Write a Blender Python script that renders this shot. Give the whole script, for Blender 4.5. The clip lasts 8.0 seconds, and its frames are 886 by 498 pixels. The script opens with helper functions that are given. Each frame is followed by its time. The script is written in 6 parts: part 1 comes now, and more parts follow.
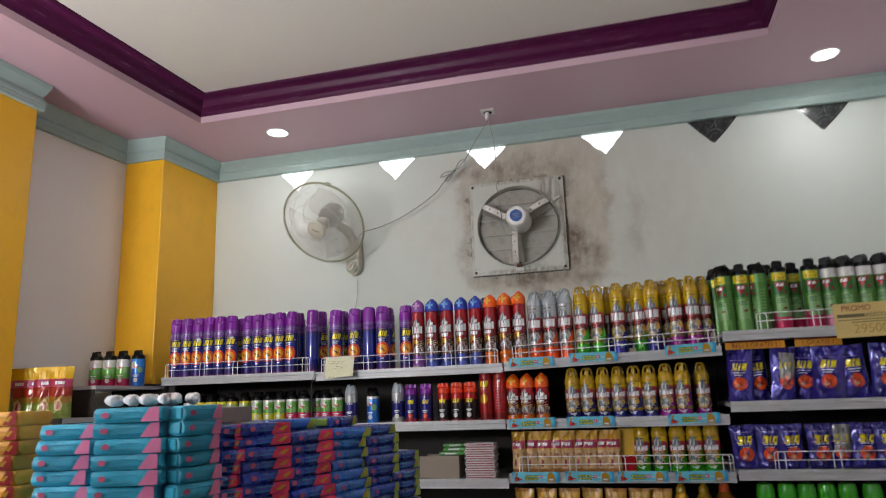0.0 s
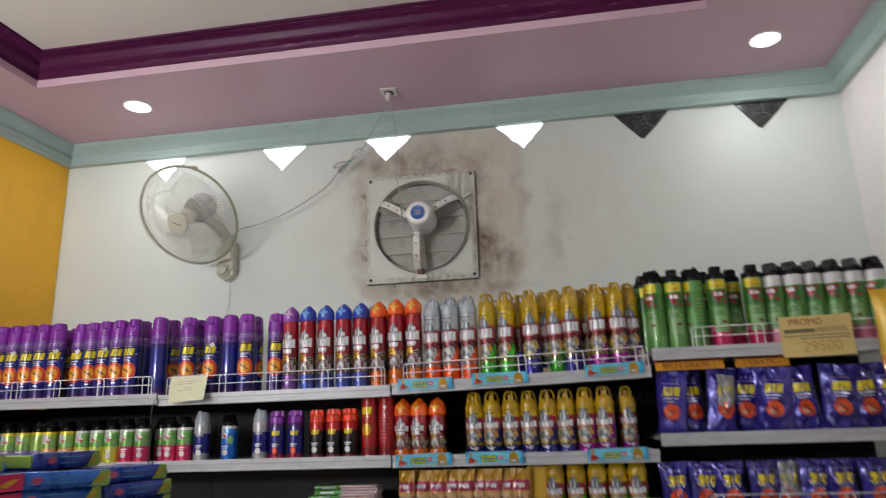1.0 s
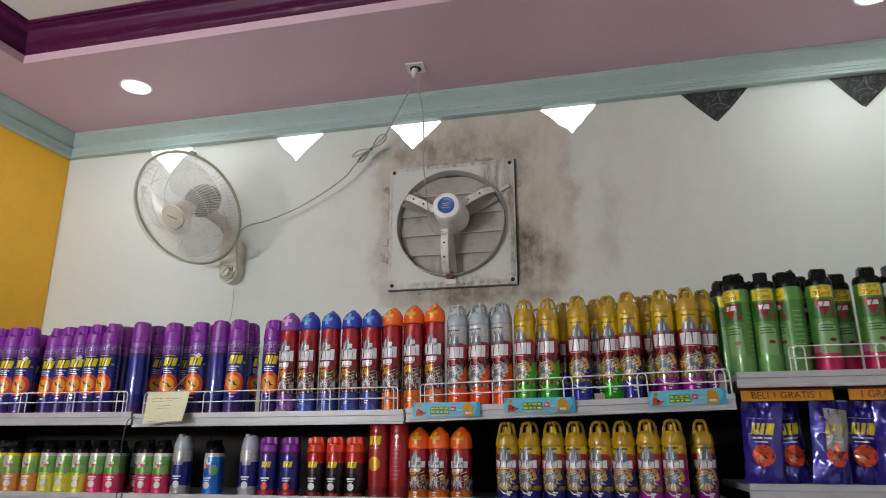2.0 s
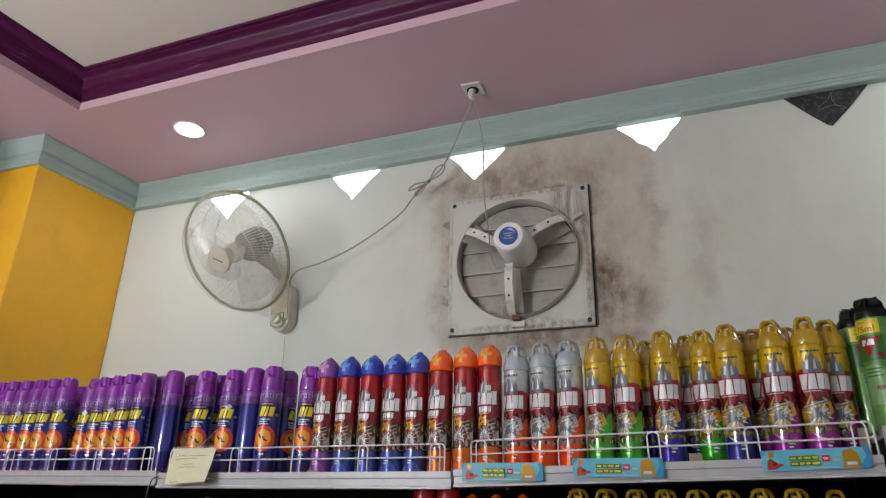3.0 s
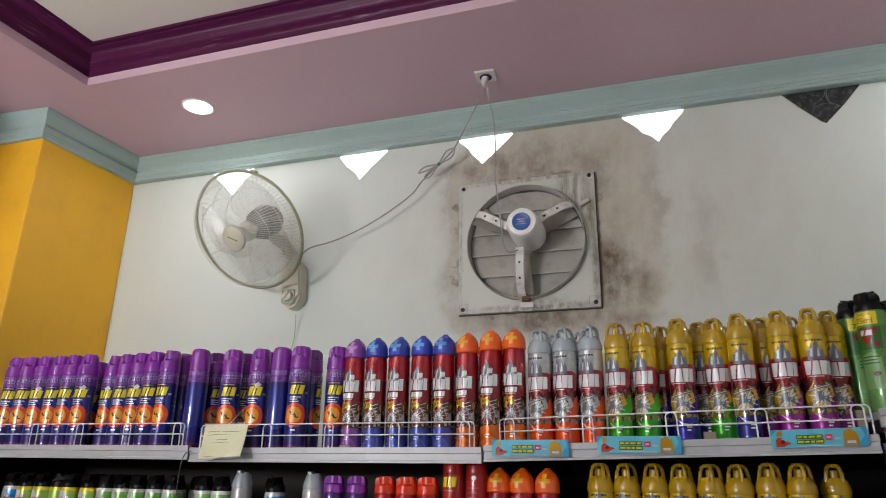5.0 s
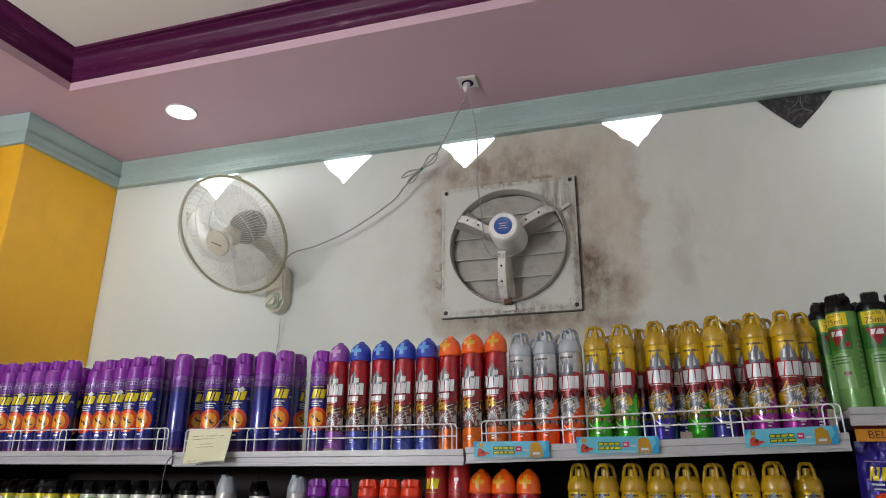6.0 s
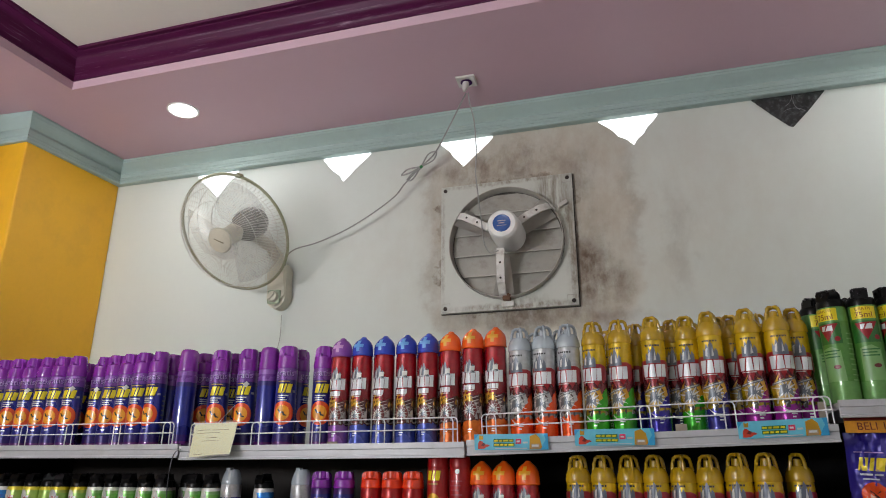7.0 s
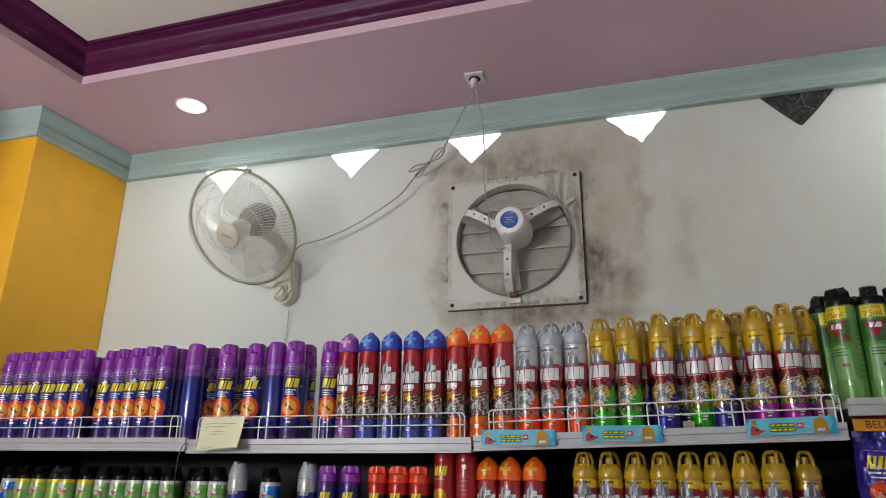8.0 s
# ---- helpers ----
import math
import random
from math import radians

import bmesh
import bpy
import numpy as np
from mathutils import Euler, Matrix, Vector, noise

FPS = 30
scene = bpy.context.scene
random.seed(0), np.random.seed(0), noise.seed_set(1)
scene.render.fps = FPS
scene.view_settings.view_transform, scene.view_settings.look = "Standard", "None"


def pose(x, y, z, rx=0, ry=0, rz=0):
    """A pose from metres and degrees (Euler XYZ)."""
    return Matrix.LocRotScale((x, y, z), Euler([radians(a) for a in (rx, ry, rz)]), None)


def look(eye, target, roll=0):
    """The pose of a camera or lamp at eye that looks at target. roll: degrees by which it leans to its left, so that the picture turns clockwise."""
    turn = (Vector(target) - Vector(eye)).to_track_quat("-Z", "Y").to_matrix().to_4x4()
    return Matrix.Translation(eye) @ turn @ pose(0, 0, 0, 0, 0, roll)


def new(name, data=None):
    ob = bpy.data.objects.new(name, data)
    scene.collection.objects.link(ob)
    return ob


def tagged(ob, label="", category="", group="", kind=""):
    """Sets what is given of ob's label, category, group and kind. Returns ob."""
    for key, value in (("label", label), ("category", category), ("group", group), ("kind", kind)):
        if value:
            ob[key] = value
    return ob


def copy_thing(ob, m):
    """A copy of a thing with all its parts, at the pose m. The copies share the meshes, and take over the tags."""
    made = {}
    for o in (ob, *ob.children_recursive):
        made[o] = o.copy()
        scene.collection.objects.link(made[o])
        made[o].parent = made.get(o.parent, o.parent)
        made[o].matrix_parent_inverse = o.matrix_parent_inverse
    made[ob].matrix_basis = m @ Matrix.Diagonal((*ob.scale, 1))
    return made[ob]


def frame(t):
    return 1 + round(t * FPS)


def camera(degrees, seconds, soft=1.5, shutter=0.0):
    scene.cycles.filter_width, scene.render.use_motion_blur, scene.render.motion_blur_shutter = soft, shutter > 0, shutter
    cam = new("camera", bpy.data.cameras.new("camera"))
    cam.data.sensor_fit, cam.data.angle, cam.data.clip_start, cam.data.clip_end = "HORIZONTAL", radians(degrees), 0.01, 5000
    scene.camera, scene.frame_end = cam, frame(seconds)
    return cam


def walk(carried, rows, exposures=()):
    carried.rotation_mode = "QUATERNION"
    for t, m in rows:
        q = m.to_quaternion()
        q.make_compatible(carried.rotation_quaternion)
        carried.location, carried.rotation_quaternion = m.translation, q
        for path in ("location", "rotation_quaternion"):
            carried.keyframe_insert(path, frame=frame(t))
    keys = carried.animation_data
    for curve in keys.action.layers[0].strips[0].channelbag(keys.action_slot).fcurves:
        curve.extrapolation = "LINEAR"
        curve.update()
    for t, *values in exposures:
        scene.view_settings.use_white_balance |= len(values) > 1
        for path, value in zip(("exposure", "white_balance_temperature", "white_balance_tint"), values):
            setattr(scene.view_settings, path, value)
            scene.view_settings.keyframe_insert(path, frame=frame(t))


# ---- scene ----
cam = camera(65.8, 8.0, 1.0, 0.4)
PATH = [
    (0, (-0.079, 0.162, 1.552), (-0.591, 2.049, 1.973), -2.0),
    (0.2, (-0.078, 0.279, 1.537), (-0.589, 2.171, 1.933), -3.3),
    (0.3, (-0.075, 0.362, 1.535), (-0.497, 2.280, 1.910), -4.1),
    (0.5, (-0.087, 0.462, 1.534), (-0.41, 2.403, 1.894), -4.0),
    (0.8, (-0.08, 0.605, 1.555), (-0.319, 2.547, 1.97), -3.2),
    (1, (-0.052, 0.712, 1.533), (-0.356, 2.623, 2.039), -1.8),
    (1.2, (-0.027, 0.811, 1.552), (-0.422, 2.697, 2.088), -0.3),
    (2.3, (-0.077, 1.273, 1.572), (-0.549, 3.122, 2.17), 0.4),
    (2.5, (-0.065, 1.353, 1.562), (-0.646, 3.157, 2.204), 1.4),
    (3, (-0.028, 1.479, 1.572), (-0.726, 3.2, 2.313), 1.5),
    (3.5, (-0.022, 1.501, 1.586), (-0.791, 3.168, 2.38), 1.4),
    (4, (-0.069, 1.492, 1.585), (-0.853, 3.167, 2.348), 2.3),
    (4.5, (-0.13, 1.417, 1.603), (-0.857, 3.156, 2.272), 0.6),
    (4.7, (-0.156, 1.37, 1.601), (-0.815, 3.147, 2.239), 1.1),
    (5.8, (-0.157, 1.293, 1.598), (-0.701, 3.099, 2.262), 0.5),
    (6, (-0.139, 1.302, 1.598), (-0.701, 3.108, 2.247), 0.4),
    (6.5, (-0.14, 1.279, 1.598), (-0.698, 3.09, 2.235), 0.1),
    (7, (-0.142, 1.261, 1.591), (-0.692, 3.076, 2.227), 0.2),
    (7.5, (-0.149, 1.252, 1.587), (-0.684, 3.073, 2.218), 1.0),
    (8, (-0.151, 1.259, 1.583), (-0.714, 3.071, 2.215), 0.7),
]
walk(cam, [(t, look(eye, target, roll)) for t, eye, target, roll in PATH],
     [(0, -0.27), (0.5, -0.50), (1.0, -0.14), (2.5, -0.16), (4.0, -0.12), (8, -0.15)])


# ---- world and lights ----
SOFFIT = 2.94
X0, X1, Y0, Y1 = -2.66, 1.193, -4.2, 3.56

world = bpy.data.worlds.new("daylight")
world.use_nodes = True
scene.world = world
wn = world.node_tree.nodes
sky = wn.new("ShaderNodeTexSky")
sky.sky_type = "NISHITA"
sky.sun_disc = False
sky.sun_elevation, sky.sun_rotation = radians(45), radians(-12)
wn["Background"].inputs["Strength"].default_value = 0.15
world.node_tree.links.new(sky.outputs[0], wn["Background"].inputs["Color"])

sun = new("sun", bpy.data.lights.new("sun", "SUN"))
sun.data.energy, sun.data.angle, sun.data.color = 4.5, radians(0.5), (1.0, 0.95, 0.88)
sun.matrix_world = look((0, 0, 0), (0.15, -0.70, -0.70))

# the first two are in view; the other four are added as fill
DOWNLIGHTS_AND_FILL = [(-1.785, 3.21), (0.825, 3.23), (-0.48, -3.4), (-1.9, -3.4), (-2.33, 0.9), (-2.33, -1.2)]


def area(name, m, sx, sy, watts, color):
    lamp = new(name, bpy.data.lights.new(name, "AREA"))
    lamp.data.shape, lamp.data.size, lamp.data.size_y = "RECTANGLE", sx, sy
    lamp.data.energy, lamp.data.color = watts, color
    lamp.matrix_world = m
    return lamp


# shopfront lamp: daylight assumed through the unseen open front behind the camera
area("shopfront_daylight", look((-1.1, Y0 + 0.06, 1.9), (-1.4, 3.0, 2.5)), 2.3, 1.4, 4, (1.0, 0.95, 0.99))
# stand-in for light from the left, set inside the room and aimed up
area("side_daylight_fill", look((-2.14, -0.15, 1.90), (-1.80, 0.95, 4.30)), 0.75, 0.7, 108, (0.97, 0.965, 1.0))
for lx, ly in DOWNLIGHTS_AND_FILL:
    d = new("downlight_lamp", bpy.data.lights.new("downlight_lamp", "AREA"))
    d.data.shape, d.data.size, d.data.energy, d.data.color = "DISK", 0.10, 2.2, (0.99, 0.98, 1.0)
    d.matrix_world = pose(lx, ly, SOFFIT - 0.008)
# ---- materials ----


def mat(name, color, rough=0.5, metal=0.0, var=0.08, scale=6.0, fine=60.0, bump=0.02, coat=0.0, alpha=1.0, trans=0.0, dirt=None, dirt_amount=0.3, rand=0.0, spec=0.5, streak=False):
    """A painted, printed or moulded surface: base colour with broad and fine variation, optional dirt and relief."""
    m = bpy.data.materials.new(name)
    m.use_nodes = True
    nt = m.node_tree
    n, l = nt.nodes, nt.links
    b = n["Principled BSDF"]
    co = n.new("ShaderNodeTexCoord")
    big = n.new("ShaderNodeTexNoise")
    big.inputs["Scale"].default_value, big.inputs["Detail"].default_value = scale, 5
    small = n.new("ShaderNodeTexNoise")
    small.inputs["Scale"].default_value, small.inputs["Detail"].default_value = fine, 3
    l.new(co.outputs["Object"], big.inputs["Vector"])
    l.new(co.outputs["Object"], small.inputs["Vector"])
    mix = n.new("ShaderNodeMix")
    mix.data_type = "RGBA"
    mix.inputs["A"].default_value = (*[c * (1 - var) for c in color], 1)
    mix.inputs["B"].default_value = (*[min(1, c * (1 + var)) for c in color], 1)
    avg = n.new("ShaderNodeMath")
    avg.operation = "MULTIPLY_ADD"
    avg.inputs[1].default_value = 0.4
    l.new(small.outputs["Fac"], avg.inputs[0])
    sc = n.new("ShaderNodeMath")
    sc.operation = "MULTIPLY"
    sc.inputs[1].default_value = 0.6
    l.new(big.outputs["Fac"], sc.inputs[0])
    l.new(sc.outputs[0], avg.inputs[2])
    l.new(avg.outputs[0], mix.inputs["Factor"])
    out = mix.outputs["Result"]
    if rand:
        oi = n.new("ShaderNodeObjectInfo")
        hs = n.new("ShaderNodeHueSaturation")
        mr = n.new("ShaderNodeMapRange")
        mr.inputs["To Min"].default_value, mr.inputs["To Max"].default_value = 1 - rand, 1 + rand
        l.new(oi.outputs["Random"], mr.inputs["Value"])
        l.new(mr.outputs[0], hs.inputs["Value"])
        l.new(out, hs.inputs["Color"])
        out = hs.outputs["Color"]
    if dirt:
        dn = n.new("ShaderNodeTexNoise")
        dn.inputs["Scale"].default_value, dn.inputs["Detail"].default_value, dn.inputs["Roughness"].default_value = scale * 2.3, 8, 0.65
        if streak:      # scuffs drawn out along the length
            mp = n.new("ShaderNodeMapping")
            mp.inputs["Scale"].default_value = (0.35, 0.35, 9)
            l.new(co.outputs["Object"], mp.inputs["Vector"])
            l.new(mp.outputs[0], dn.inputs["Vector"])
        else:
            l.new(co.outputs["Object"], dn.inputs["Vector"])
        ramp = n.new("ShaderNodeMapRange")
        ramp.inputs["From Min"].default_value, ramp.inputs["From Max"].default_value, ramp.inputs["To Max"].default_value = 0.58 if streak else 0.5, 0.72, dirt_amount
        l.new(dn.outputs["Fac"], ramp.inputs["Value"])
        dm = n.new("ShaderNodeMix")
        dm.data_type = "RGBA"
        dm.inputs["B"].default_value = (*dirt, 1)
        l.new(ramp.outputs[0], dm.inputs["Factor"])
        l.new(out, dm.inputs["A"])
        out = dm.outputs["Result"]
    l.new(out, b.inputs["Base Color"])
    rr = n.new("ShaderNodeMapRange")
    rr.inputs["To Min"].default_value, rr.inputs["To Max"].default_value = max(0.02, rough * 0.8), min(1, rough * 1.2)
    l.new(big.outputs["Fac"], rr.inputs["Value"])
    l.new(rr.outputs[0], b.inputs["Roughness"])
    b.inputs["Metallic"].default_value = metal
    b.inputs["Specular IOR Level"].default_value = spec
    b.inputs["Coat Weight"].default_value = coat
    b.inputs["Coat Roughness"].default_value = 0.06
    b.inputs["Alpha"].default_value = alpha
    b.inputs["Transmission Weight"].default_value = trans
    if bump:
        bp = n.new("ShaderNodeBump")
        bp.inputs["Strength"].default_value, bp.inputs["Distance"].default_value = min(1.0, bump * 8), 0.002
        l.new(avg.outputs[0], bp.inputs["Height"])
        l.new(bp.outputs[0], b.inputs["Normal"])
    return m


def deep(c, k=1.3):
    """Saturated printing ink of a colour."""
    return tuple(v ** k for v in c)


def banded(name, stops, rough=0.25, metal=0.35, wob=0.004, coat=0.3, speck=0.28, art=()):
    """Printed sheet: bands of colour up the height (metres from the base), with a slightly uneven printed edge and artwork speckle."""
    m = mat(name, (0.5, 0.5, 0.5), rough, metal, bump=0.0, coat=coat)
    n, l = m.node_tree.nodes, m.node_tree.links
    b = n["Principled BSDF"]
    co = n.new("ShaderNodeTexCoord")
    sep = n.new("ShaderNodeSeparateXYZ")
    l.new(co.outputs["Object"], sep.inputs[0])
    nz = n.new("ShaderNodeTexNoise")
    nz.inputs["Scale"].default_value, nz.inputs["Detail"].default_value = 70, 2
    l.new(co.outputs["Object"], nz.inputs["Vector"])
    ad = n.new("ShaderNodeMath")
    ad.operation, ad.inputs[1].default_value = "MULTIPLY_ADD", wob
    l.new(nz.outputs["Fac"], ad.inputs[0])
    l.new(sep.outputs["Z"], ad.inputs[2])
    sc = n.new("ShaderNodeMath")
    sc.operation, sc.inputs[1].default_value = "MULTIPLY", 1 / 0.3
    l.new(ad.outputs[0], sc.inputs[0])
    ramp = n.new("ShaderNodeValToRGB")
    ramp.color_ramp.interpolation = "CONSTANT"
    el = ramp.color_ramp.elements
    while len(el) < len(stops):
        el.new(0.5)
    for e, (z, c) in zip(el, stops):
        e.position, e.color = max(0, z / 0.3), (*deep(c), 1)
    l.new(sc.outputs[0], ramp.inputs["Fac"])
    sp = n.new("ShaderNodeTexNoise")
    sp.inputs["Scale"].default_value, sp.inputs["Detail"].default_value = 95, 4
    l.new(co.outputs["Object"], sp.inputs["Vector"])
    hs = n.new("ShaderNodeHueSaturation")
    mr = n.new("ShaderNodeMapRange")
    mr.inputs["To Min"].default_value, mr.inputs["To Max"].default_value = 1 - speck, 1 + speck
    l.new(sp.outputs["Fac"], mr.inputs["Value"])
    l.new(mr.outputs[0], hs.inputs["Value"])
    l.new(ramp.outputs["Color"], hs.inputs["Color"])
    out = hs.outputs["Color"]
    for z0, z1, ink, size, level in art:      # fine busy print between two heights
        mp = n.new("ShaderNodeMapping")
        mp.inputs["Rotation"].default_value, mp.inputs["Scale"].default_value = (0.5, 0.6, 0.0), (1, 1, 0.45)
        l.new(co.outputs["Object"], mp.inputs["Vector"])
        pn = n.new("ShaderNodeTexNoise")
        pn.inputs["Scale"].default_value, pn.inputs["Detail"].default_value, pn.inputs["Distortion"].default_value = size, 2, 0.8
        l.new(mp.outputs[0], pn.inputs["Vector"])
        cut = n.new("ShaderNodeMapRange")
        cut.inputs["From Min"].default_value, cut.inputs["From Max"].default_value = level, level + 0.035
        l.new(pn.outputs["Fac"], cut.inputs["Value"])
        mid = n.new("ShaderNodeMath")
        mid.operation, mid.inputs[1].default_value, mid.inputs[2].default_value = "COMPARE", (z0 + z1) / 2, (z1 - z0) / 2
        l.new(ad.outputs[0], mid.inputs[0])
        both = n.new("ShaderNodeMath")
        both.operation = "MULTIPLY"
        l.new(cut.outputs[0], both.inputs[0])
        l.new(mid.outputs[0], both.inputs[1])
        mx = n.new("ShaderNodeMix")
        mx.data_type = "RGBA"
        mx.inputs["B"].default_value = (*ink, 1)
        l.new(both.outputs[0], mx.inputs["Factor"])
        l.new(out, mx.inputs["A"])
        out = mx.outputs["Result"]
    l.new(out, b.inputs["Base Color"])
    return m


def glow(name, color, strength):
    m = bpy.data.materials.new(name)
    m.use_nodes = True
    b = m.node_tree.nodes["Principled BSDF"]
    b.inputs["Base Color"].default_value = (0.8, 0.8, 0.8, 1)
    b.inputs["Emission Color"].default_value = (*color, 1)
    b.inputs["Emission Strength"].default_value = strength
    return m


M_PINK = mat("mauve_soffit_paint", (0.585, 0.395, 0.465), 0.5, var=0.05, scale=1.5, fine=25, bump=0.01)
M_CREAM = mat("cream_ceiling_paint", (0.74, 0.715, 0.645), 0.6, var=0.05, scale=1.2, bump=0.01)
M_PURPLE = mat("purple_gloss_moulding", (0.070, 0.007, 0.042), 0.4, var=0.25, scale=9, bump=0.04, dirt=(0.40, 0.25, 0.36), dirt_amount=0.33, streak=True, spec=0.15)
M_TEAL = mat("pale_teal_cornice_paint", (0.36, 0.47, 0.44), 0.55, var=0.10, scale=5, bump=0.04, dirt=(0.25, 0.3, 0.3), dirt_amount=0.2)
M_YELLOW = mat("yellow_pillar_paint", (0.86, 0.46, 0.016), 0.45, var=0.08, scale=3, bump=0.03, dirt=(0.45, 0.2, 0.02), dirt_amount=0.2)
M_WALL2 = mat("off_white_side_wall_paint", (0.78, 0.75, 0.73), 0.6, var=0.05, scale=2, bump=0.02)
# dull tone for the walls out of view, set dark to cut their bounce
M_WALL3 = mat("dull_beige_wall_paint", (0.30, 0.27, 0.24), 0.7, var=0.1, scale=2, bump=0.02)
M_FLOOR = mat("grey_floor_tile", (0.36, 0.35, 0.34), 0.3, var=0.1, scale=2)
M_SHELF = mat("off_white_shelf_enamel", (0.47, 0.48, 0.50), 0.35, var=0.05, scale=9, bump=0.02, dirt=(0.3, 0.28, 0.25), dirt_amount=0.35)
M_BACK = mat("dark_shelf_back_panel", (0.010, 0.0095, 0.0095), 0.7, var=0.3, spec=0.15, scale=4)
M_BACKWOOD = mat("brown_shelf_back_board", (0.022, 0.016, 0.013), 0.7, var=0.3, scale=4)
M_WIRE = mat("white_coated_wire", (0.78, 0.78, 0.8), 0.35, var=0.08, scale=30, dirt=(0.4, 0.38, 0.36), dirt_amount=0.3)
M_LED = glow("downlight_diffuser", (1.0, 0.98, 0.95), 6.0)
M_WHITEPL = mat("white_moulded_plastic", (0.62, 0.60, 0.56), 0.35, var=0.04, scale=12)


def stains(m, spread, layers):
    """Lays ragged stains on a material, in its object's x and z. Each layer: tone, grain size, upright stretch, least cover,
    and its blots (centre x, z, half width, half height, softness, strength, squared)."""
    n, l = m.node_tree.nodes, m.node_tree.links
    b = n["Principled BSDF"]
    out = b.inputs["Base Color"].links[0].from_socket
    co = n.new("ShaderNodeTexCoord")
    warp = n.new("ShaderNodeTexNoise")
    warp.inputs["Scale"].default_value, warp.inputs["Detail"].default_value, warp.inputs["Roughness"].default_value = 1.55 / spread, 7, 0.66
    l.new(co.outputs["Object"], warp.inputs["Vector"])
    add = n.new("ShaderNodeVectorMath")
    add.operation = "MULTIPLY_ADD"
    add.inputs[1].default_value = (spread, 0, spread)
    l.new(warp.outputs["Color"], add.inputs[0])
    l.new(co.outputs["Object"], add.inputs[2])
    for tone, grain, stretch, least, blots in layers:
        cover = None
        for cx, cz, sx, sz, edge, amount, square in blots:
            sub = n.new("ShaderNodeVectorMath")
            sub.operation = "SUBTRACT"
            sub.inputs[1].default_value = (cx + spread / 2, 0, cz + spread / 2)
            l.new(add.outputs[0], sub.inputs[0])
            mul = n.new("ShaderNodeVectorMath")
            mul.operation = "MULTIPLY"
            mul.inputs[1].default_value = (1 / sx, 0, 1 / sz)
            l.new(sub.outputs[0], mul.inputs[0])
            ln = n.new("ShaderNodeVectorMath")
            ln.operation = "LENGTH"
            if square:      # rounded-square spread
                sq = n.new("ShaderNodeVectorMath")
                sq.operation = "MULTIPLY"
                l.new(mul.outputs[0], sq.inputs[0])
                l.new(mul.outputs[0], sq.inputs[1])
                l.new(sq.outputs[0], ln.inputs[0])
            else:
                l.new(mul.outputs[0], ln.inputs[0])
            mr = n.new("ShaderNodeMapRange")
            mr.interpolation_type = "SMOOTHSTEP"
            mr.inputs["From Min"].default_value, mr.inputs["From Max"].default_value = 1 + edge, 1 - edge
            mr.inputs["To Max"].default_value = amount
            l.new(ln.outputs["Value"], mr.inputs["Value"])
            if cover is None:
                cover = mr.outputs[0]
            else:
                mx = n.new("ShaderNodeMath")
                mx.operation = "MAXIMUM"
                l.new(cover, mx.inputs[0])
                l.new(mr.outputs[0], mx.inputs[1])
                cover = mx.outputs[0]
        mp = n.new("ShaderNodeMapping")
        mp.inputs["Scale"].default_value = (1, 1, stretch)
        l.new(co.outputs["Object"], mp.inputs["Vector"])
        br = n.new("ShaderNodeTexNoise")
        br.inputs["Scale"].default_value, br.inputs["Detail"].default_value, br.inputs["Roughness"].default_value = grain, 8, 0.70
        l.new(mp.outputs[0], br.inputs["Vector"])
        gain = n.new("ShaderNodeMapRange")
        gain.inputs["From Min"].default_value, gain.inputs["From Max"].default_value = 0.38, 0.60
        gain.inputs["To Min"].default_value, gain.inputs["To Max"].default_value = least, 1.0
        l.new(br.outputs["Fac"], gain.inputs["Value"])
        fac = n.new("ShaderNodeMath")
        fac.operation = "MULTIPLY"
        l.new(cover, fac.inputs[0])
        l.new(gain.outputs[0], fac.inputs[1])
        mix = n.new("ShaderNodeMix")
        mix.data_type = "RGBA"
        mix.inputs["B"].default_value = (*tone, 1)
        l.new(fac.outputs[0], mix.inputs["Factor"])
        l.new(out, mix.inputs["A"])
        out = mix.outputs["Result"]
    l.new(out, b.inputs["Base Color"])
    return m


RIM = [(-0.592, 2.388, 0.262, 0.260, 0.05, 0.75, True)]      # greasy dirt hugging the panel
HAZE_AND_SHADOW = [(-0.515, 2.45, 0.385, 0.44, 0.24, 0.82, True),       # taupe spread round the fan panel
        (-0.38, 2.46, 0.78, 0.48, 0.6, 0.44, False),        # wide thin haze
        (-1.20, 2.40, 0.15, 0.13, 0.8, 0.25, False)]         # soft shadow of the wall fan, painted on the wall to its right
SOOT = [(-0.59, 2.40, 0.33, 0.33, 0.22, 0.22, True),         # soot close round the panel
        (-0.315, 2.255, 0.075, 0.13, 0.5, 1.0, False),       # dark smear beside the lower corner
        (-0.265, 2.235, 0.07, 0.06, 0.8, 0.8, False),
        (-0.62, 2.69, 0.24, 0.045, 0.7, 0.75, False),        # drift above the panel
        (-0.53, 2.735, 0.10, 0.05, 0.7, 0.8, False),
        (-0.33, 2.62, 0.06, 0.10, 0.8, 0.6, False),
        (-0.315, 2.50, 0.035, 0.14, 0.8, 0.35, False),
        (-0.48, 2.115, 0.26, 0.035, 0.7, 0.8, False),        # drips below
        (-0.50, 2.07, 0.03, 0.06, 0.8, 0.5, False),
        (-0.15, 2.52, 0.025, 0.20, 0.8, 0.26, False),        # faint runs farther along
        (-0.01, 2.36, 0.035, 0.16, 0.8, 0.28, False),
        (-0.875, 2.40, 0.022, 0.22, 0.8, 0.28, False)]


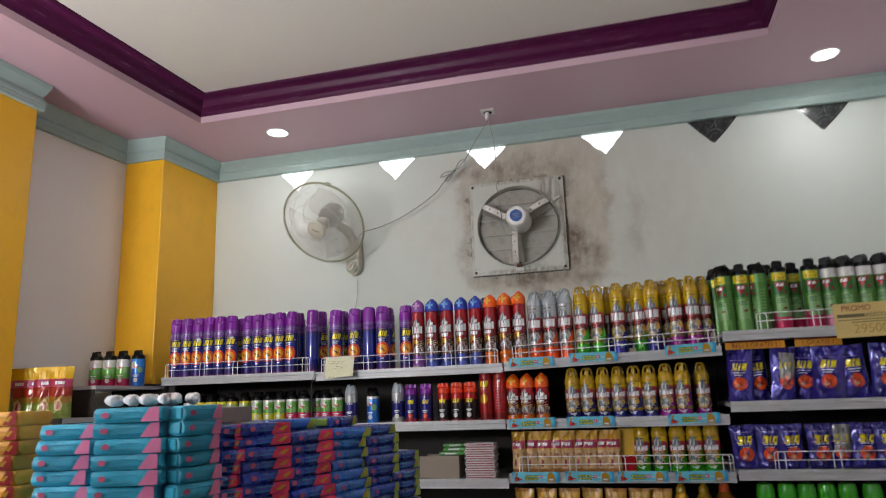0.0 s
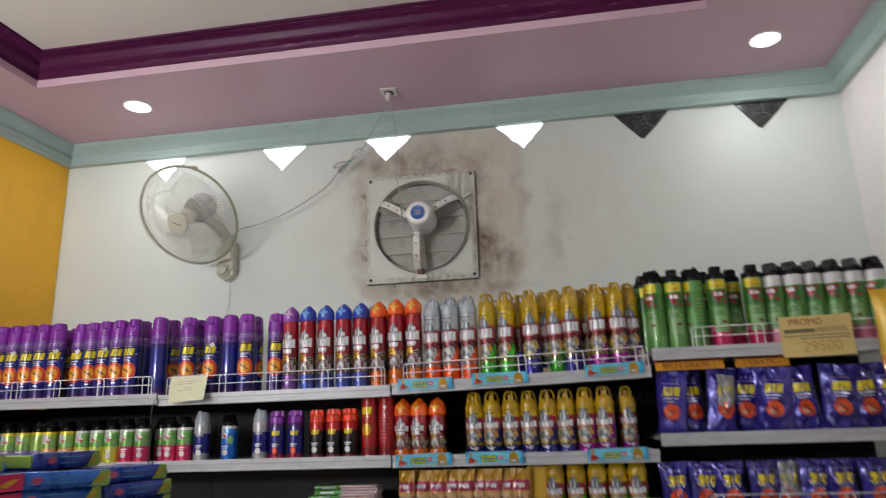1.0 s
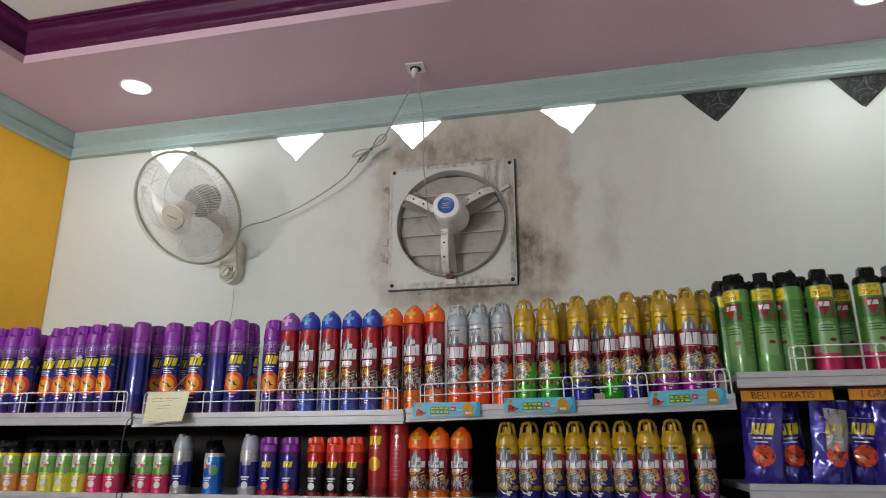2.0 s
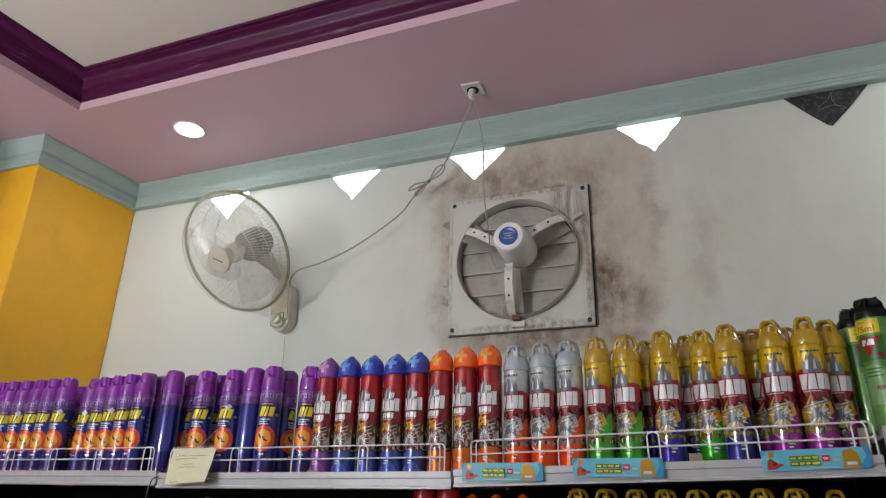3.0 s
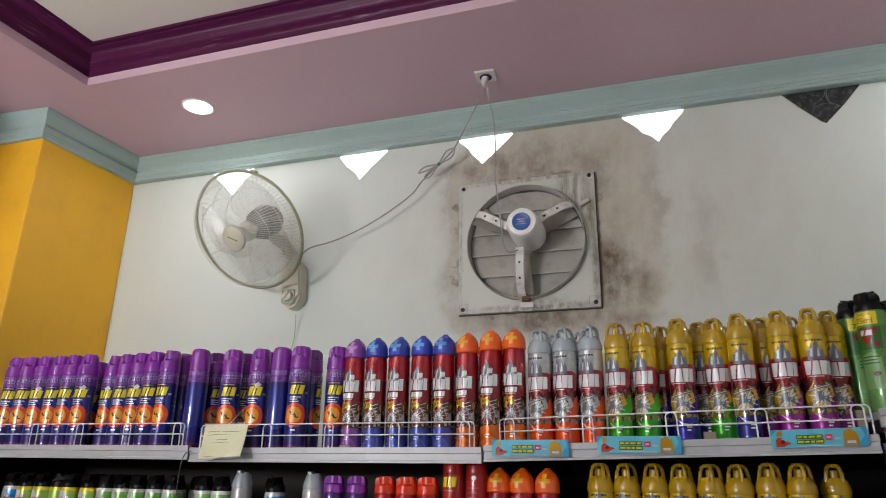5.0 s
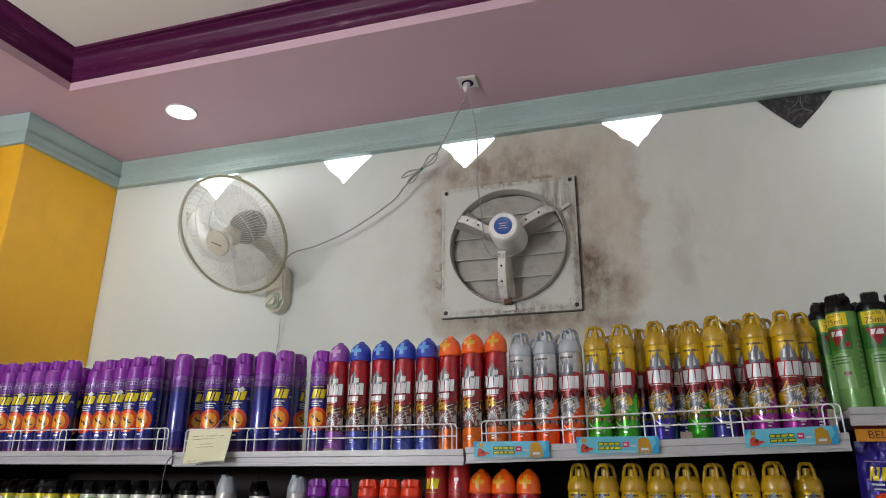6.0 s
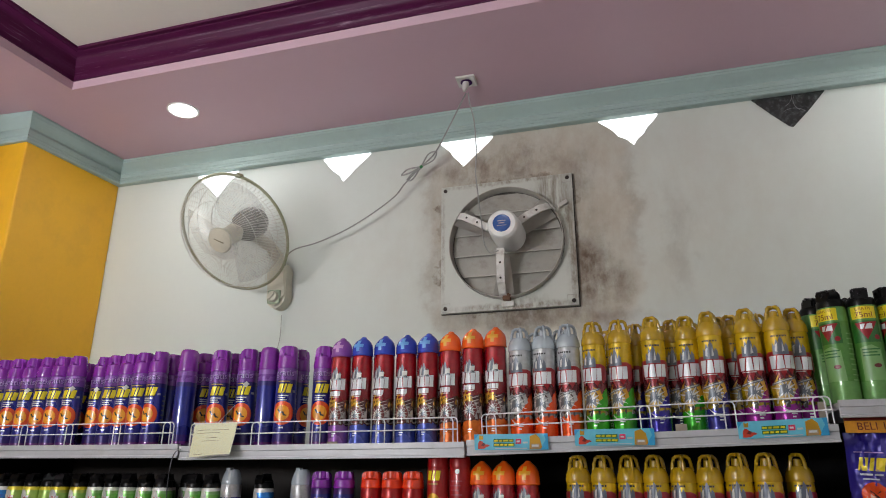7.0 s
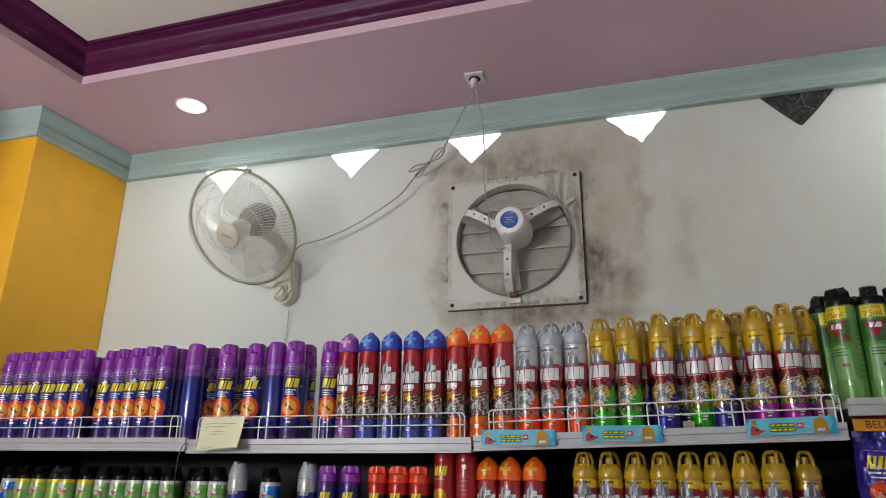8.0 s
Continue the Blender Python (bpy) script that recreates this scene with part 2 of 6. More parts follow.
def stained_wall():
    """White wall paint with brown soot spread from the exhaust fan, and the wall fan's painted shadow."""
    m = mat("white_wall_paint_with_soot_and_shadow", (0.63, 0.685, 0.635), 0.6, var=0.04, scale=2.0, fine=40, bump=0.03)
    return stains(m, 0.20, [((0.45, 0.395, 0.31), 9, 0.6, 0.62, HAZE_AND_SHADOW), ((0.36, 0.30, 0.22), 30, 0.5, 0.1, [(-0.515, 2.44, 0.36, 0.40, 0.3, 0.22, True)]),
                            ((0.115, 0.07, 0.04), 11, 0.55, 0.22, SOOT), ((0.13, 0.085, 0.05), 30, 0.5, 0.25, RIM)])


M_WALL = stained_wall()

# ---- mesh helpers ----


def mesh_from(name, bm, material, smooth=False):
    me = bpy.data.meshes.new(name)
    bmesh.ops.recalc_face_normals(bm, faces=bm.faces[:])
    if smooth:
        for f in bm.faces:
            f.smooth = True
        for e in bm.edges:
            if len(e.link_faces) == 2 and e.calc_face_angle(0) > 0.7:
                e.smooth = False
    bm.to_mesh(me)
    bm.free()
    for mm in (material if isinstance(material, (list, tuple)) else [material]):
        me.materials.append(mm)
    return me


def part(name, bm, material, parent=None, label="", smooth=False):
    ob = new(name, mesh_from(name, bm, material, smooth))
    if parent:
        ob.parent = parent
    if label:
        tagged(ob, label)
    return ob


def structure(name, bm, material, label, category, smooth=False):
    return tagged(part(name, bm, material, smooth=smooth), label, category, kind="structure")


def thing(name, label, category, m=None, group=""):
    ob = new(name)
    ob.empty_display_size = 0.05
    if m is not None:
        ob.matrix_basis = m
    return tagged(ob, label, category, group)


def box(bm, x0, x1, y0, y1, z0, z1, bevel=0.0, m=None):
    made = bmesh.ops.create_cube(bm, size=1)["verts"]
    bmesh.ops.transform(bm, matrix=Matrix.LocRotScale(((x0 + x1) / 2, (y0 + y1) / 2, (z0 + z1) / 2), None, (x1 - x0, y1 - y0, z1 - z0)), verts=made)
    if bevel:
        edges = list({e for v in made for e in v.link_edges})
        res = bmesh.ops.bevel(bm, geom=edges, offset=bevel, segments=2, affect="EDGES", profile=0.5)
        made = list(set(res["verts"]) | {v for v in made if v.is_valid})
    if m is not None:
        bmesh.ops.transform(bm, matrix=m, verts=[v for v in made if v.is_valid])
    return made


def lathe(bm, profile, seg=24, m=None, cap=True):
    rings = []
    for r, z in profile:
        rings.append([bm.verts.new((r * math.cos(2 * math.pi * i / seg), r * math.sin(2 * math.pi * i / seg), z)) for i in range(seg)])
    for a, b in zip(rings, rings[1:]):
        for i in range(seg):
            j = (i + 1) % seg
            bm.faces.new((a[i], a[j], b[j], b[i]))
    if cap:
        bm.faces.new(rings[0][::-1])
        bm.faces.new(rings[-1])
    verts = [v for r in rings for v in r]
    if m is not None:
        bmesh.ops.transform(bm, matrix=m, verts=verts)
    return verts


def tube(bm, pts, r, seg=6, closed=False):
    pts = [Vector(p) for p in pts]
    n = len(pts)
    rings, ref = [], Vector((0.13, 0.31, 0.94))
    for i, p in enumerate(pts):
        a = pts[(i - 1) % n] if closed or i else p
        b = pts[(i + 1) % n] if closed or i < n - 1 else p
        d = (b - a).normalized()
        u = d.cross(ref)
        if u.length < 0.05:
            u = d.cross(Vector((1, 0, 0)))
        u.normalize()
        w = d.cross(u)
        rings.append([bm.verts.new(p + r * (math.cos(2 * math.pi * k / seg) * u + math.sin(2 * math.pi * k / seg) * w)) for k in range(seg)])
    pairs = list(zip(rings, rings[1:])) + ([(rings[-1], rings[0])] if closed else [])
    for a, b in pairs:
        for k in range(seg):
            j = (k + 1) % seg
            bm.faces.new((a[k], a[j], b[j], b[k]))
    if not closed:
        bm.faces.new(rings[0][::-1])
        bm.faces.new(rings[-1])


def prism(bm, poly, axis, a, b, m=None):
    """A polygon of (u, v) pushed from a to b along an axis: 'y' takes u, v as x, z; 'z' as x, y; 'x' as y, z."""
    def at(u, v, w):
        return {"y": (u, w, v), "z": (u, v, w), "x": (w, u, v)}[axis]
    lo = [bm.verts.new(at(u, v, a)) for u, v in poly]
    hi = [bm.verts.new(at(u, v, b)) for u, v in poly]
    bm.faces.new(lo)
    bm.faces.new(hi[::-1])
    for i in range(len(poly)):
        j = (i + 1) % len(poly)
        bm.faces.new((lo[i], hi[i], hi[j], lo[j]))
    if m is not None:
        bmesh.ops.transform(bm, matrix=m, verts=lo + hi)
    return lo + hi


def sweep(bm, path, profile, uneven={}):
    """A moulding: a profile of (out, z) along a closed plan path that runs anticlockwise, out being into its inside.
    uneven: corners where the plaster sags by some metres and projects by a share only."""
    n = len(path)
    cols = []
    for i in range(n):
        p, a, b = Vector(path[i]), Vector(path[i - 1]), Vector(path[(i + 1) % n])
        d0, d1 = (p - a).normalized(), (b - p).normalized()
        n0, n1 = Vector((-d0.y, d0.x)), Vector((-d1.y, d1.x))
        k = (n0 + n1) / (1 + n0.dot(n1))
        sag, share = uneven.get(i, (0.0, 1.0))
        ztop, zlow = max(z for o, z in profile), min(z for o, z in profile)
        cols.append([bm.verts.new((p.x + k.x * o * share, p.y + k.y * o * share, z - sag * (ztop - z) / (ztop - zlow))) for o, z in profile])
    for i in range(n):
        a, b = cols[i], cols[(i + 1) % n]
        for j in range(len(profile)):
            q = (j + 1) % len(profile)
            bm.faces.new((a[j], b[j], b[q], a[q]))


# ---- the room ----
T = 0.15
TOP = 3.3

bm = bmesh.new()
box(bm, X0 - T, X1 + T, Y0 - T, Y1 + T, -0.1, 0.0)
structure("floor", bm, M_FLOOR, "grey tiled shop floor", "floor")

# back wall, pierced by six small kite-shaped openings under the cornice
KITES = [(-1.845, 0.105, 0.095), (-1.258, 0.093, 0.116), (-0.757, 0.095, 0.117), (-0.129, 0.117, 0.091), (0.385, 0.106, 0.108), (0.867, 0.090, 0.114)]
bm = bmesh.new()
TIP, SHO, APEX = 2.722, 2.830, 2.90


CHIP = random.Random(11)
RAGGED = [[[(CHIP.uniform(-0.004, 0.004), CHIP.uniform(-0.003, 0.003)) for q in range(4)] for side in (0, 1)] for k in KITES]


def chipped(i, side, tip, sho):
    """Points along a broken plaster edge from the tip up to the shoulder of opening i."""
    return [(tip[0] + (sho[0] - tip[0]) * (q + 1) / 5 + du, tip[1] + (sho[1] - tip[1]) * (q + 1) / 5 + dv) for q, (du, dv) in enumerate(RAGGED[i][side])]


def pierced(y, spread, apex):
    """One face of the wall, as polygons between the openings; the openings widen towards the outside."""
    out = []
    cuts = [X0 - T] + [k[0] for k in KITES] + [X1 + T]
    for i in range(len(cuts) - 1):
        poly = [(cuts[i], 0.0), (cuts[i + 1], 0.0)]
        if i < len(KITES):
            x, a, b = KITES[i]
            tip, sho = (x, TIP - spread * 0.3), (x - a - spread, SHO)
            poly += [tip] + chipped(i, 0, tip, sho) + [sho, (x - a * 0.55 - spread, apex), (x, apex)]
        poly += [(cuts[i + 1], TOP), (cuts[i], TOP)]
        if i:
            x, a, b = KITES[i - 1]
            tip, sho = (x, TIP - spread * 0.3), (x + b + spread, SHO)
            poly += [(x, apex), (x + b * 0.55 + spread, apex), sho] + chipped(i - 1, 1, tip, sho)[::-1] + [tip]
        out.append([(u, y, v) for u, v in poly])
    return out


for near, far in zip(pierced(Y1, 0.0, APEX), pierced(Y1 + T, 0.16, 3.12)):
    lo, hi = [bm.verts.new(q) for q in near], [bm.verts.new(q) for q in far]
    bm.faces.new(lo)
    bm.faces.new(hi[::-1])
    for i in range(len(lo)):
        j = (i + 1) % len(lo)
        if abs(lo[i].co.x - lo[j].co.x) > 1e-6:
            bm.faces.new((lo[i], hi[i], hi[j], lo[j]))
bmesh.ops.remove_doubles(bm, verts=bm.verts[:], dist=1e-5)
structure("wall_north", bm, M_WALL, "white plaster back wall with brown soot round the exhaust fan, painted fan shadow and kite-shaped vent holes", "wall")

bm = bmesh.new()
box(bm, X1, X1 + T, Y0 - T, Y1, 0, TOP)
structure("wall_east", bm, M_WALL2, "plain off-white painted side wall", "wall")
bm = bmesh.new()
box(bm, X0 - T, X0, Y0 - T, -1.3, 0, TOP)
prism(bm, [(X0 - T, 1.5), (X0, 1.5), (X0, 1.9), (-2.645, 2.36), (-2.605, 3.08), (-2.605, Y1), (X0 - T, Y1)], "z", 0, TOP)
box(bm, X0 - T, X0, -1.3, 1.5, 0, 1.2)
box(bm, X0 - T, X0, -1.3, 1.5, 2.62, TOP)
structure("wall_west", bm, M_WALL2, "off-white painted side wall between yellow pillars", "wall")
bm = bmesh.new()
box(bm, X0, -2.35, Y0 - T, Y0, 0, TOP)
box(bm, 0.95, X1, Y0 - T, Y0, 0, TOP)
box(bm, -2.35, 0.95, Y0 - T, Y0, 2.65, TOP)
structure("wall_south", bm, M_WALL3, "dull beige wall round the open shop front", "wall")
# unseen wall added to keep shopfront light off the lower shelves
bm = bmesh.new()
box(bm, -1.6, X1, -1.15, -1.05, 0.0, 1.78)
structure("wall_light_block", bm, M_WALL3, "plain dull beige low wall behind the aisle, added to block light", "wall")

for x1, y0, y1 in ((-2.37, 3.07, Y1), (-2.46, 1.88, 2.36)):
    bm = bmesh.new()
    box(bm, -2.604 if y1 == Y1 else -2.644, x1, y0, y1, 0, TOP - 0.02, bevel=0.006)
    structure("pillar", bm, M_YELLOW, "square pillar painted glossy mustard yellow", "pillar")

TX0, TX1, TY0, TY1 = -2.085, 0.56, -3.0, 2.97
TXS = TX0 - 0.055 * (TY1 - TY0)      # the raised panel widens towards the shop front
bm = bmesh.new()
box(bm, X0, X1, TY1, Y1, SOFFIT, SOFFIT + 0.033)
box(bm, X0, X1, Y0, TY0, SOFFIT, SOFFIT + 0.033)
prism(bm, [(X0, TY0), (TXS, TY0), (TX0, TY1), (X0, TY1)], "z", SOFFIT, SOFFIT + 0.033)
box(bm, TX1, X1, TY0, TY1, SOFFIT, SOFFIT + 0.033)
structure("ceiling", bm, M_PINK, "mauve-pink painted dropped ceiling border", "ceiling")
bm = bmesh.new()
box(bm, TXS - 0.1, TX1 + 0.1, TY0 - 0.1, TY1 + 0.1, 3.064, 3.14)
structure("ceiling_tray", bm, M_CREAM, "cream painted raised ceiling panel", "ceiling")
bm = bmesh.new()
sweep(bm, [(TX1, TY0), (TX1, TY1), (TX0, TY1), (TXS, TY0)],
      [(-0.04, SOFFIT + 0.034), (0.004, SOFFIT + 0.034), (0.006, 2.988), (0.010, 2.994), (0.020, 3.0), (0.028, 3.006), (0.033, 3.016), (0.038, 3.030), (0.047, 3.044), (0.058, 3.050), (0.060, 3.054), (0.072, 3.056), (0.074, 3.064), (-0.04, 3.064)])
structure("trim_tray", bm, M_PURPLE, "dark purple stepped crown moulding round the raised ceiling", "trim", smooth=True)

ROOM = [(X1, Y0), (X1, Y1), (-2.37, Y1), (-2.37, 3.07), (-2.605, 3.07), (-2.645, 2.36), (-2.46, 2.36), (-2.46, 1.88), (X0, 1.88), (X0, Y0)]
bm = bmesh.new()
sweep(bm, ROOM, [(0.0005, 2.834), (0.026, 2.834), (0.029, 2.837), (0.029, 2.845), (0.0275, 2.8465), (0.030, 2.848), (0.030, 2.856), (0.0285, 2.8575), (0.031, 2.859), (0.031, 2.874), (0.022, 2.880), (0.017, 2.886), (0.021, 2.892), (0.032, 2.900), (0.042, 2.913), (0.050, 2.920), (0.052, 2.922), (0.0525, 2.929), (0.055, 2.931), (0.055, 2.939), (0.0005, 2.939)],
      {3: (0.015, 0.45), 4: (0.015, 0.7), 5: (0.015, 1.0), 6: (0.02, 0.6), 7: (0.02, 0.6)})
structure("trim_cornice", bm, M_TEAL, "pale teal painted plaster cornice", "trim", smooth=True)

M_SKYB = glow("bright_overcast_sky", (0.96, 0.98, 1.0), 2.6)
bm = bmesh.new()
box(bm, -7, 7, 7.0, 7.05, -1, 9)
structure("backdrop", bm, M_SKYB, "plain bright overcast sky outside the vents", "sky")

# ---- shelving ----
BAYS = {"a": (-2.262, -1.464, 1.681, 1.679), "b": (-1.458, -0.612, 1.673, 1.676), "c": (-0.606, 0.243, 1.680, 1.704), "d": (0.252, 1.03, 1.756, 1.758)}
LOWER = {"a": (1.448, 1.22, 0.95), "b": (1.448, 1.217, 0.95), "c": (1.446, 1.238, 0.97), "d": (1.492, 1.246, 0.99)}
FRONT, DEEP = 3.0, 3.44


def top_of(x):
    for x0, x1, zl, zr in BAYS.values():
        if x0 - 0.01 <= x <= x1 + 0.005:
            return zl + (zr - zl) * (x - x0) / (x1 - x0) + 0.001
    return 1.676


def shelf_board(w):
    bm = bmesh.new()
    box(bm, 0, w, FRONT + 0.0145, DEEP, -0.016, 0.0)
    return bm


def shelf_lip(w):
    bm = bmesh.new()
    lip = [(FRONT, 0.004), (FRONT + 0.014, 0.004), (FRONT + 0.014, -0.034), (FRONT, -0.034), (FRONT, -0.029), (FRONT + 0.004, -0.027), (FRONT + 0.004, -0.012), (FRONT, -0.010)]
    prism(bm, lip, "x", 0.0, w)
    return bm


def wire_rail(x0, x1):
    """Low wire guard on the front of a shelf: two long wires with hoops."""
    bm = bmesh.new()
    h, mid, y, r = 0.066, 0.036, FRONT + 0.012, 0.0017
    c = 0.009

    def hoop(a, b):
        pts = [(a, y, 0.0), (a, y, h - c), (a + c * 0.3, y, h - c * 0.3), (a + c, y, h), (b - c, y, h), (b - c * 0.3, y, h - c * 0.3), (b, y, h - c), (b, y, 0.0)]
        tube(bm, pts, r, 6)
    hoop(x0, x1)
    tube(bm, [(x0, y - 0.002, mid), (x1, y - 0.002, mid)], r, 6)
    n = max(2, round((x1 - x0) / 0.19))
    for i in range(n + 1):
        a = x0 + 0.012 + (x1 - x0 - 0.048) * i / n
        hoop(a, a + 0.024)
    return bm


units = {}
for key, (x0, x1, zl, zr) in BAYS.items():
    unit = thing("shelf_unit", "white enamelled steel shop shelving with dark back panel against the wall", "shelving", pose(x0, 0, 0), "wall shelving")
    units[key] = unit
    w = x1 - x0
    for k, z in enumerate((zl,) + LOWER[key]):
        tilt = -math.degrees(math.atan2(zr - zl, w)) if k == 0 else 0
        sh = part("shelf", shelf_board(w), M_SHELF, unit)
        sh.matrix_basis = pose(0, 0, z, 0, tilt, 0)
        part("price_channel", shelf_lip(w), M_SHELF, sh, "grooved white price channel, scuffed")
        if k == 0 or (key in "cd" and k == 2):
            a, b = {"a": (0.012, w - 0.03), "b": (0.024, w - 0.02), "c": (0.04, w - 0.004), "d": (0.13, w - 0.05)}[key]
            part("wire_rail", wire_rail(a, b), M_WIRE, sh, "white wire guard rail")
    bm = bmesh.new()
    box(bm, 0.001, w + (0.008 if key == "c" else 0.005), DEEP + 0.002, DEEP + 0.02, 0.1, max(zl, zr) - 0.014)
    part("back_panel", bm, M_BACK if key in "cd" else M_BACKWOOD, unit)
    bm = bmesh.new()
    box(bm, 0.002, 0.032, DEEP + 0.022, DEEP + 0.06, 0.0, zl - 0.02, bevel=0.002)
    part("upright", bm, M_SHELF, unit)
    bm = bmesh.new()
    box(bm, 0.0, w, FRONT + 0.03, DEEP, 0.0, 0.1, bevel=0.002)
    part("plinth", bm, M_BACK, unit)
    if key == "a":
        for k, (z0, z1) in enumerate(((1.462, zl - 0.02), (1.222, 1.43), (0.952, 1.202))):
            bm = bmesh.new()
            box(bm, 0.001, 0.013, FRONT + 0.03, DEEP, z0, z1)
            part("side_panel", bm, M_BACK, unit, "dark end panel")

# ---- label artwork ----


def text_mesh(s, size):
    cu = bpy.data.curves.new("lettering", "FONT")
    cu.body, cu.size, cu.align_x, cu.align_y = s, size, "CENTER", "CENTER"
    ob = new("lettering", cu)
    me = bpy.data.meshes.new_from_object(ob.evaluated_get(bpy.context.evaluated_depsgraph_get()))
    bpy.data.objects.remove(ob)
    bpy.data.curves.remove(cu)
    bm = bmesh.new()
    bm.from_mesh(me)
    bpy.data.meshes.remove(me)
    return bm


def flat(polys):
    bm = bmesh.new()
    for p in polys:
        bm.faces.new([bm.verts.new((u, v, 0)) for u, v in p])
    return bm


def sliced(bm, step, both=False):
    us = [v.co.x for v in bm.verts]
    vs = [v.co.y for v in bm.verts]
    for lo, hi, ax in ((min(us), max(us), 0),) + (((min(vs), max(vs), 1),) if both else ()):
        k = math.ceil(lo / step) * step
        while k < hi:
            co, no = [0, 0, 0], [0, 0, 0]
            co[ax], no[ax] = k, 1
            bmesh.ops.bisect_plane(bm, geom=bm.verts[:] + bm.edges[:] + bm.faces[:], plane_co=co, plane_no=no)
            k += step
    return bm


def wrapped(bm, r, at=0.0, z=0.0, lift=0.0006):
    """Bend flat artwork (u across, v up) onto a can of radius r; at: turn in degrees from the front."""
    sliced(bm, 0.006)
    R = r + lift
    for v in bm.verts:
        a = v.co.x / r + radians(at)
        v.co = Vector((R * math.sin(a), -R * math.cos(a), v.co.y + z))
    return bm


def bar(u0, u1, v0, v1, slant=0.0):
    return [(u0, v0), (u1, v0), (u1 + slant, v1), (u0 + slant, v1)]


def disc(u, v, r, n=18, k=1.0):
    return [(u + r * math.cos(2 * math.pi * i / n), v + k * r * math.sin(2 * math.pi * i / n)) for i in range(n)]


def wordmark(widths, h, gap, slant, wedge=False):
    """A brand mark as plain slanted blocks, or as solid blocks that taper by turns down and up."""
    out, u = [], -(sum(widths) + gap * (len(widths) - 1)) / 2
    if wedge:
        for i, w in enumerate(widths):
            low, high = ((0.22, 0.0), (0.0, 0.20), (0.10, 0.0), (0.0, 0.07))[i % 4]
            out.append([(u + low * w, -h / 2), (u + w - low * w, -h / 2), (u + w - high * w + slant, h / 2), (u + high * w + slant, h / 2)])
            u += w + gap
        return out
    for w in widths:
        out.append(bar(u, u + w, -h / 2, h / 2, slant))
        u += w + gap
    return out


def burst(r0, r1, n, k=1.0, turn=0.0):
    """A jagged star of thin blades round a solid middle."""
    star = []
    for i in range(2 * n):
        a, r = turn + math.pi * i / n, r1 * (0.8 + 0.2 * math.cos(i * 1.7)) if i % 2 else r0
        star.append((r * math.cos(a), k * r * math.sin(a)))
    return [star]


def plain(name, c, rough=0.35, metal=0.0, coat=0.6):
    return mat(name, deep(c), rough, metal, var=0.1, scale=40, fine=200, bump=0.0, coat=coat)


P_YEL = plain("yellow_print", (0.80, 0.68, 0.03), 0.3, 0.1)
P_WHI = plain("white_print", (0.72, 0.74, 0.76), 0.3, 0.1)
P_ORA = plain("orange_print", (0.75, 0.12, 0.015), 0.3, 0.15)
P_BLK = plain("black_print", (0.02, 0.018, 0.02))
P_RED = plain("red_print", (0.37, 0.011, 0.024), 0.3, 0.15)
P_NAVY = plain("navy_print", (0.025, 0.025, 0.14))
P_GREY = plain("grey_print", (0.20, 0.21, 0.22), 0.3, 0.4)
P_SIL = plain("silver_print", (0.44, 0.44, 0.43), 0.3, 0.12)
P_DARK = plain("slate_print", (0.19, 0.21, 0.25), 0.3, 0.1)
P_SOFT = plain("light_grey_print", (0.64, 0.64, 0.62), 0.3, 0.1)
P_GOLD = plain("gold_print", (0.62, 0.38, 0.04), 0.3, 0.4)
P_CYAN = plain("cyan_print", (0.06, 0.42, 0.68))
P_PINK = mat("pink_print", (0.62, 0.19, 0.34), 0.6, var=0.15, bump=0.0, spec=0.2)
P_LILAC = plain("lilac_print", (0.46, 0.33, 0.62), 0.3, 0.1)
P_PINKISH = plain("pale_salmon_print", (0.62, 0.40, 0.30))
P_MAG = plain("magenta_print", (0.42, 0.03, 0.12))
P_BRICK = plain("dark_red_print", (0.20, 0.03, 0.025), 0.3, 0.1)
P_OCHRE = plain("ochre_print", (0.50, 0.36, 0.10), 0.3, 0.1)
P_FIELD = plain("dark_green_print", (0.03, 0.20, 0.03))
P_PALEG = plain("pale_green_print", (0.27, 0.46, 0.20))
P_VERM = plain("vermilion_print", (0.6, 0.08, 0.03))
P_STICK = plain("paper_sticker", (0.7, 0.7, 0.68), 0.6, coat=0.0)

C = {
    "purple": (0.25, 0.025, 0.36), "blue": (0.035, 0.07, 0.47), "orange": (0.85, 0.14, 0.01), "violet": (0.28, 0.08, 0.40), "gold": (0.48, 0.31, 0.010),
    "silver": (0.40, 0.45, 0.49), "green": (0.07, 0.48, 0.03), "navy": (0.035, 0.035, 0.26), "magenta": (0.42, 0.04, 0.38), "royal": (0.06, 0.04, 0.42), "red": (0.78, 0.06, 0.012),
    "yellow": (0.84, 0.64, 0.015), "black": (0.0045, 0.0045, 0.005), "indigo": (0.05, 0.05, 0.3),
}
CAPS = {k: mat(k + "_cap_plastic", deep(c, 1.1), 0.3 if k == "black" else 0.22, var=0.06, scale=20, bump=0.0, coat=0.05 if k == "black" else 0.7, spec=0.2 if k == "black" else 0.5) for k, c in C.items()}
M_NOZ = mat("dark_nozzle_recess", (0.035, 0.004, 0.06), 0.6, spec=0.1)
BASES = {"violet": (0.34, 0.15, 0.44), "blue": (0.11, 0.15, 0.46), "orange": (0.72, 0.22, 0.03)}
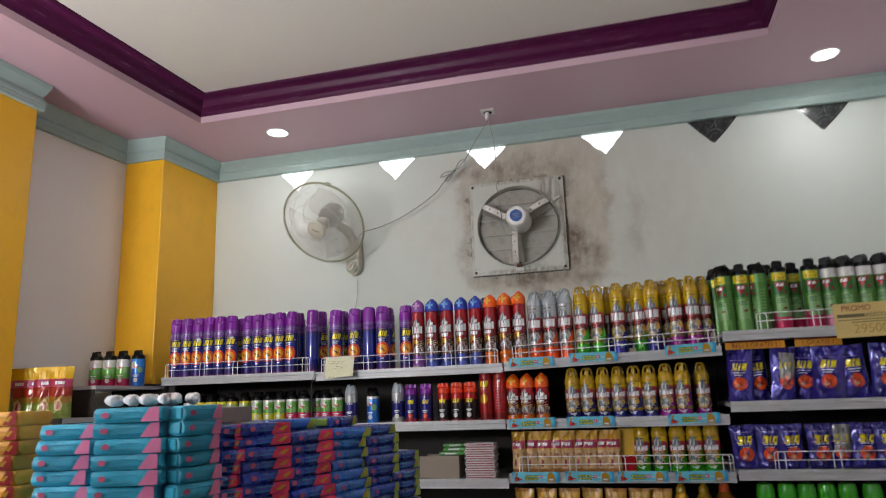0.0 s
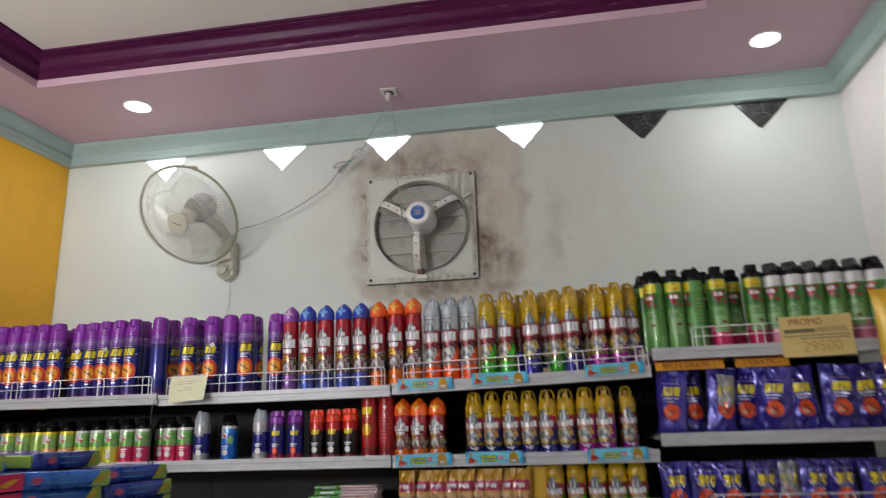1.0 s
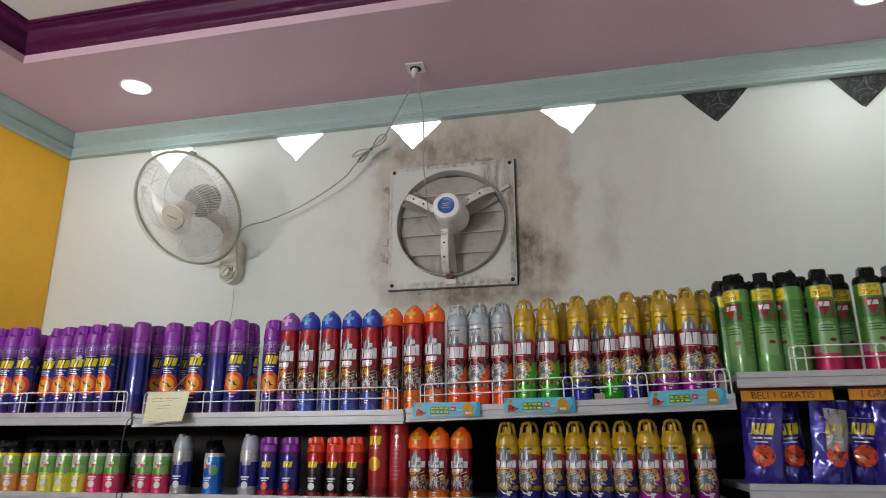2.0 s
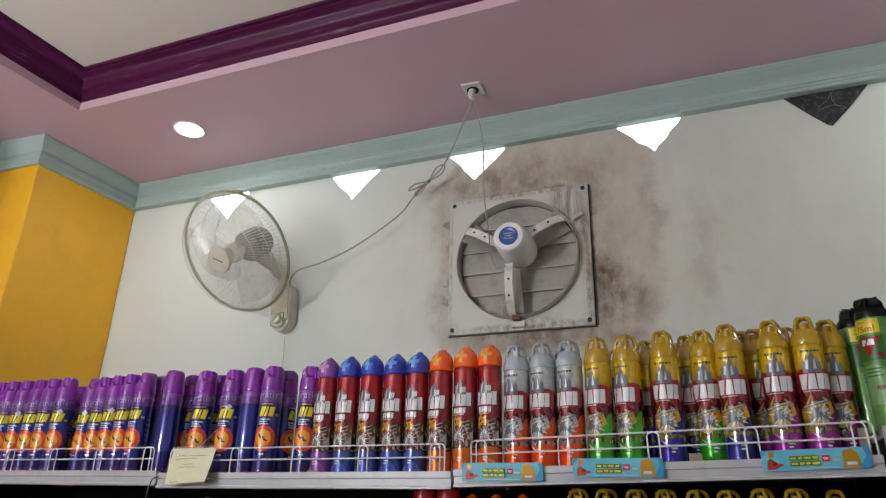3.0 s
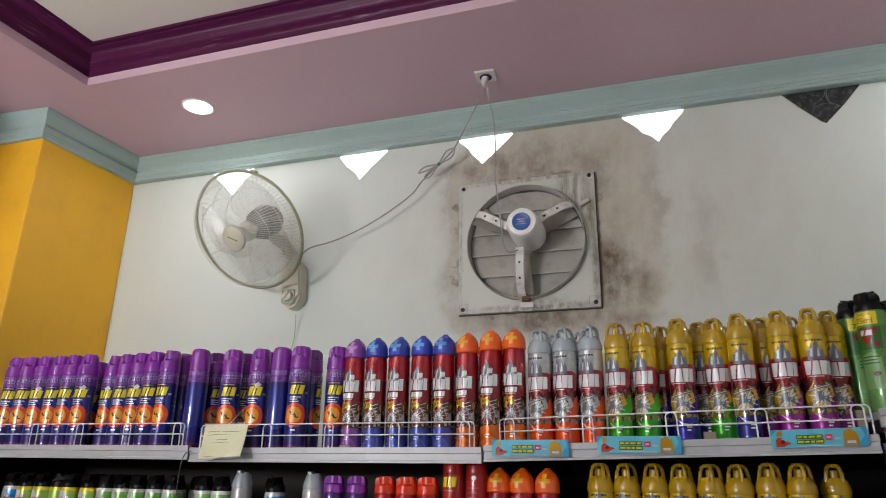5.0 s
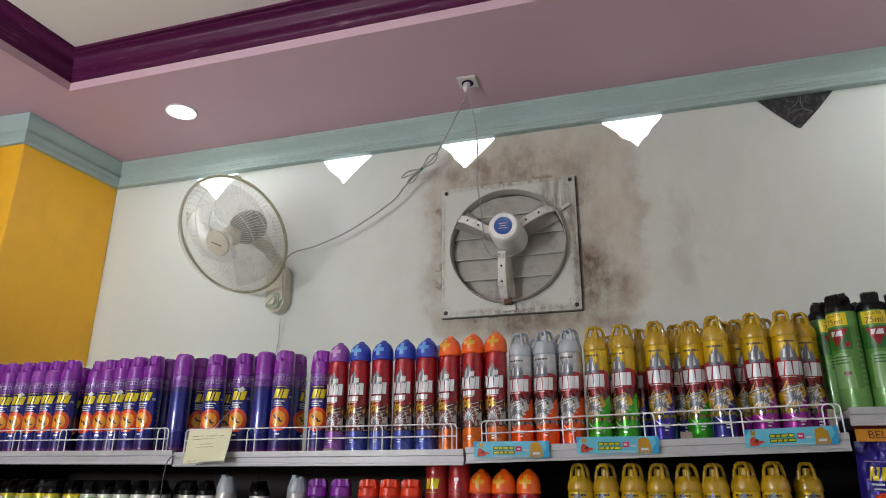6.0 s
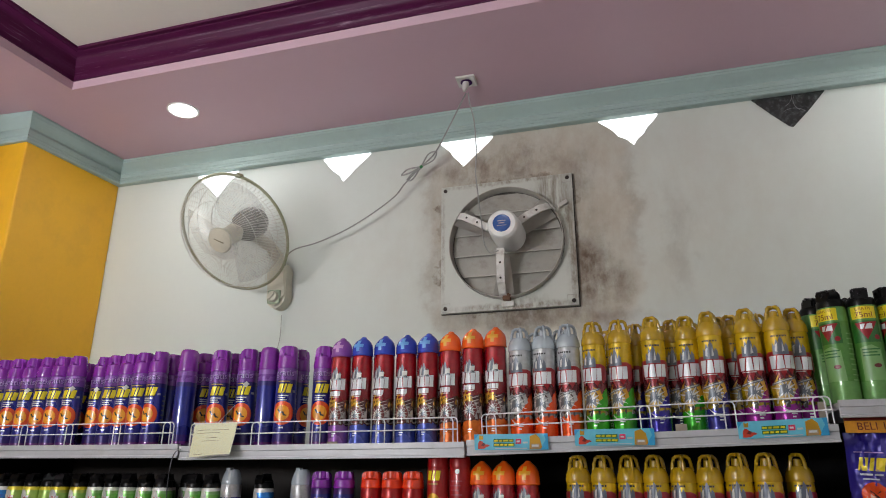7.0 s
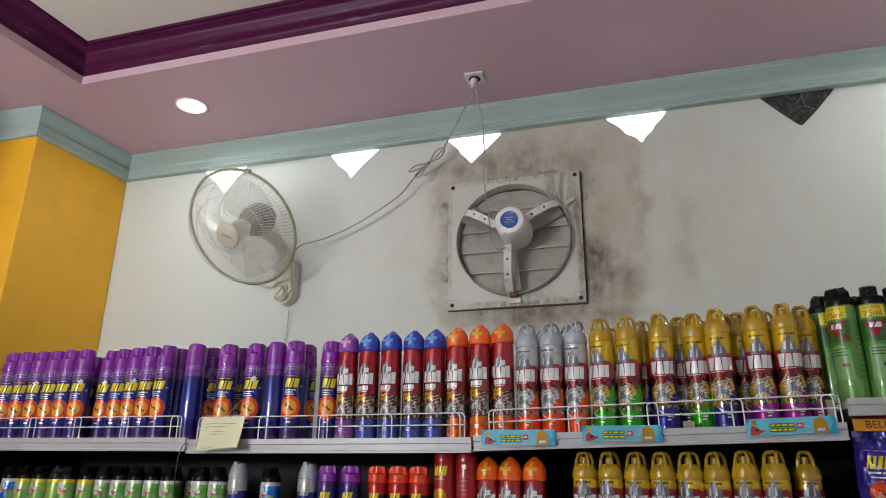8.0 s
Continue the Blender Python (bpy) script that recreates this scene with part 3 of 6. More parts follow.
B_VIOLET = banded("navy_violet_printed_can", [(0, (0.16, 0.03, 0.2)), (0.014, (0.06, 0.03, 0.22)), (0.032, (0.03, 0.036, 0.27)), (0.055, (0.026, 0.042, 0.32)), (0.12, (0.022, 0.036, 0.30)), (0.172, (0.05, 0.035, 0.22)), (0.184, (0.24, 0.09, 0.38)), (0.205, (0.33, 0.15, 0.48))], rough=0.28, metal=0.2, speck=0.1, coat=0.8)


def can_shell(r, h):
    bm = bmesh.new()
    lathe(bm, [(r * 0.9, 0), (r, 0.003), (r, 0.006), (r * 0.985, 0.008), (r, 0.011), (r, h - 0.014), (r * 0.97, h - 0.006), (r * 0.9, h)], 28)
    return bm


def label_art(parent, r, name, polys, material, z, at=0.0, lift=0.0006, label=""):
    return part(name, wrapped(flat(polys) if isinstance(polys, list) else polys, r, at, z, lift), material, parent, label, smooth=True)


def notched_cap(r, h, z):
    """A tapering plastic cap with rounded shoulders and a scoop cut into its front for the spray."""
    bm = bmesh.new()
    rise = [(0.985, 0.0), (1.02, 0.05), (1.015, 0.12), (0.99, 0.25), (0.97, 0.38), (0.955, 0.48), (0.95, 0.50), (0.945, 0.60), (0.935, 0.70), (0.92, 0.80), (0.88, 0.885), (0.81, 0.95), (0.70, 0.99), (0.60, 1.0), (0.47, 1.0), (0.46, 0.99), (0.2, 0.99)]
    lathe(bm, [(q * r, v * h) for q, v in rise], 44)
    for v in bm.verts:
        rad, ang = math.hypot(v.co.x, v.co.y), math.degrees(math.atan2(v.co.x, -v.co.y))
        high = v.co.z / h
        if abs(ang) < 60 and high > 0.52 and rad > 0.58 * r:
            k = 0.58 * r / rad
            v.co.x, v.co.y = v.co.x * k, v.co.y * k
        elif high > 0.7:      # the crown leans back over its notch
            v.co.z += 0.07 * v.co.y * (high - 0.7) / 0.3
    bmesh.ops.translate(bm, vec=(0, 0, z), verts=bm.verts[:])
    return bm


def nozzle(r, z):
    bm = bmesh.new()
    lathe(bm, [(0.0050, 0), (0.0050, 0.009), (0.0040, 0.011)], 12, Matrix.Translation((0, -r * 0.66, z)))
    return bm


def violet_can(stuck=False):
    r = 0.0300
    c = thing("insect_spray_can", "navy insect spray can with purple cap, yellow mark and %s" % ("price sticker" if stuck else "orange spot"), "spray can", group="spray cans on the top shelf")
    body = part("can_body", can_shell(r, 0.221), B_VIOLET, c, smooth=True)
    cap = part("cap", notched_cap(r, 0.066, 0.217), CAPS["purple"], c, "glossy purple plastic cap with a scooped spray notch", smooth=True)
    part("nozzle", nozzle(r, 0.250), CAPS["purple"], cap)
    cap.matrix_basis = pose(0, 0, 0, 0, 0, -24)
    label_art(body, r, "lettering", text_mesh("gratis", 0.0262), P_NAVY, 0.2015, at=2, lift=0.0007)
    label_art(body, r, "lettering_face", text_mesh("gratis", 0.0255), P_LILAC, 0.2025, lift=0.0011)
    label_art(body, r, "headline", [bar(-0.018, 0.016, -0.0014, 0.0014)], P_OCHRE, 0.1785)
    label_art(body, r, "brand_mark_edge", wordmark([0.0145, 0.0075, 0.0155], 0.029, 0.0012, 0.006), P_BLK, 0.1585, lift=0.0006)
    label_art(body, r, "brand_mark", wordmark([0.0125, 0.0055, 0.0135], 0.025, 0.0032, 0.006), P_YEL, 0.159, lift=0.0011, label="yellow slanted brand mark")
    label_art(body, r, "side_caption", [bar(0.026, 0.036, -0.004, 0.002)], P_SIL, 0.152)
    for v0, v1, u1 in ((0.003, 0.006, 0.014), (-0.003, 0.0, 0.006), (-0.009, -0.006, 0.010)):
        label_art(body, r, "caption", [bar(-0.017, u1, v0, v1)], P_SOFT, 0.134)
    spot = label_art(body, r, "round_spot", [disc(0, 0, 0.033, 22)], P_ORA, 0.090, label="round orange printed spot")
    label_art(spot, r, "spot_centre", [disc(-0.001, 0.001, 0.0215)], plain("amber_print", (0.85, 0.42, 0.03)), 0.090, lift=0.0010)
    label_art(spot, r, "squiggle", [[(-0.015, 0.010), (-0.011, 0.012), (-0.004, 0.003), (0.003, 0.005), (0.006, -0.003), (0.013, -0.005), (0.012, -0.008), (0.003, -0.007), (0.0, 0.001), (-0.007, -0.001)]], P_BLK, 0.090, lift=0.0014)
    label_art(body, r, "base_caption", [bar(-0.006, 0.006, -0.002, 0.002)], P_WHI, 0.050)
    if stuck:
        label_art(body, r, "price_sticker", [[(-0.010, -0.001), (-0.001, -0.009), (0.009, 0.001), (0.0, 0.009)]], P_STICK, 0.176, at=20, lift=0.0016, label="small white price sticker set askew")
    for q in range(7):
        label_art(body, r, "side_text", [bar(0.044, 0.060, 0.0, 0.004)], P_GREY, 0.060 + 0.014 * q)
    return c


def dome_can(colour, h=0.302):
    r = 0.0293
    k = (h - 0.055) / 0.247
    b = h - 0.055
    c = thing("insect_spray_can", "red insect spray can with domed %s cap and white mark" % colour, "spray can", group="spray cans on the top shelf" if h > 0.3 else "spray cans on the middle shelf")
    m = banded("red_and_%s_printed_can" % colour, [(0, BASES[colour]), (0.062 * k, (0.16, 0.06, 0.05)), (0.085 * k, (0.16, 0.025, 0.025)), (0.13 * k, (0.30, 0.010, 0.024)), (0.185 * k, (0.44, 0.012, 0.034))], rough=0.27, metal=0.3, wob=0.02, coat=0.9,
               art=((0.066 * k, 0.112 * k, (0.42, 0.40, 0.38), 75, 0.50), (0.070 * k, 0.125 * k, (0.05, 0.03, 0.03), 60, 0.56), (0.105 * k, 0.135 * k, (0.42, 0.24, 0.03), 85, 0.54)))
    body = part("can_body", can_shell(r, b), m, c, smooth=True)
    bm = bmesh.new()
    dome = [(0.0, 0.0296), (0.003, 0.0312), (0.006, 0.0302), (0.020, 0.0300), (0.028, 0.0290), (0.035, 0.0268), (0.041, 0.0232), (0.0465, 0.0184), (0.050, 0.0142), (0.0525, 0.0104), (0.0555, 0.0082), (0.0575, 0.0062), (0.0582, 0.0030), (0.0584, 0.0008)]
    lathe(bm, [(rr, z) for z, rr in dome], 28)
    bmesh.ops.translate(bm, vec=(0, 0, b - 0.003), verts=bm.verts[:])
    for v in bm.verts:      # the crown leans back from its front face
        v.co.y += 0.16 * max(0.0, v.co.z - b - 0.022)
    cap = part("cap", bm, CAPS[colour], c, "domed %s plastic cap" % colour, smooth=True)
    body.matrix_basis = pose(0, 0, 0, 0, 0, -4)
    light = plain("pale_plus_on_" + colour, {"blue": (0.16, 0.40, 0.75), "orange": (0.80, 0.45, 0.03), "violet": (0.62, 0.36, 0.66)}[colour])
    star = []
    for q in range(4):
        for ang, rad in ((-17, 0.0168), (17, 0.0168), (45, 0.0070)):
            star.append((rad * math.cos(radians(90 * q + ang)), rad * math.sin(radians(90 * q + ang))))
    bm = flat([star])
    sliced(bm, 0.003, True)
    for v in bm.verts:      # lie on the sloping dome
        z = 0.028 + v.co.y
        for (z0, r0), (z1, r1) in zip(dome, dome[1:]):
            if z0 <= z <= z1:
                rr = r0 + (r1 - r0) * (z - z0) / (z1 - z0) + 0.0009
        v.co = Vector((rr * math.sin(v.co.x / rr), -rr * math.cos(v.co.x / rr) + 0.16 * max(0.0, z - 0.025), b - 0.003 + z))
    part("plus_sign", bm, light, cap, "pale moulded plus sign")
    label_art(body, r, "brand_mark", wordmark([0.0160, 0.0160, 0.0135, 0.0115], 0.031 * k, 0.0, 0.0015, True), P_WHI, 0.166 * k, label="white block brand mark")
    label_art(body, r, "sub_mark", wordmark([0.009, 0.006, 0.009, 0.007], 0.013 * k, 0.0010, 0.001), P_WHI, 0.1395 * k, at=-4)
    label_art(body, r, "tower_motif", [[(-0.016, -0.016), (0.016, -0.016), (0.015, 0.002), (0.011, 0.008), (0.008, 0.0), (0.005, 0.016), (0.001, 0.022), (-0.002, 0.010), (-0.006, 0.018), (-0.010, 0.004), (-0.014, 0.010)]], P_DARK, 0.193 * k)
    label_art(body, r, "tower_glint", [[(-0.011, -0.012), (-0.006, -0.013), (-0.003, 0.012), (-0.008, 0.006)]], P_SOFT, 0.193 * k, lift=0.0010)
    label_art(body, r, "tower_glint", [[(0.001, -0.013), (0.007, -0.012), (0.005, 0.011)]], P_SOFT, 0.193 * k, lift=0.0010)
    label_art(body, r, "sticker", [bar(0.002, 0.015, -0.008, 0.004, 0.001)], P_STICK, 0.191 * k, lift=0.0014)
    label_art(body, r, "under_line", [bar(-0.020, 0.012, -0.0012, 0.0008)], P_SOFT, 0.1305 * k)
    label_art(body, r, "gold_motif", [[(-0.016, 0.014), (-0.004, 0.014), (-0.004, 0.010), (-0.010, 0.009), (-0.009, 0.003), (0.004, 0.006), (0.004, 0.002), (-0.005, -0.001), (-0.005, -0.006), (0.003, -0.004), (0.003, -0.009), (-0.008, -0.013), (-0.010, -0.016), (-0.013, -0.010), (-0.008, -0.006), (-0.010, 0.0), (-0.015, -0.002), (-0.016, 0.004), (-0.012, 0.008)]], P_GOLD, 0.118 * k)
    for q in range(4):
        label_art(body, r, "pale_streak", [[(0.008, 0.010), (0.026, 0.016), (0.026, 0.0175), (0.008, 0.0118)]], P_SOFT, 0.100 * k - 0.009 * q)
    label_art(body, r, "insect_disc", [disc(0, 0, 0.020, 16, 1.15)], P_BRICK, 0.080 * k)
    label_art(body, r, "silver_burst", burst(0.0045, 0.029, 12, 1.0, 0.4), P_SOFT, 0.082 * k, lift=0.0010)
    label_art(body, r, "pale_wing", [[(-0.014, -0.012), (-0.004, -0.004), (0.002, 0.014), (-0.010, 0.006)], [(0.004, -0.006), (0.014, -0.014), (0.010, 0.004)]], P_SOFT, 0.080 * k, lift=0.0014)
    label_art(body, r, "dark_star", burst(0.003, 0.018, 7, 1.1, 0.9), P_DARK, 0.079 * k, lift=0.0018)
    label_art(body, r, "base_caption", [bar(-0.004, 0.008, 0, 0.003), bar(-0.004, 0.004, -0.006, -0.003)], P_WHI, 0.03 * k)
    return c


def loop_cap(bm, r, z):
    """Cap with open carrying loops over the nozzle."""
    lathe(bm, [(r * 1.0, 0), (r * 1.03, 0.003), (r * 1.01, 0.013), (r * 0.96, 0.020), (r * 0.84, 0.029), (r * 0.66, 0.035), (r * 0.3, 0.036)], 28, Matrix.Translation((0, 0, z)))
    for a in (0, 90, 180, 270):
        c, s = math.cos(radians(a + 35)), math.sin(radians(a + 35))
        pts = [(r * 0.76, 0.026), (r * 0.68, 0.044), (r * 0.58, 0.055), (r * 0.40, 0.0600), (0.0, 0.0610)]
        tube(bm, [(p * c, p * s, z + h) for p, h in pts], 0.0044, 8)
    lathe(bm, [(r * 0.34, 0.030), (r * 0.30, 0.050), (r * 0.16, 0.052)], 12, Matrix.Translation((0, 0, z)))
    return bm


def loop_can(top, base, h=0.302, mid=None):
    r = 0.0305
    k = h / 0.302
    b = 0.233 * k
    c = thing("insect_spray_can", "%s-topped insect spray can with red band, white mark and %s base" % (top, base), "spray can", group="spray cans on the top shelf" if k == 1 else "spray cans on the middle shelf")
    tc = (0.68, 0.50, 0.014) if top == "gold" else (0.58, 0.60, 0.61)
    m = banded("%s_and_%s_printed_can" % (top, base), [(0, C[base]), (0.064 * k, tuple(0.55 * v for v in tc)), (0.09 * k, tuple(0.85 * v for v in tc)), (0.112 * k, (0.20, 0.010, 0.020)), (0.176 * k, tuple(1.0 * v for v in tc))], rough=0.24, metal=0.35, wob=0.022, coat=1.0,
               art=((0.062 * k, 0.120 * k, (0.50, 0.50, 0.48), 60, 0.53), (0.060 * k, 0.130 * k, (0.06, 0.05, 0.05), 70, 0.57), (0.100 * k, 0.135 * k, (0.09, 0.02, 0.02), 70, 0.54)))
    body = part("can_body", can_shell(r, b), m, c, smooth=True)
    part("cap", loop_cap(bmesh.new(), r, b - 0.004), CAPS[top], c, "%s plastic cap with open loops" % top, smooth=True)
    label_art(body, r, "red_band", [[(-0.045, -0.016), (-0.034, -0.024), (-0.028, -0.015), (-0.018, -0.034), (-0.010, -0.017), (0.0, -0.040), (0.009, -0.018), (0.019, -0.033), (0.027, -0.016), (0.036, -0.024), (0.045, -0.014), (0.045, 0.018), (0.03, 0.024), (-0.03, 0.024), (-0.045, 0.018)]], P_RED, 0.154 * k, label="jagged red printed band")
    label_art(body, r, "brand_mark", wordmark([0.0170, 0.0170, 0.0140, 0.0120], 0.031 * k, 0.0, 0.0015, True), P_WHI, 0.152 * k, lift=0.0011, label="white block brand mark")
    label_art(body, r, "tower_motif", [[(-0.018, -0.018), (0.018, -0.018), (0.017, 0.002), (0.012, 0.010), (0.009, 0.0), (0.006, 0.018), (0.001, 0.026), (-0.003, 0.010), (-0.008, 0.020), (-0.012, 0.002), (-0.016, 0.010)]], P_DARK, 0.188 * k, lift=0.0011)
    label_art(body, r, "tower_glint", [[(-0.012, -0.010), (-0.007, -0.012), (-0.005, 0.010), (-0.010, 0.006)], [(0.002, -0.012), (0.008, -0.010), (0.005, 0.012)]], P_SOFT, 0.188 * k, lift=0.0015)
    u = -0.018
    for q in (0.006, 0.003, 0.005, 0.004, 0.006, 0.004):
        label_art(body, r, "caption", [bar(u, u + q, -0.0022, 0.0022)], P_BLK, 0.2145 * k)
        u += q + 0.0016
    label_art(body, r, "small_triangle", [[(-0.004, -0.004), (0.004, -0.004), (0.0, 0.004)]], P_BLK, 0.2055 * k)
    label_art(body, r, "under_line", [bar(-0.024, 0.010, -0.001, 0.0008)], P_SOFT, 0.133 * k, lift=0.0011)
    label_art(body, r, "base_sweep", [[(0.004, 0.0), (0.046, 0.0), (0.046, 0.058), (0.034, 0.048), (0.020, 0.020)]], plain("sweep_print_" + base, C[base], 0.25, 0.4), 0.062 * k)
    label_art(body, r, "insect_disc", [disc(-0.003, 0, 0.021, 16, 1.2)], P_OCHRE if top == "gold" else P_SIL, 0.088 * k, lift=0.0010)
    label_art(body, r, "silver_burst", burst(0.010, 0.034, 13, 1.0, 0.3), P_SOFT, 0.088 * k, lift=0.0013)
    label_art(body, r, "dark_star", burst(0.004, 0.021, 7, 1.1, 0.8), P_DARK, 0.086 * k, lift=0.0015)
    label_art(body, r, "slanted_label", [[(-0.030, 0.002), (-0.029, -0.004), (0.022, 0.010), (0.023, 0.016)]], P_GREY, 0.102 * k, lift=0.0019)
    label_art(body, r, "slanted_line", [[(-0.026, 0.001), (-0.0255, -0.0005), (0.018, 0.0115), (0.018, 0.013)]], P_SOFT, 0.102 * k, lift=0.0022)
    label_art(body, r, "pale_swirl", [[(-0.020, 0.0), (-0.004, -0.012), (0.010, -0.014), (0.020, -0.010), (0.010, -0.0165), (-0.006, -0.0155)]], P_SOFT, 0.054 * k, lift=0.0012)
    label_art(body, r, "pale_wing", [[(-0.018, -0.014), (-0.005, -0.006), (0.003, 0.014), (-0.012, 0.010)], [(0.004, -0.008), (0.014, -0.016), (0.012, 0.006)]], P_GREY, 0.088 * k, lift=0.0017)
    label_art(body, r, "gold_flare", [[(0.008, 0.028), (0.024, 0.022), (0.030, 0.0), (0.020, -0.006), (0.018, 0.010)], [(-0.026, 0.012), (-0.010, 0.034), (-0.018, 0.010)]], P_GOLD if top == "gold" else P_SIL, 0.092 * k, lift=0.0013)
    label_art(body, r, "base_caption", [bar(0.004, 0.016, 0.002, 0.005), bar(0.004, 0.012, -0.005, -0.002)], P_WHI, 0.03 * k)
    return c


def green_can(style):
    r = 0.032
    c = thing("aerosol_can", {"plain": "tall green aerosol can with black trigger cap and yellow band", "pink": "tall green and pink aerosol can with black trigger cap", "white": "white-collared green aerosol can with pink base and black cap"}[style], "spray can", group="tall green cans on the top shelf")
    g = (0.13, 0.32, 0.075)
    st = {"plain": [(0, (0.20, 0.40, 0.14)), (0.05, g), (0.19, (0.17, 0.38, 0.12))],
          "pink": [(0, (0.6, 0.02, 0.16)), (0.055, (0.65, 0.2, 0.3)), (0.07, g), (0.2, (0.17, 0.38, 0.12))],
          "white": [(0, (0.65, 0.25, 0.38)), (0.07, g), (0.19, (0.7, 0.7, 0.7))]}[style]
    body = part("can_body", can_shell(r, 0.230), banded("green_printed_can_" + style, st, rough=0.38, metal=0.2, coat=0.5), c, smooth=True)
    bm = bmesh.new()
    lathe(bm, [(0.0312, 0.224), (0.0320, 0.228), (0.0312, 0.238), (0.0285, 0.243), (0.018, 0.244)], 28)
    cap = part("trigger_cap", bm, CAPS["black"], c, "black plastic trigger cap", smooth=True)
    bm = bmesh.new()
    prism(bm, [(-0.030, 0.238), (-0.031, 0.262), (-0.026, 0.266), (-0.021, 0.261), (0.002, 0.257), (0.005, 0.272), (0.009, 0.274), (0.012, 0.258), (0.023, 0.250), (0.028, 0.238)], "x", -0.0175, 0.0175)
    bmesh.ops.bevel(bm, geom=[e for e in bm.edges if all(abs(abs(v.co.x) - 0.0175) < 1e-5 for v in e.verts) and e.verts[0].co.x * e.verts[1].co.x > 0], offset=0.005, segments=2, affect="EDGES")
    part("trigger", bm, CAPS["black"], cap, smooth=True)
    bm = bmesh.new()
    lathe(bm, [(0.0045, 0.0), (0.0045, 0.004), (0.003, 0.0045)], 12, pose(0, -0.0305, 0.253, 90))
    part("spray_hole", bm, CAPS["black"], cap)
    if style != "white":
        label_art(body, r, "yellow_band", [bar(-0.027, 0.027, -0.0145, 0.0145)], P_YEL, 0.206)
        label_art(body, r, "lettering", text_mesh("GRATIS", 0.010), P_BRICK, 0.2145, lift=0.0011)
        label_art(body, r, "lettering", text_mesh("75ml", 0.019), P_BRICK, 0.200, lift=0.0011)
    label_art(body, r, "dark_field", [bar(-0.030, 0.030, -0.024, 0.026)], P_FIELD, 0.160, lift=0.0004)
    label_art(body, r, "red_triangle", [[(-0.022, 0.020), (0.026, 0.022), (0.000, -0.020)]], P_RED, 0.162)
    label_art(body, r, "brand_mark", wordmark([0.010, 0.016], 0.012, 0.0008, 0.003, True), P_WHI, 0.173, lift=0.0011)
    label_art(body, r, "fruit_spot", [disc(0.020, 0, 0.006, 12)], P_RED, 0.147, lift=0.0011)
    label_art(body, r, "pale_panel", [[(-0.022, -0.045), (0.026, -0.045), (0.022, 0.026), (0.004, 0.036), (-0.020, 0.030)]], P_PALEG, 0.094, label="pale green lower label")
    for v0, v1, u1 in ((0.0, 0.003, 0.020), (-0.007, -0.004, 0.014), (-0.014, -0.011, 0.018)):
        label_art(body, r, "caption", [bar(-0.016, u1, v0, v1)], P_FIELD, 0.118, lift=0.0011)
    label_art(body, r, "dark_oval", [disc(0.010, 0, 0.008, 14, 0.6)], P_BRICK, 0.082, lift=0.0011)
    for i in range(10):
        label_art(body, r, "side_text", [bar(0.04, 0.062, 0.0, 0.003)], P_PALEG, 0.05 + 0.012 * i)
    return c


def small_can(h, capc, stops, label, capname="black", mark=P_RED, r=0.0285, key=""):
    c = thing("spray_can", label, "spray can", group="spray cans on the middle shelf")
    b = h * 0.76
    body = part("can_body", can_shell(r, b), banded("small_can_print_" + key, [(z * b, col) for z, col in stops], rough=0.3, metal=0.25), c, smooth=True)
    bm = bmesh.new()
    if capname == "black":
        lathe(bm, [(r * 0.93, b - 0.004), (r * 0.95, b), (r * 0.93, b + h * 0.06), (r * 0.80, b + h * 0.10), (r * 0.6, b + h * 0.11)], 20)
        hood = [(-0.90, 0.05), (-1.0, 0.13), (-0.74, 0.215), (-0.55, 0.19), (-0.1, 0.17), (0.15, 0.235), (0.34, 0.24), (0.45, 0.16), (0.8, 0.09)]
        prism(bm, [(u * r, b + h * v) for u, v in hood], "x", -0.013, 0.013)
    elif capname == "ring":
        lathe(bm, [(r * 1.0, b - 0.004), (r * 1.02, b), (r * 0.97, b + h * 0.06), (r * 0.78, b + h * 0.16), (r * 0.66, b + h * 0.20), (r * 0.3, b + h * 0.205)], 20)
        box(bm, -0.015, -0.002, -0.012, 0.008, b + h * 0.15, h, bevel=0.002)
        box(bm, 0.004, 0.014, -0.010, 0.008, b + h * 0.15, h * 0.975, bevel=0.002)
    elif capname == "notched":
        bm.free()
        bm = notched_cap(r, h - b + 0.004, b - 0.004)
    else:
        lathe(bm, [(r * 1.0, b - 0.004), (r * 1.02, b), (r * 1.0, b + h * 0.14), (r * 0.85, b + h * 0.22), (r * 0.5, h)], 20)
    part("cap", bm, CAPS[capc], c, smooth=True)
    if mark is P_RED:
        label_art(body, r, "pale_patch", [disc(-0.012, 0.0, 0.013, 14, 1.4)], P_SOFT, b * 0.76, lift=0.0005)
        label_art(body, r, "pale_patch", [disc(0.018, -0.010, 0.012, 14, 1.2)], P_PALEG, b * 0.66, lift=0.0005)
        label_art(body, r, "brand_mark", [[(-0.013, 0.006), (0.012, 0.007), (0.0, -0.010)]], P_VERM, b * 0.70, lift=0.0008, label="small red triangle mark")
        label_art(body, r, "brand_strip", wordmark([0.006, 0.011], 0.006, 0.0008, 0.002, True), P_WHI, b * 0.735, lift=0.0011)
    else:
        label_art(body, r, "brand_mark", wordmark([0.009, 0.005, 0.009], 0.016, 0.002, 0.003), mark, b * 0.70)
    label_art(body, r, "caption", [bar(-0.013, 0.013, -0.003, 0.001), bar(-0.010, 0.008, -0.009, -0.006)], P_WHI, b * 0.4, lift=0.0011)
    label_art(body, r, "round_spot", [disc(0, 0, 0.010, 14)], P_STICK if key != "violet" else P_ORA, b * 0.22, lift=0.0009)
    return c


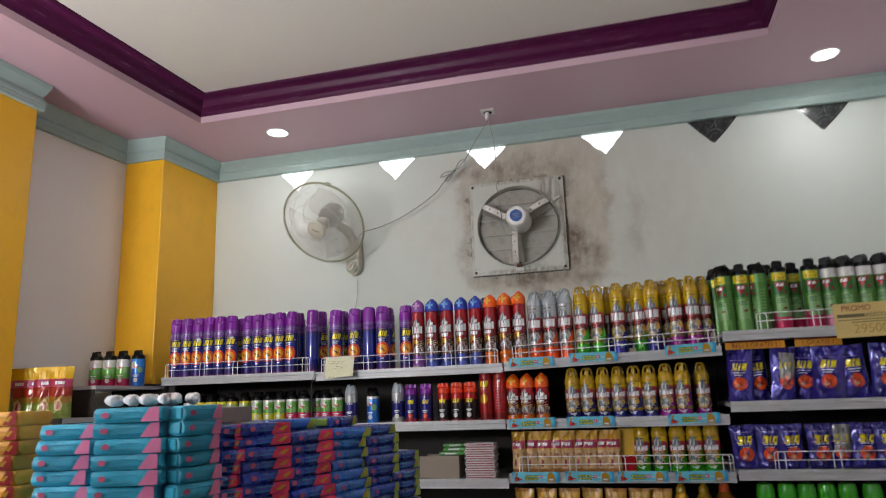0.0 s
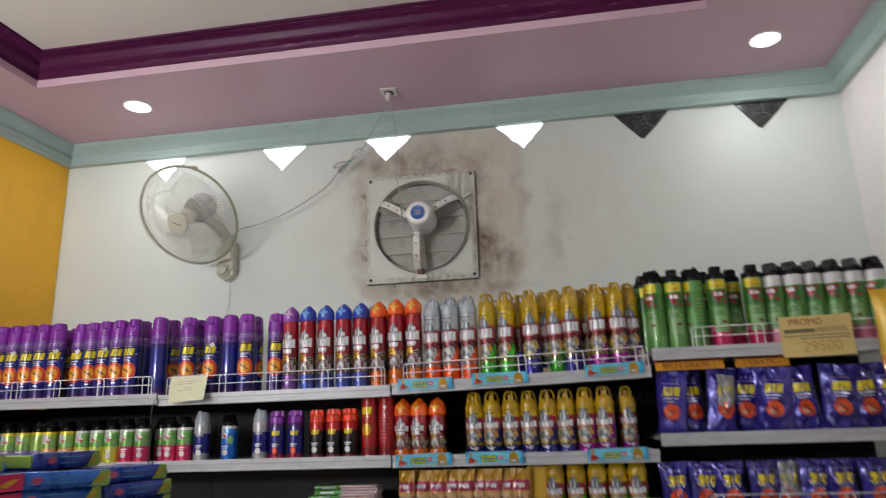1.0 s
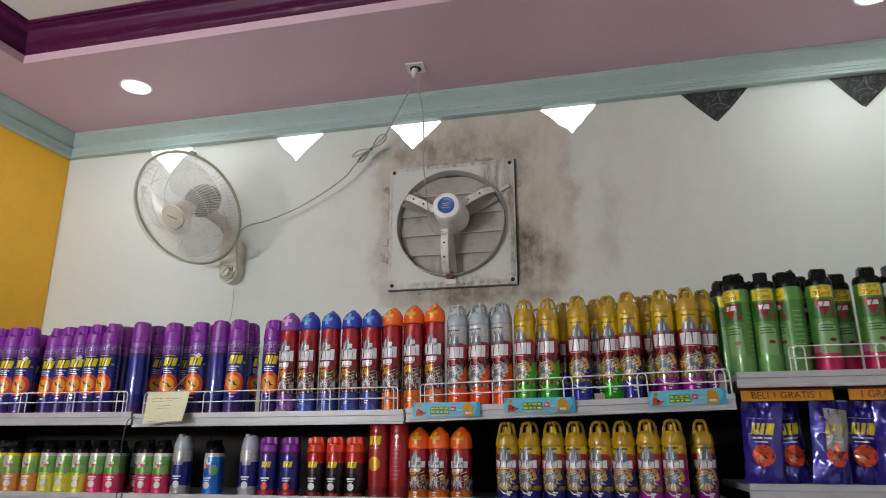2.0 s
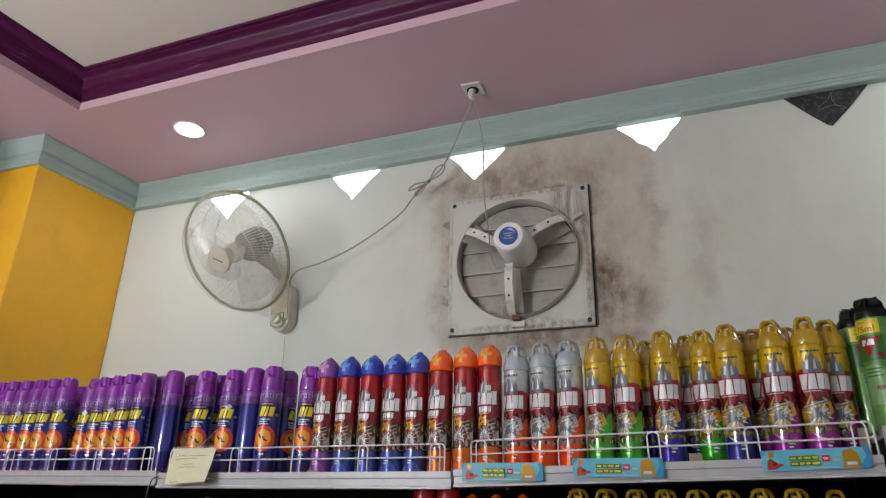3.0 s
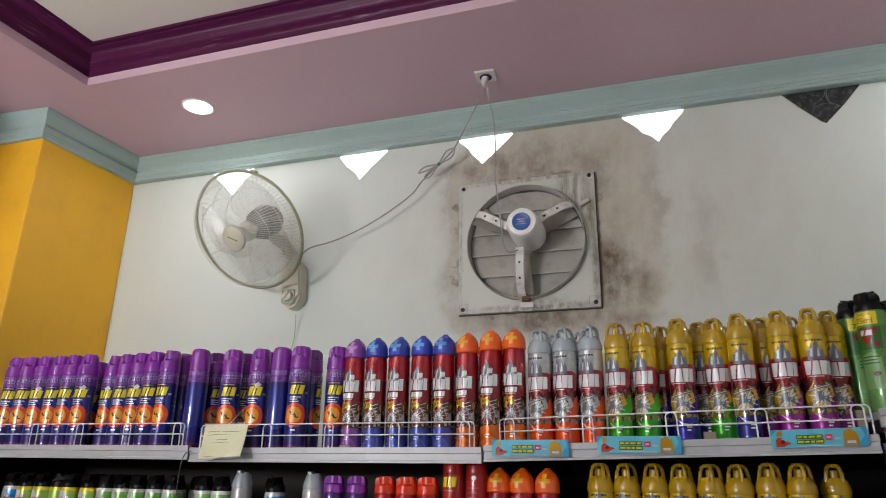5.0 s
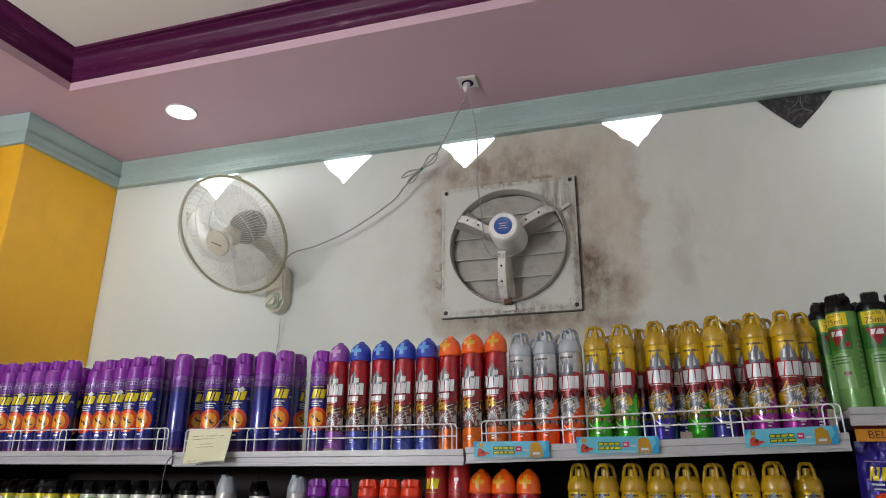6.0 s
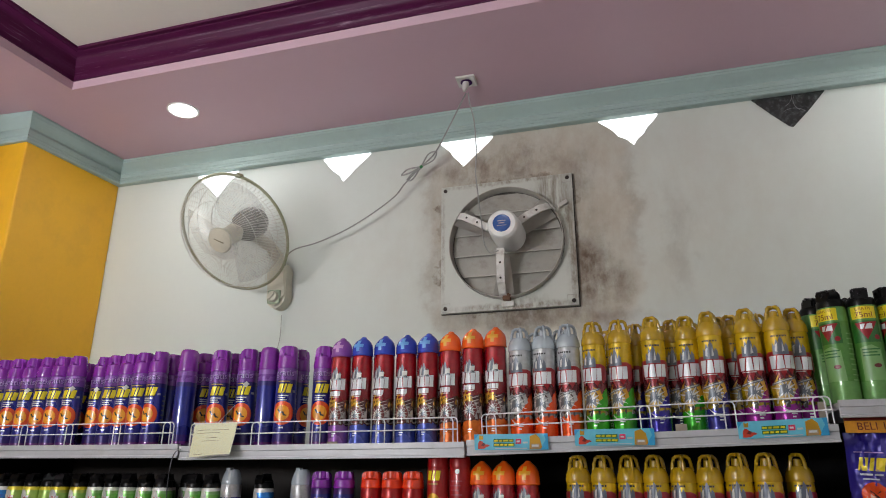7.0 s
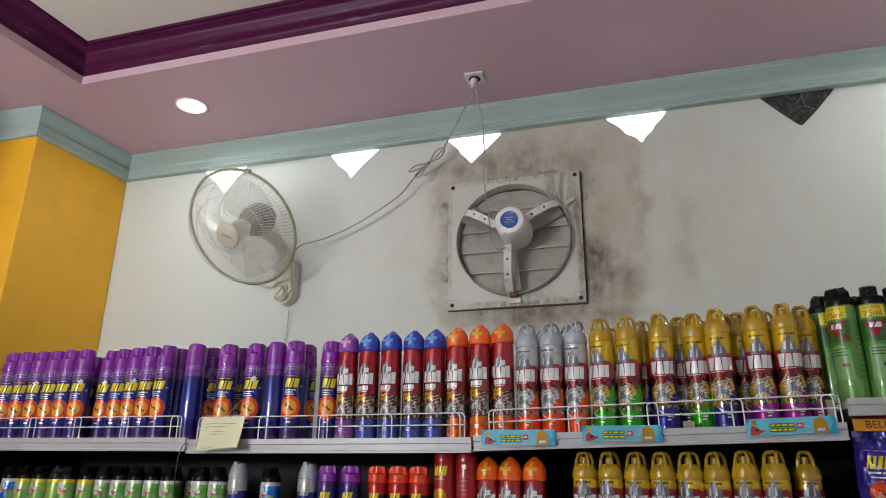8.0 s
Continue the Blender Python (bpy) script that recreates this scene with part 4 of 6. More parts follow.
# ---- pouches and packs ----


def pillow(w, h, d, seed, crumple=0.004, flat_base=True, nu=16, nv=20):
    """A filled plastic pouch standing up: sealed flat top, swollen belly; returns its front surface as a function too."""
    def bulge(u, v):
        a = max(0.0, 1 - abs(2 * u) ** 2.4)
        top = min(1.0, max(0.0, (1 - v) / 0.45)) ** 0.8
        low = min(1.0, (v + 0.10) / 0.18) if flat_base else min(1.0, max(0.0, v / 0.3)) ** 0.8
        q = noise.noise(Vector((u * 5 + seed * 3.1, v * 6, seed)))
        q2 = noise.noise(Vector((u * 11 + v * 5 + seed, v * 10 - u * 4, seed * 2.0)))
        return d / 2 * a * top * low + crumple * (q + 0.5 * q2) * a

    def edge(v):
        return 1.0 - 0.07 * math.sin(v * math.pi) + 0.015 * math.sin(v * 9 + seed)

    bm = bmesh.new()
    grids = []
    for side in (-1, 1):
        g = [[bm.verts.new(((i / nu - 0.5) * w * edge(j / nv), side * (0.0012 + max(0, bulge(i / nu - 0.5, j / nv))), j / nv * h)) for i in range(nu + 1)] for j in range(nv + 1)]
        grids.append(g)
        for j in range(nv):
            for i in range(nu):
                bm.faces.new((g[j][i], g[j][i + 1], g[j + 1][i + 1], g[j + 1][i]))
    f, k = grids
    rim = [(0, i) for i in range(nu)] + [(j, nu) for j in range(nv)] + [(nv, nu - i) for i in range(nu)] + [(nv - j, 0) for j in range(nv)]
    for (j0, i0), (j1, i1) in zip(rim, rim[1:] + rim[:1]):
        bm.faces.new((f[j0][i0], f[j1][i1], k[j1][i1], k[j0][i0]))

    def face(u, z):
        v = z / h
        e = edge(v)
        return -(0.0012 + max(0, bulge(max(-0.5, min(0.5, u / w / e)), v)))
    return bm, face


def on_pouch(bm, face, cu, cz, lift=0.0012):
    sliced(bm, 0.008, True)
    for v in bm.verts:
        u, z = v.co.x + cu, v.co.y + cz
        v.co = Vector((u, face(u, z) - lift, z))
    return bm


M_BAG = mat("glossy_violet_blue_film", (0.030, 0.022, 0.27), 0.16, 0.35, var=0.35, scale=14, fine=45, bump=0.16, coat=1.0, rand=0.25)
M_BAGY = mat("glossy_yellow_film", (0.66, 0.42, 0.02), 0.2, 0.15, var=0.2, scale=14, bump=0.1, coat=0.7)
M_BAGT = banded("tan_and_gold_film", [(0, (0.50, 0.26, 0.10)), (0.025, (0.62, 0.44, 0.26)), (0.095, (0.62, 0.40, 0.13)), (0.125, (0.62, 0.38, 0.05)), (0.2, (0.5, 0.26, 0.03))], rough=0.3, metal=0.05, coat=0.35, wob=0.02, art=((0.012, 0.09, (0.30, 0.12, 0.06), 70, 0.57),))
M_BAGO = mat("orange_snack_film", (0.62, 0.22, 0.03), 0.25, 0.1, var=0.25, scale=20, bump=0.1, coat=0.4)
P_STRIP = mat("amber_header_card", (0.62, 0.27, 0.015), 0.4, var=0.3, scale=30, bump=0.0, dirt=(0.36, 0.10, 0.01), dirt_amount=0.4)


def violet_pouch(w, h, seed, silver=False):
    c = thing("refill_pouch", "shiny violet-blue plastic pouch with yellow mark and orange spot", "pouch", group="plastic pouches on the shelves")
    bm, face = pillow(w, h, 0.050, seed, 0.013, nu=24, nv=32)
    body = part("pouch_body", bm, M_BAG, c, smooth=True)
    art = [("brand_mark", wordmark([0.017, 0.008, 0.017], 0.028, 0.004, 0.005), P_YEL, 0.0, h * 0.66),
           ("round_spot", [disc(0, 0, 0.026, 16)], P_ORA, 0.002, h * 0.34),
           ("caption", [bar(-0.022, 0.022, 0, 0.004), bar(-0.018, 0.014, -0.009, -0.006)], P_WHI, 0.0, h * 0.54)]
    for nm, polys, mm, cu, cz in art:
        part(nm, on_pouch(flat(polys), face, cu, cz), mm, body)
    part("framed_panel", on_pouch(flat([bar(-0.030, 0.026, -0.001, 0.001), bar(-0.030, 0.026, 0.036, 0.038)]), face, 0.0, h * 0.60, 0.0008), P_LILAC, body)
    part("spot_highlight", on_pouch(flat([disc(-0.008, -0.008, 0.009, 12)]), face, 0.002, h * 0.34, 0.0015), P_PINKISH, body, "pale pink blotch on the spot")
    part("squiggle", on_pouch(flat([[(-0.012, 0.008), (-0.009, 0.010), (0.010, -0.006), (0.006, -0.008)], [(-0.002, -0.002), (0.002, 0.001), (0.010, 0.009), (0.012, 0.007)]]), face, 0.002, h * 0.34, 0.0018), P_BLK, body)
    if silver:
        # silver patch that paints the glare on the shiny film
        part("glare_panel", on_pouch(flat([bar(-0.030, 0.030, -0.045, 0.055, 0.008)]), face, 0.004, h * 0.62, 0.0018), P_SIL, body, "silver patch painted as glare on the film")
    return c


def tan_pouch(w, h, seed, shell, label):
    c = thing("refill_pouch", label, "pouch", group="plastic pouches on the shelves")
    bm, face = pillow(w, h, 0.045, seed, 0.006, nu=20, nv=26)
    body = part("pouch_body", bm, shell, c, smooth=True)
    part("magenta_band", on_pouch(flat([bar(-w * 0.46, w * 0.46, -0.015, 0.017)]), face, 0, h * 0.68), P_MAG, body)
    part("brand_mark", on_pouch(flat(wordmark([0.009, 0.009, 0.008, 0.008], 0.012, 0.0008, 0.002, True)), face, 0, h * 0.685, 0.0018), P_WHI, body)
    part("figure", on_pouch(flat([[(-0.012, -0.03), (0.014, -0.03), (0.018, -0.004), (0.004, 0.018), (-0.014, 0.006)]]), face, 0.0, h * 0.30), plain("cream_print", (0.66, 0.5, 0.28)), body)
    part("figure_shade", on_pouch(flat([[(-0.006, -0.022), (0.004, -0.026), (0.008, -0.002), (0.0, 0.006)]]), face, 0.0, h * 0.30, 0.0018), P_MAG, body)
    return c


P_CRIM = mat("crimson_print", (0.62, 0.03, 0.10), 0.5, var=0.3, scale=30, bump=0.0, spec=0.3)
P_BADGE = mat("dusky_pink_ink", (0.44, 0.10, 0.19), 0.6, var=0.2, bump=0.0, spec=0.15)
P_MCYAN = mat("matt_pale_cyan_ink", (0.05, 0.28, 0.44), 0.6, var=0.15, bump=0.0, spec=0.15)


def soft_pack(w, d, h, shell, endc, seed, name, label, group):
    """A shrink-wrapped pack lying flat, with a coloured end and a small badge."""
    c = thing(name, label, "pack", group=group)
    bm = bmesh.new()
    box(bm, -w / 2, w / 2, -d / 2, d / 2, -0.0006, h + 0.0004, bevel=h * 0.10)
    bmesh.ops.subdivide_edges(bm, edges=[e for e in bm.edges if e.calc_length() > 0.015], cuts=4, use_grid_fill=True)
    for v in bm.verts:
        q = noise.noise(Vector((v.co.x * 40 + seed, v.co.y * 40, v.co.z * 60)))
        v.co.x += 0.002 * noise.noise(Vector((v.co.z * 90, seed, v.co.y * 30)))
        v.co.y += 0.0038 * q + ((-0.003 if v.co.y < 0 else 0.003) if 0.2 * h < v.co.z < 0.85 * h else 0)
        if h * 0.3 < v.co.z:
            v.co.z += 0.001 * q - 0.0012
    part("wrapper", bm, shell, c, smooth=True)

    def front(polys, nm, mm, cu, lift=0.0):
        b2 = flat(polys)
        for v in b2.verts:
            v.co = Vector((v.co.x + cu, -d / 2 - 0.0062 - lift, v.co.y + h / 2))
        return part(nm, b2, mm, c)
    hh = h * 0.46
    k = min(1.0, w / 0.125) * (1.0 if endc is P_PINK else 1.5 if endc is P_CRIM else 0.8)
    front([[(-0.034 * k, -hh), (0.0, -hh), (0.0, hh), (-0.026 * k, hh)]] if endc is P_CRIM else [[(-0.034 * k, -hh), (0.0, -hh), (0.0, hh), (-0.016 * k, hh)]], "end_panel", endc, w / 2 - 0.004)
    b3 = bmesh.new()
    box(b3, -w / 2 - 0.0035, -w / 2 + 0.004, -d * 0.44, d * 0.44, h * 0.12, h * 0.88, bevel=0.0015)
    part("end_cap", b3, endc if endc is not P_PINK else shell, c)
    if endc is not P_PINK:
        front([[(-0.018 * k, -hh * 0.3), (-0.006 * k, hh * 0.4), (0.0, hh * 0.3), (-0.010 * k, -hh * 0.6)]], "leaf_print", P_GOLD, w / 2 - 0.01, 0.0006)
    front([disc(0, 0, 0.0065, 12, 0.7)], "badge", P_BADGE, -w * 0.32, 0.0004)
    front([bar(-0.02, 0.02, 0.003, 0.0045)], "caption", P_MCYAN, 0.0, 0.0004)
    front([bar(-0.02, 0.012, -0.0045, -0.003)], "caption", P_MCYAN, 0.0, 0.0004)
    return c

# ---- goods on the shelves ----
rng = random.Random(7)


def place(template, spots, used=[]):
    """Puts a template at the first spot and copies of it at the others; a spot is x, y, z, turn and, if it leans, tilt."""
    for x, y, z, a, *tilt in spots:
        m = pose(x, y, z, 0, tilt[0] if tilt else 0, a)
        if template not in used:
            template.matrix_basis = m
            used.append(template)
        else:
            copy_thing(template, m)


def facing(x):
    """Turn that shows a label mostly to the aisle's middle."""
    return 0.75 * math.degrees(math.atan2(-0.12 - x, 1.75)) - 20


def row(xs, y, face=0, spread=8, jitter=0.006, z=None):
    return [(x, y + rng.uniform(-jitter, jitter), top_of(x) if z is None else z, facing(x) - face + rng.gauss(0, spread)) for x in xs]


# top shelf: violet-capped cans
tpl, stuck = violet_can(), violet_can(True)
front = row([-2.222 + 0.0606 * i for i in range(6)], 3.052, spread=7, jitter=0.003)
place(tpl, front[:2] + front[3:5])
place(stuck, front[2:3] + front[5:])
front = [(x, y, top_of(x), facing(x) + rng.gauss(0, 7)) for x, y in ((-1.852, 3.09), (-1.790, 3.075), (-1.728, 3.065), (-1.666, 3.055), (-1.604, 3.05))]
place(stuck, front[0:4:2])
place(tpl, front[1:4:2] + front[4:])
place(tpl, [(-1.598, 3.112, top_of(-1.59), 170), (-1.497, 3.05, top_of(-1.49), 195)])
place(tpl, [(-1.488, 3.118, top_of(-1.49), 60), (-1.381, 3.05, top_of(-1.38), 22), (-1.378, 3.117, top_of(-1.37), 30), (-1.285, 3.122, top_of(-1.28), 170),
            (-1.222, 3.058, top_of(-1.22), 205), (-1.156, 3.05, top_of(-1.15), 16), (-1.152, 3.114, top_of(-1.15), 90), (-1.055, 3.082, top_of(-1.06), 14)])
place(stuck, [(-1.293, 3.058, top_of(-1.29), 10)])
place(tpl, row([-2.20 + 0.064 * i for i in range(9)], 3.185, face=0))

# domed caps
for colour, xs in (("violet", [-0.992]), ("blue", [-0.928, -0.862, -0.796, -0.732]), ("orange", [-0.666, -0.602, -0.540])):
    t = dome_can(colour)
    place(t, row(xs, 3.068, face=0, spread=4))
    if colour == "blue":
        place(t, row([-0.892, -0.812, -0.712], 3.14, face=0))
    if colour == "orange":
        place(t, row([-0.628, -0.566], 3.14, face=0))
# looped caps
SIL = loop_can("silver", "orange")
place(SIL, row([-0.474, -0.410, -0.346], 3.068, face=0, spread=4) + row([-0.44, -0.37], 3.14))
LOOPS = {b: loop_can("gold", b) for b in ("green", "royal", "indigo", "magenta")}
place(LOOPS["green"], row([-0.280, -0.214], 3.068, face=0, spread=4) + [(-0.048, 3.098, top_of(-0.05), -10)])
place(LOOPS["royal"], [(-0.132, 3.070, top_of(-0.13), -6), (-0.176, 3.145, top_of(-0.17), -50)])
place(LOOPS["indigo"], [(0.004, 3.066, top_of(0.0), -8), (-0.082, 3.130, top_of(-0.08), -10), (0.03, 3.14, top_of(0.03), 20)])
place(LOOPS["magenta"], [(0.092, 3.068, top_of(0.09), -8), (0.157, 3.066, top_of(0.15), -2), (0.205, 3.11, top_of(0.2), -8), (0.06, 3.13, top_of(0.06), 20), (0.125, 3.14, top_of(0.12), -30)])
place(LOOPS["green"], row([-0.25, -0.1, -0.02, 0.17], 3.205))

# tall green cans
G1, G2, G3 = green_can("plain"), green_can("pink"), green_can("white")
place(G1, [(0.286, 3.072, 1.7565, -44), (0.350, 3.070, 1.7565, -12), (0.414, 3.068, 1.7565, -80), (0.262, 3.145, 1.7565, 20), (0.46, 3.14, 1.7565, -10), (0.33, 3.16, 1.7565, 60)])
place(G2, [(0.486, 3.062, 1.7565, -6), (0.548, 3.13, 1.7565, -5), (0.600, 3.066, 1.7565, -8)])
place(G3, row([0.664, 0.724, 0.786, 0.848, 0.910, 0.972], 3.066, face=0, z=1.7575) + row([0.70, 0.78, 0.86, 0.94], 3.135, face=0, z=1.7575))

# middle shelf, small cans
Z2 = 1.4485
GREEN = (0.20, 0.46, 0.11)
kinds = {
    "yellow": small_can(0.155, "black", [(0, (0.70, 0.66, 0.10)), (0.5, GREEN), (0.84, (0.30, 0.52, 0.20)), (0.91, (0.70, 0.72, 0.66))], "small green and yellow spray can with black cap", key="yellow"),
    "peach": small_can(0.155, "black", [(0, (0.78, 0.40, 0.14)), (0.48, (0.32, 0.50, 0.14)), (0.84, (0.45, 0.52, 0.14)), (0.91, (0.74, 0.62, 0.05))], "small orange and yellow-green spray can with black cap", key="peach"),
    "lavender": small_can(0.155, "black", [(0, (0.36, 0.30, 0.52)), (0.45, (0.40, 0.54, 0.16)), (0.90, (0.72, 0.64, 0.08))], "small lavender and lime spray can with black cap", key="lavender"),
    "pink": small_can(0.155, "black", [(0, (0.70, 0.06, 0.20)), (0.48, GREEN), (0.84, (0.28, 0.50, 0.22)), (0.91, (0.74, 0.75, 0.73))], "small green and pink spray can with black cap", key="pink"),
    "blue": small_can(0.155, "black", [(0, (0.03, 0.22, 0.62)), (0.8, (0.04, 0.3, 0.7)), (0.9, (0.7, 0.7, 0.7))], "small bright blue spray can with black cap", key="blue"),
    "silver": small_can(0.170, "silver", [(0, (0.45, 0.45, 0.45)), (0.2, C["navy"]), (0.72, (0.5, 0.5, 0.5))], "small navy and silver spray can with silver cap", capname="ring", mark=P_SIL, key="silver"),
    "violet": small_can(0.160, "purple", [(0, (0.4, 0.03, 0.08)), (0.15, C["navy"]), (0.85, (0.10, 0.02, 0.2))], "small navy spray can with purple cap and orange spot", capname="notched", mark=P_YEL, key="violet"),
    "red": small_can(0.160, "red", [(0, (0.25, 0.02, 0.02)), (0.1, (0.03, 0.02, 0.03)), (0.5, (0.05, 0.02, 0.03)), (0.75, (0.5, 0.02, 0.02))], "small dark spray can with bright red cap", capname="notched", mark=P_YEL, key="red"),
}
for key, xs in (("blue", [-2.143]), ("lavender", [-2.08, -2.023]), ("yellow", [-1.785, -1.722, -1.665]), ("peach", [-1.912, -1.848]), ("pink", [-1.605, -1.541, -1.435, -1.376]), ("silver", [-1.312, -1.090]), ("violet", [-1.030, -0.962])):
    place(kinds[key], row(xs, 3.062, face=0, spread=6, z=Z2))
place(kinds["blue"], [(-1.211, 3.066, Z2, -8)])
place(kinds["lavender"], [(-1.967, 3.07, Z2, 120)])
place(kinds["red"], row([-0.886, -0.824, -0.766], 3.060, face=0, spread=4, z=Z2))
place(kinds["pink"], row([-2.11 + 0.075 * i for i in range(9)], 3.135, z=Z2))
# tall red cans
M_REDCAN = banded("red_printed_tall_can", [(0, (0.30, 0.012, 0.016)), (0.03, (0.44, 0.014, 0.02)), (0.2, (0.40, 0.012, 0.018))], rough=0.35, metal=0.1, coat=0.4, speck=0.12)


def red_can(back):
    """A tall red can with a short cap, its front or its printed back showing."""
    r = 0.0285
    c = thing("insect_spray_can", "tall bright red insect spray can, %s" % ("its printed back showing" if back else "with yellow mark and orange spot"), "spray can", group="tall red cans on the middle shelf")
    body = part("can_body", can_shell(r, 0.172), M_REDCAN, c, smooth=True)
    bm = bmesh.new()
    lathe(bm, [(r * 0.97, 0.170), (r * 0.98, 0.174), (r * 0.95, 0.190), (r * 0.88, 0.196), (r * 0.6, 0.198)], 28)
    part("cap", bm, M_REDCAN, c, smooth=True)
    if back:
        label_art(body, r, "round_spot", [disc(0.004, 0, 0.006, 14)], P_SOFT, 0.160)
        for q in range(9):
            label_art(body, r, "text_line", [bar(-0.018, 0.016 - 0.004 * (q % 3), 0, 0.003)], plain("dusty_rose_print", (0.5, 0.16, 0.2)), 0.135 - 0.011 * q)
    else:
        label_art(body, r, "brand_mark", wordmark([0.012, 0.005, 0.012], 0.024, 0.003, 0.004), P_YEL, 0.150, lift=0.0009)
        label_art(body, r, "caption", [bar(-0.014, 0.014, 0, 0.003)], P_OCHRE, 0.128)
        label_art(body, r, "round_spot", [disc(0, 0, 0.019, 16)], P_GOLD, 0.088)
    return c


place(red_can(False), [(-0.699, 3.062, Z2, -12)])
place(red_can(True), [(-0.640, 3.066, Z2, -8)])
M_CART = mat("red_printed_card", (0.36, 0.008, 0.012), 0.6, var=0.12, scale=20, coat=0.0, bump=0.0, spec=0.1)

Z2C = 1.4465
place(dome_can("orange", 0.188), row([-0.583, -0.524, -0.462], 3.06, face=0, spread=4, z=Z2C))
MINI = loop_can("gold", "navy", 0.182)
place(MINI, row([-0.337, -0.277, -0.214, -0.154, -0.092, -0.033], 3.062, face=0, spread=6, z=Z2C))
MINI2 = loop_can("gold", "magenta", 0.186)
place(MINI2, row([0.030, 0.091], 3.06, face=0, spread=5, z=Z2C) + [(0.165, 3.10, Z2C, 0)])

# bay b, third shelf: carton, green packs and a pile of striped sachets
M_KRAFT = mat("grey_brown_cardboard", (0.30, 0.25, 0.20), 0.75, var=0.1, scale=10, bump=0.04)
box_thing = thing("cardboard_box", "plain open grey-brown cardboard box on the shelf", "box", pose(-0.915, 3.11, 1.2185, 0, 0, 3))
bm = bmesh.new()
box(bm, -0.085, 0.085, -0.06, -0.057, 0, 0.088)
box(bm, -0.085, 0.085, 0.057, 0.06, 0, 0.088)
box(bm, -0.085, -0.082, -0.0565, 0.0565, 0, 0.088)
box(bm, 0.082, 0.085, -0.0565, 0.0565, 0, 0.088)
box(bm, -0.0815, 0.0815, -0.0565, 0.0565, 0, 0.003)
part("carton_wall", bm, M_KRAFT, box_thing)
bm = bmesh.new()
box(bm, -0.10, -0.0855, -0.055, 0.055, 0.0, 0.066, bevel=0.002)
part("side_flap", bm, mat("violet_card_edge", (0.06, 0.04, 0.16), 0.5), box_thing)
M_GRPK = mat("green_printed_film", (0.08, 0.30, 0.05), 0.3, var=0.3, scale=30, bump=0.08, coat=0.4)
for i, (px, pz, pa, py) in enumerate(((-0.862, 1.3085, 6, 3.10), (-0.845, 1.3245, -7, 3.12), (-0.855, 1.3405, 12, 3.13))):
    g = thing("sachet_pack", "flat green and white sachet pack lying on a cardboard box", "sachet", pose(px, py, pz, 0, 0, pa), "green sachet packs")
    bm = bmesh.new()
    box(bm, -0.055, 0.055, -0.04, 0.04, 0, 0.014, bevel=0.004)
    part("sachet_film", bm, M_GRPK, g, smooth=True)
    b2 = flat([bar(-0.03, 0.02, -0.003, 0.003)])
    for v in b2.verts:
        v.co = Vector((v.co.x, -0.0405, v.co.y + 0.007))
    part("print_bar", b2, P_WHI, g)
M_STRP = mat("white_and_pink_sachet_film", (0.66, 0.6, 0.62), 0.35, var=0.12, scale=30, bump=0.06, coat=0.3)
first = None
for i in range(15):
    m = pose(-0.732 + rng.uniform(-0.004, 0.004), 3.075 + rng.uniform(-0.004, 0.004), 1.2185 + 0.0093 * i, 0, 0, rng.uniform(-3, 3))
    if first is None:
        first = thing("sachet", "thin white sachet with a pink edge in a pile", "sachet", m, "pile of striped sachets")
        bm = bmesh.new()
        box(bm, -0.062, 0.062, -0.045, 0.045, 0, 0.0088, bevel=0.003)
        part("sachet_film", bm, M_STRP, first, smooth=True)
        bm = bmesh.new()
        box(bm, -0.058, 0.058, -0.0462, -0.0452, 0.0022, 0.0052)
        part("pink_edge", bm, P_RED, first)
    else:
        copy_thing(first, m)

# bay c, third and fourth shelves
Z3C = 1.2395
tans = [tan_pouch(0.070, 0.160, s, M_BAGT, "tan and gold plastic refill pouch with magenta band") for s in (1, 2)]
place(tans[0], [(x, 3.060, Z3C, rng.uniform(-30, -14)) for x in (-0.572, -0.468, -0.374, -0.284, -0.196)])
place(tans[1], [(x, 3.068, Z3C, rng.uniform(-26, -8)) for x in (-0.520, -0.420, -0.330, -0.240)])
M_YCART = mat("yellow_and_red_printed_card", (0.62, 0.38, 0.02), 0.35, var=0.15, scale=25, coat=0.3, bump=0.0)
yc = thing("spray_carton", "tall yellow printed carton with red lower part", "carton", pose(-0.140, 3.10, Z3C, 0, 0, -4))
bm = bmesh.new()
box(bm, -0.032, 0.032, -0.028, 0.028, 0, 0.165, bevel=0.0015)
part("carton_body", bm, M_YCART, yc)
b2 = flat([bar(-0.031, 0.031, 0.0, 0.06)])
for v in b2.verts:
    v.co = Vector((v.co.x, -0.0287, v.co.y + 0.002))
part("red_panel", b2, M_CART, yc)
MINI3 = loop_can("gold", "green", 0.178)
place(MINI3, row([-0.083, -0.016, 0.050, 0.113, 0.175], 3.065, face=0, spread=6, z=Z3C))
Z4C = 0.9715
tall = tan_pouch(0.085, 0.205, 5, M_BAGT, "large tan refill pouch with magenta band")
place(tall, [(x, 3.07, Z4C, rng.uniform(-24, -8)) for x in (-0.56, -0.47, -0.38, -0.29, -0.20, -0.11, -0.03)])


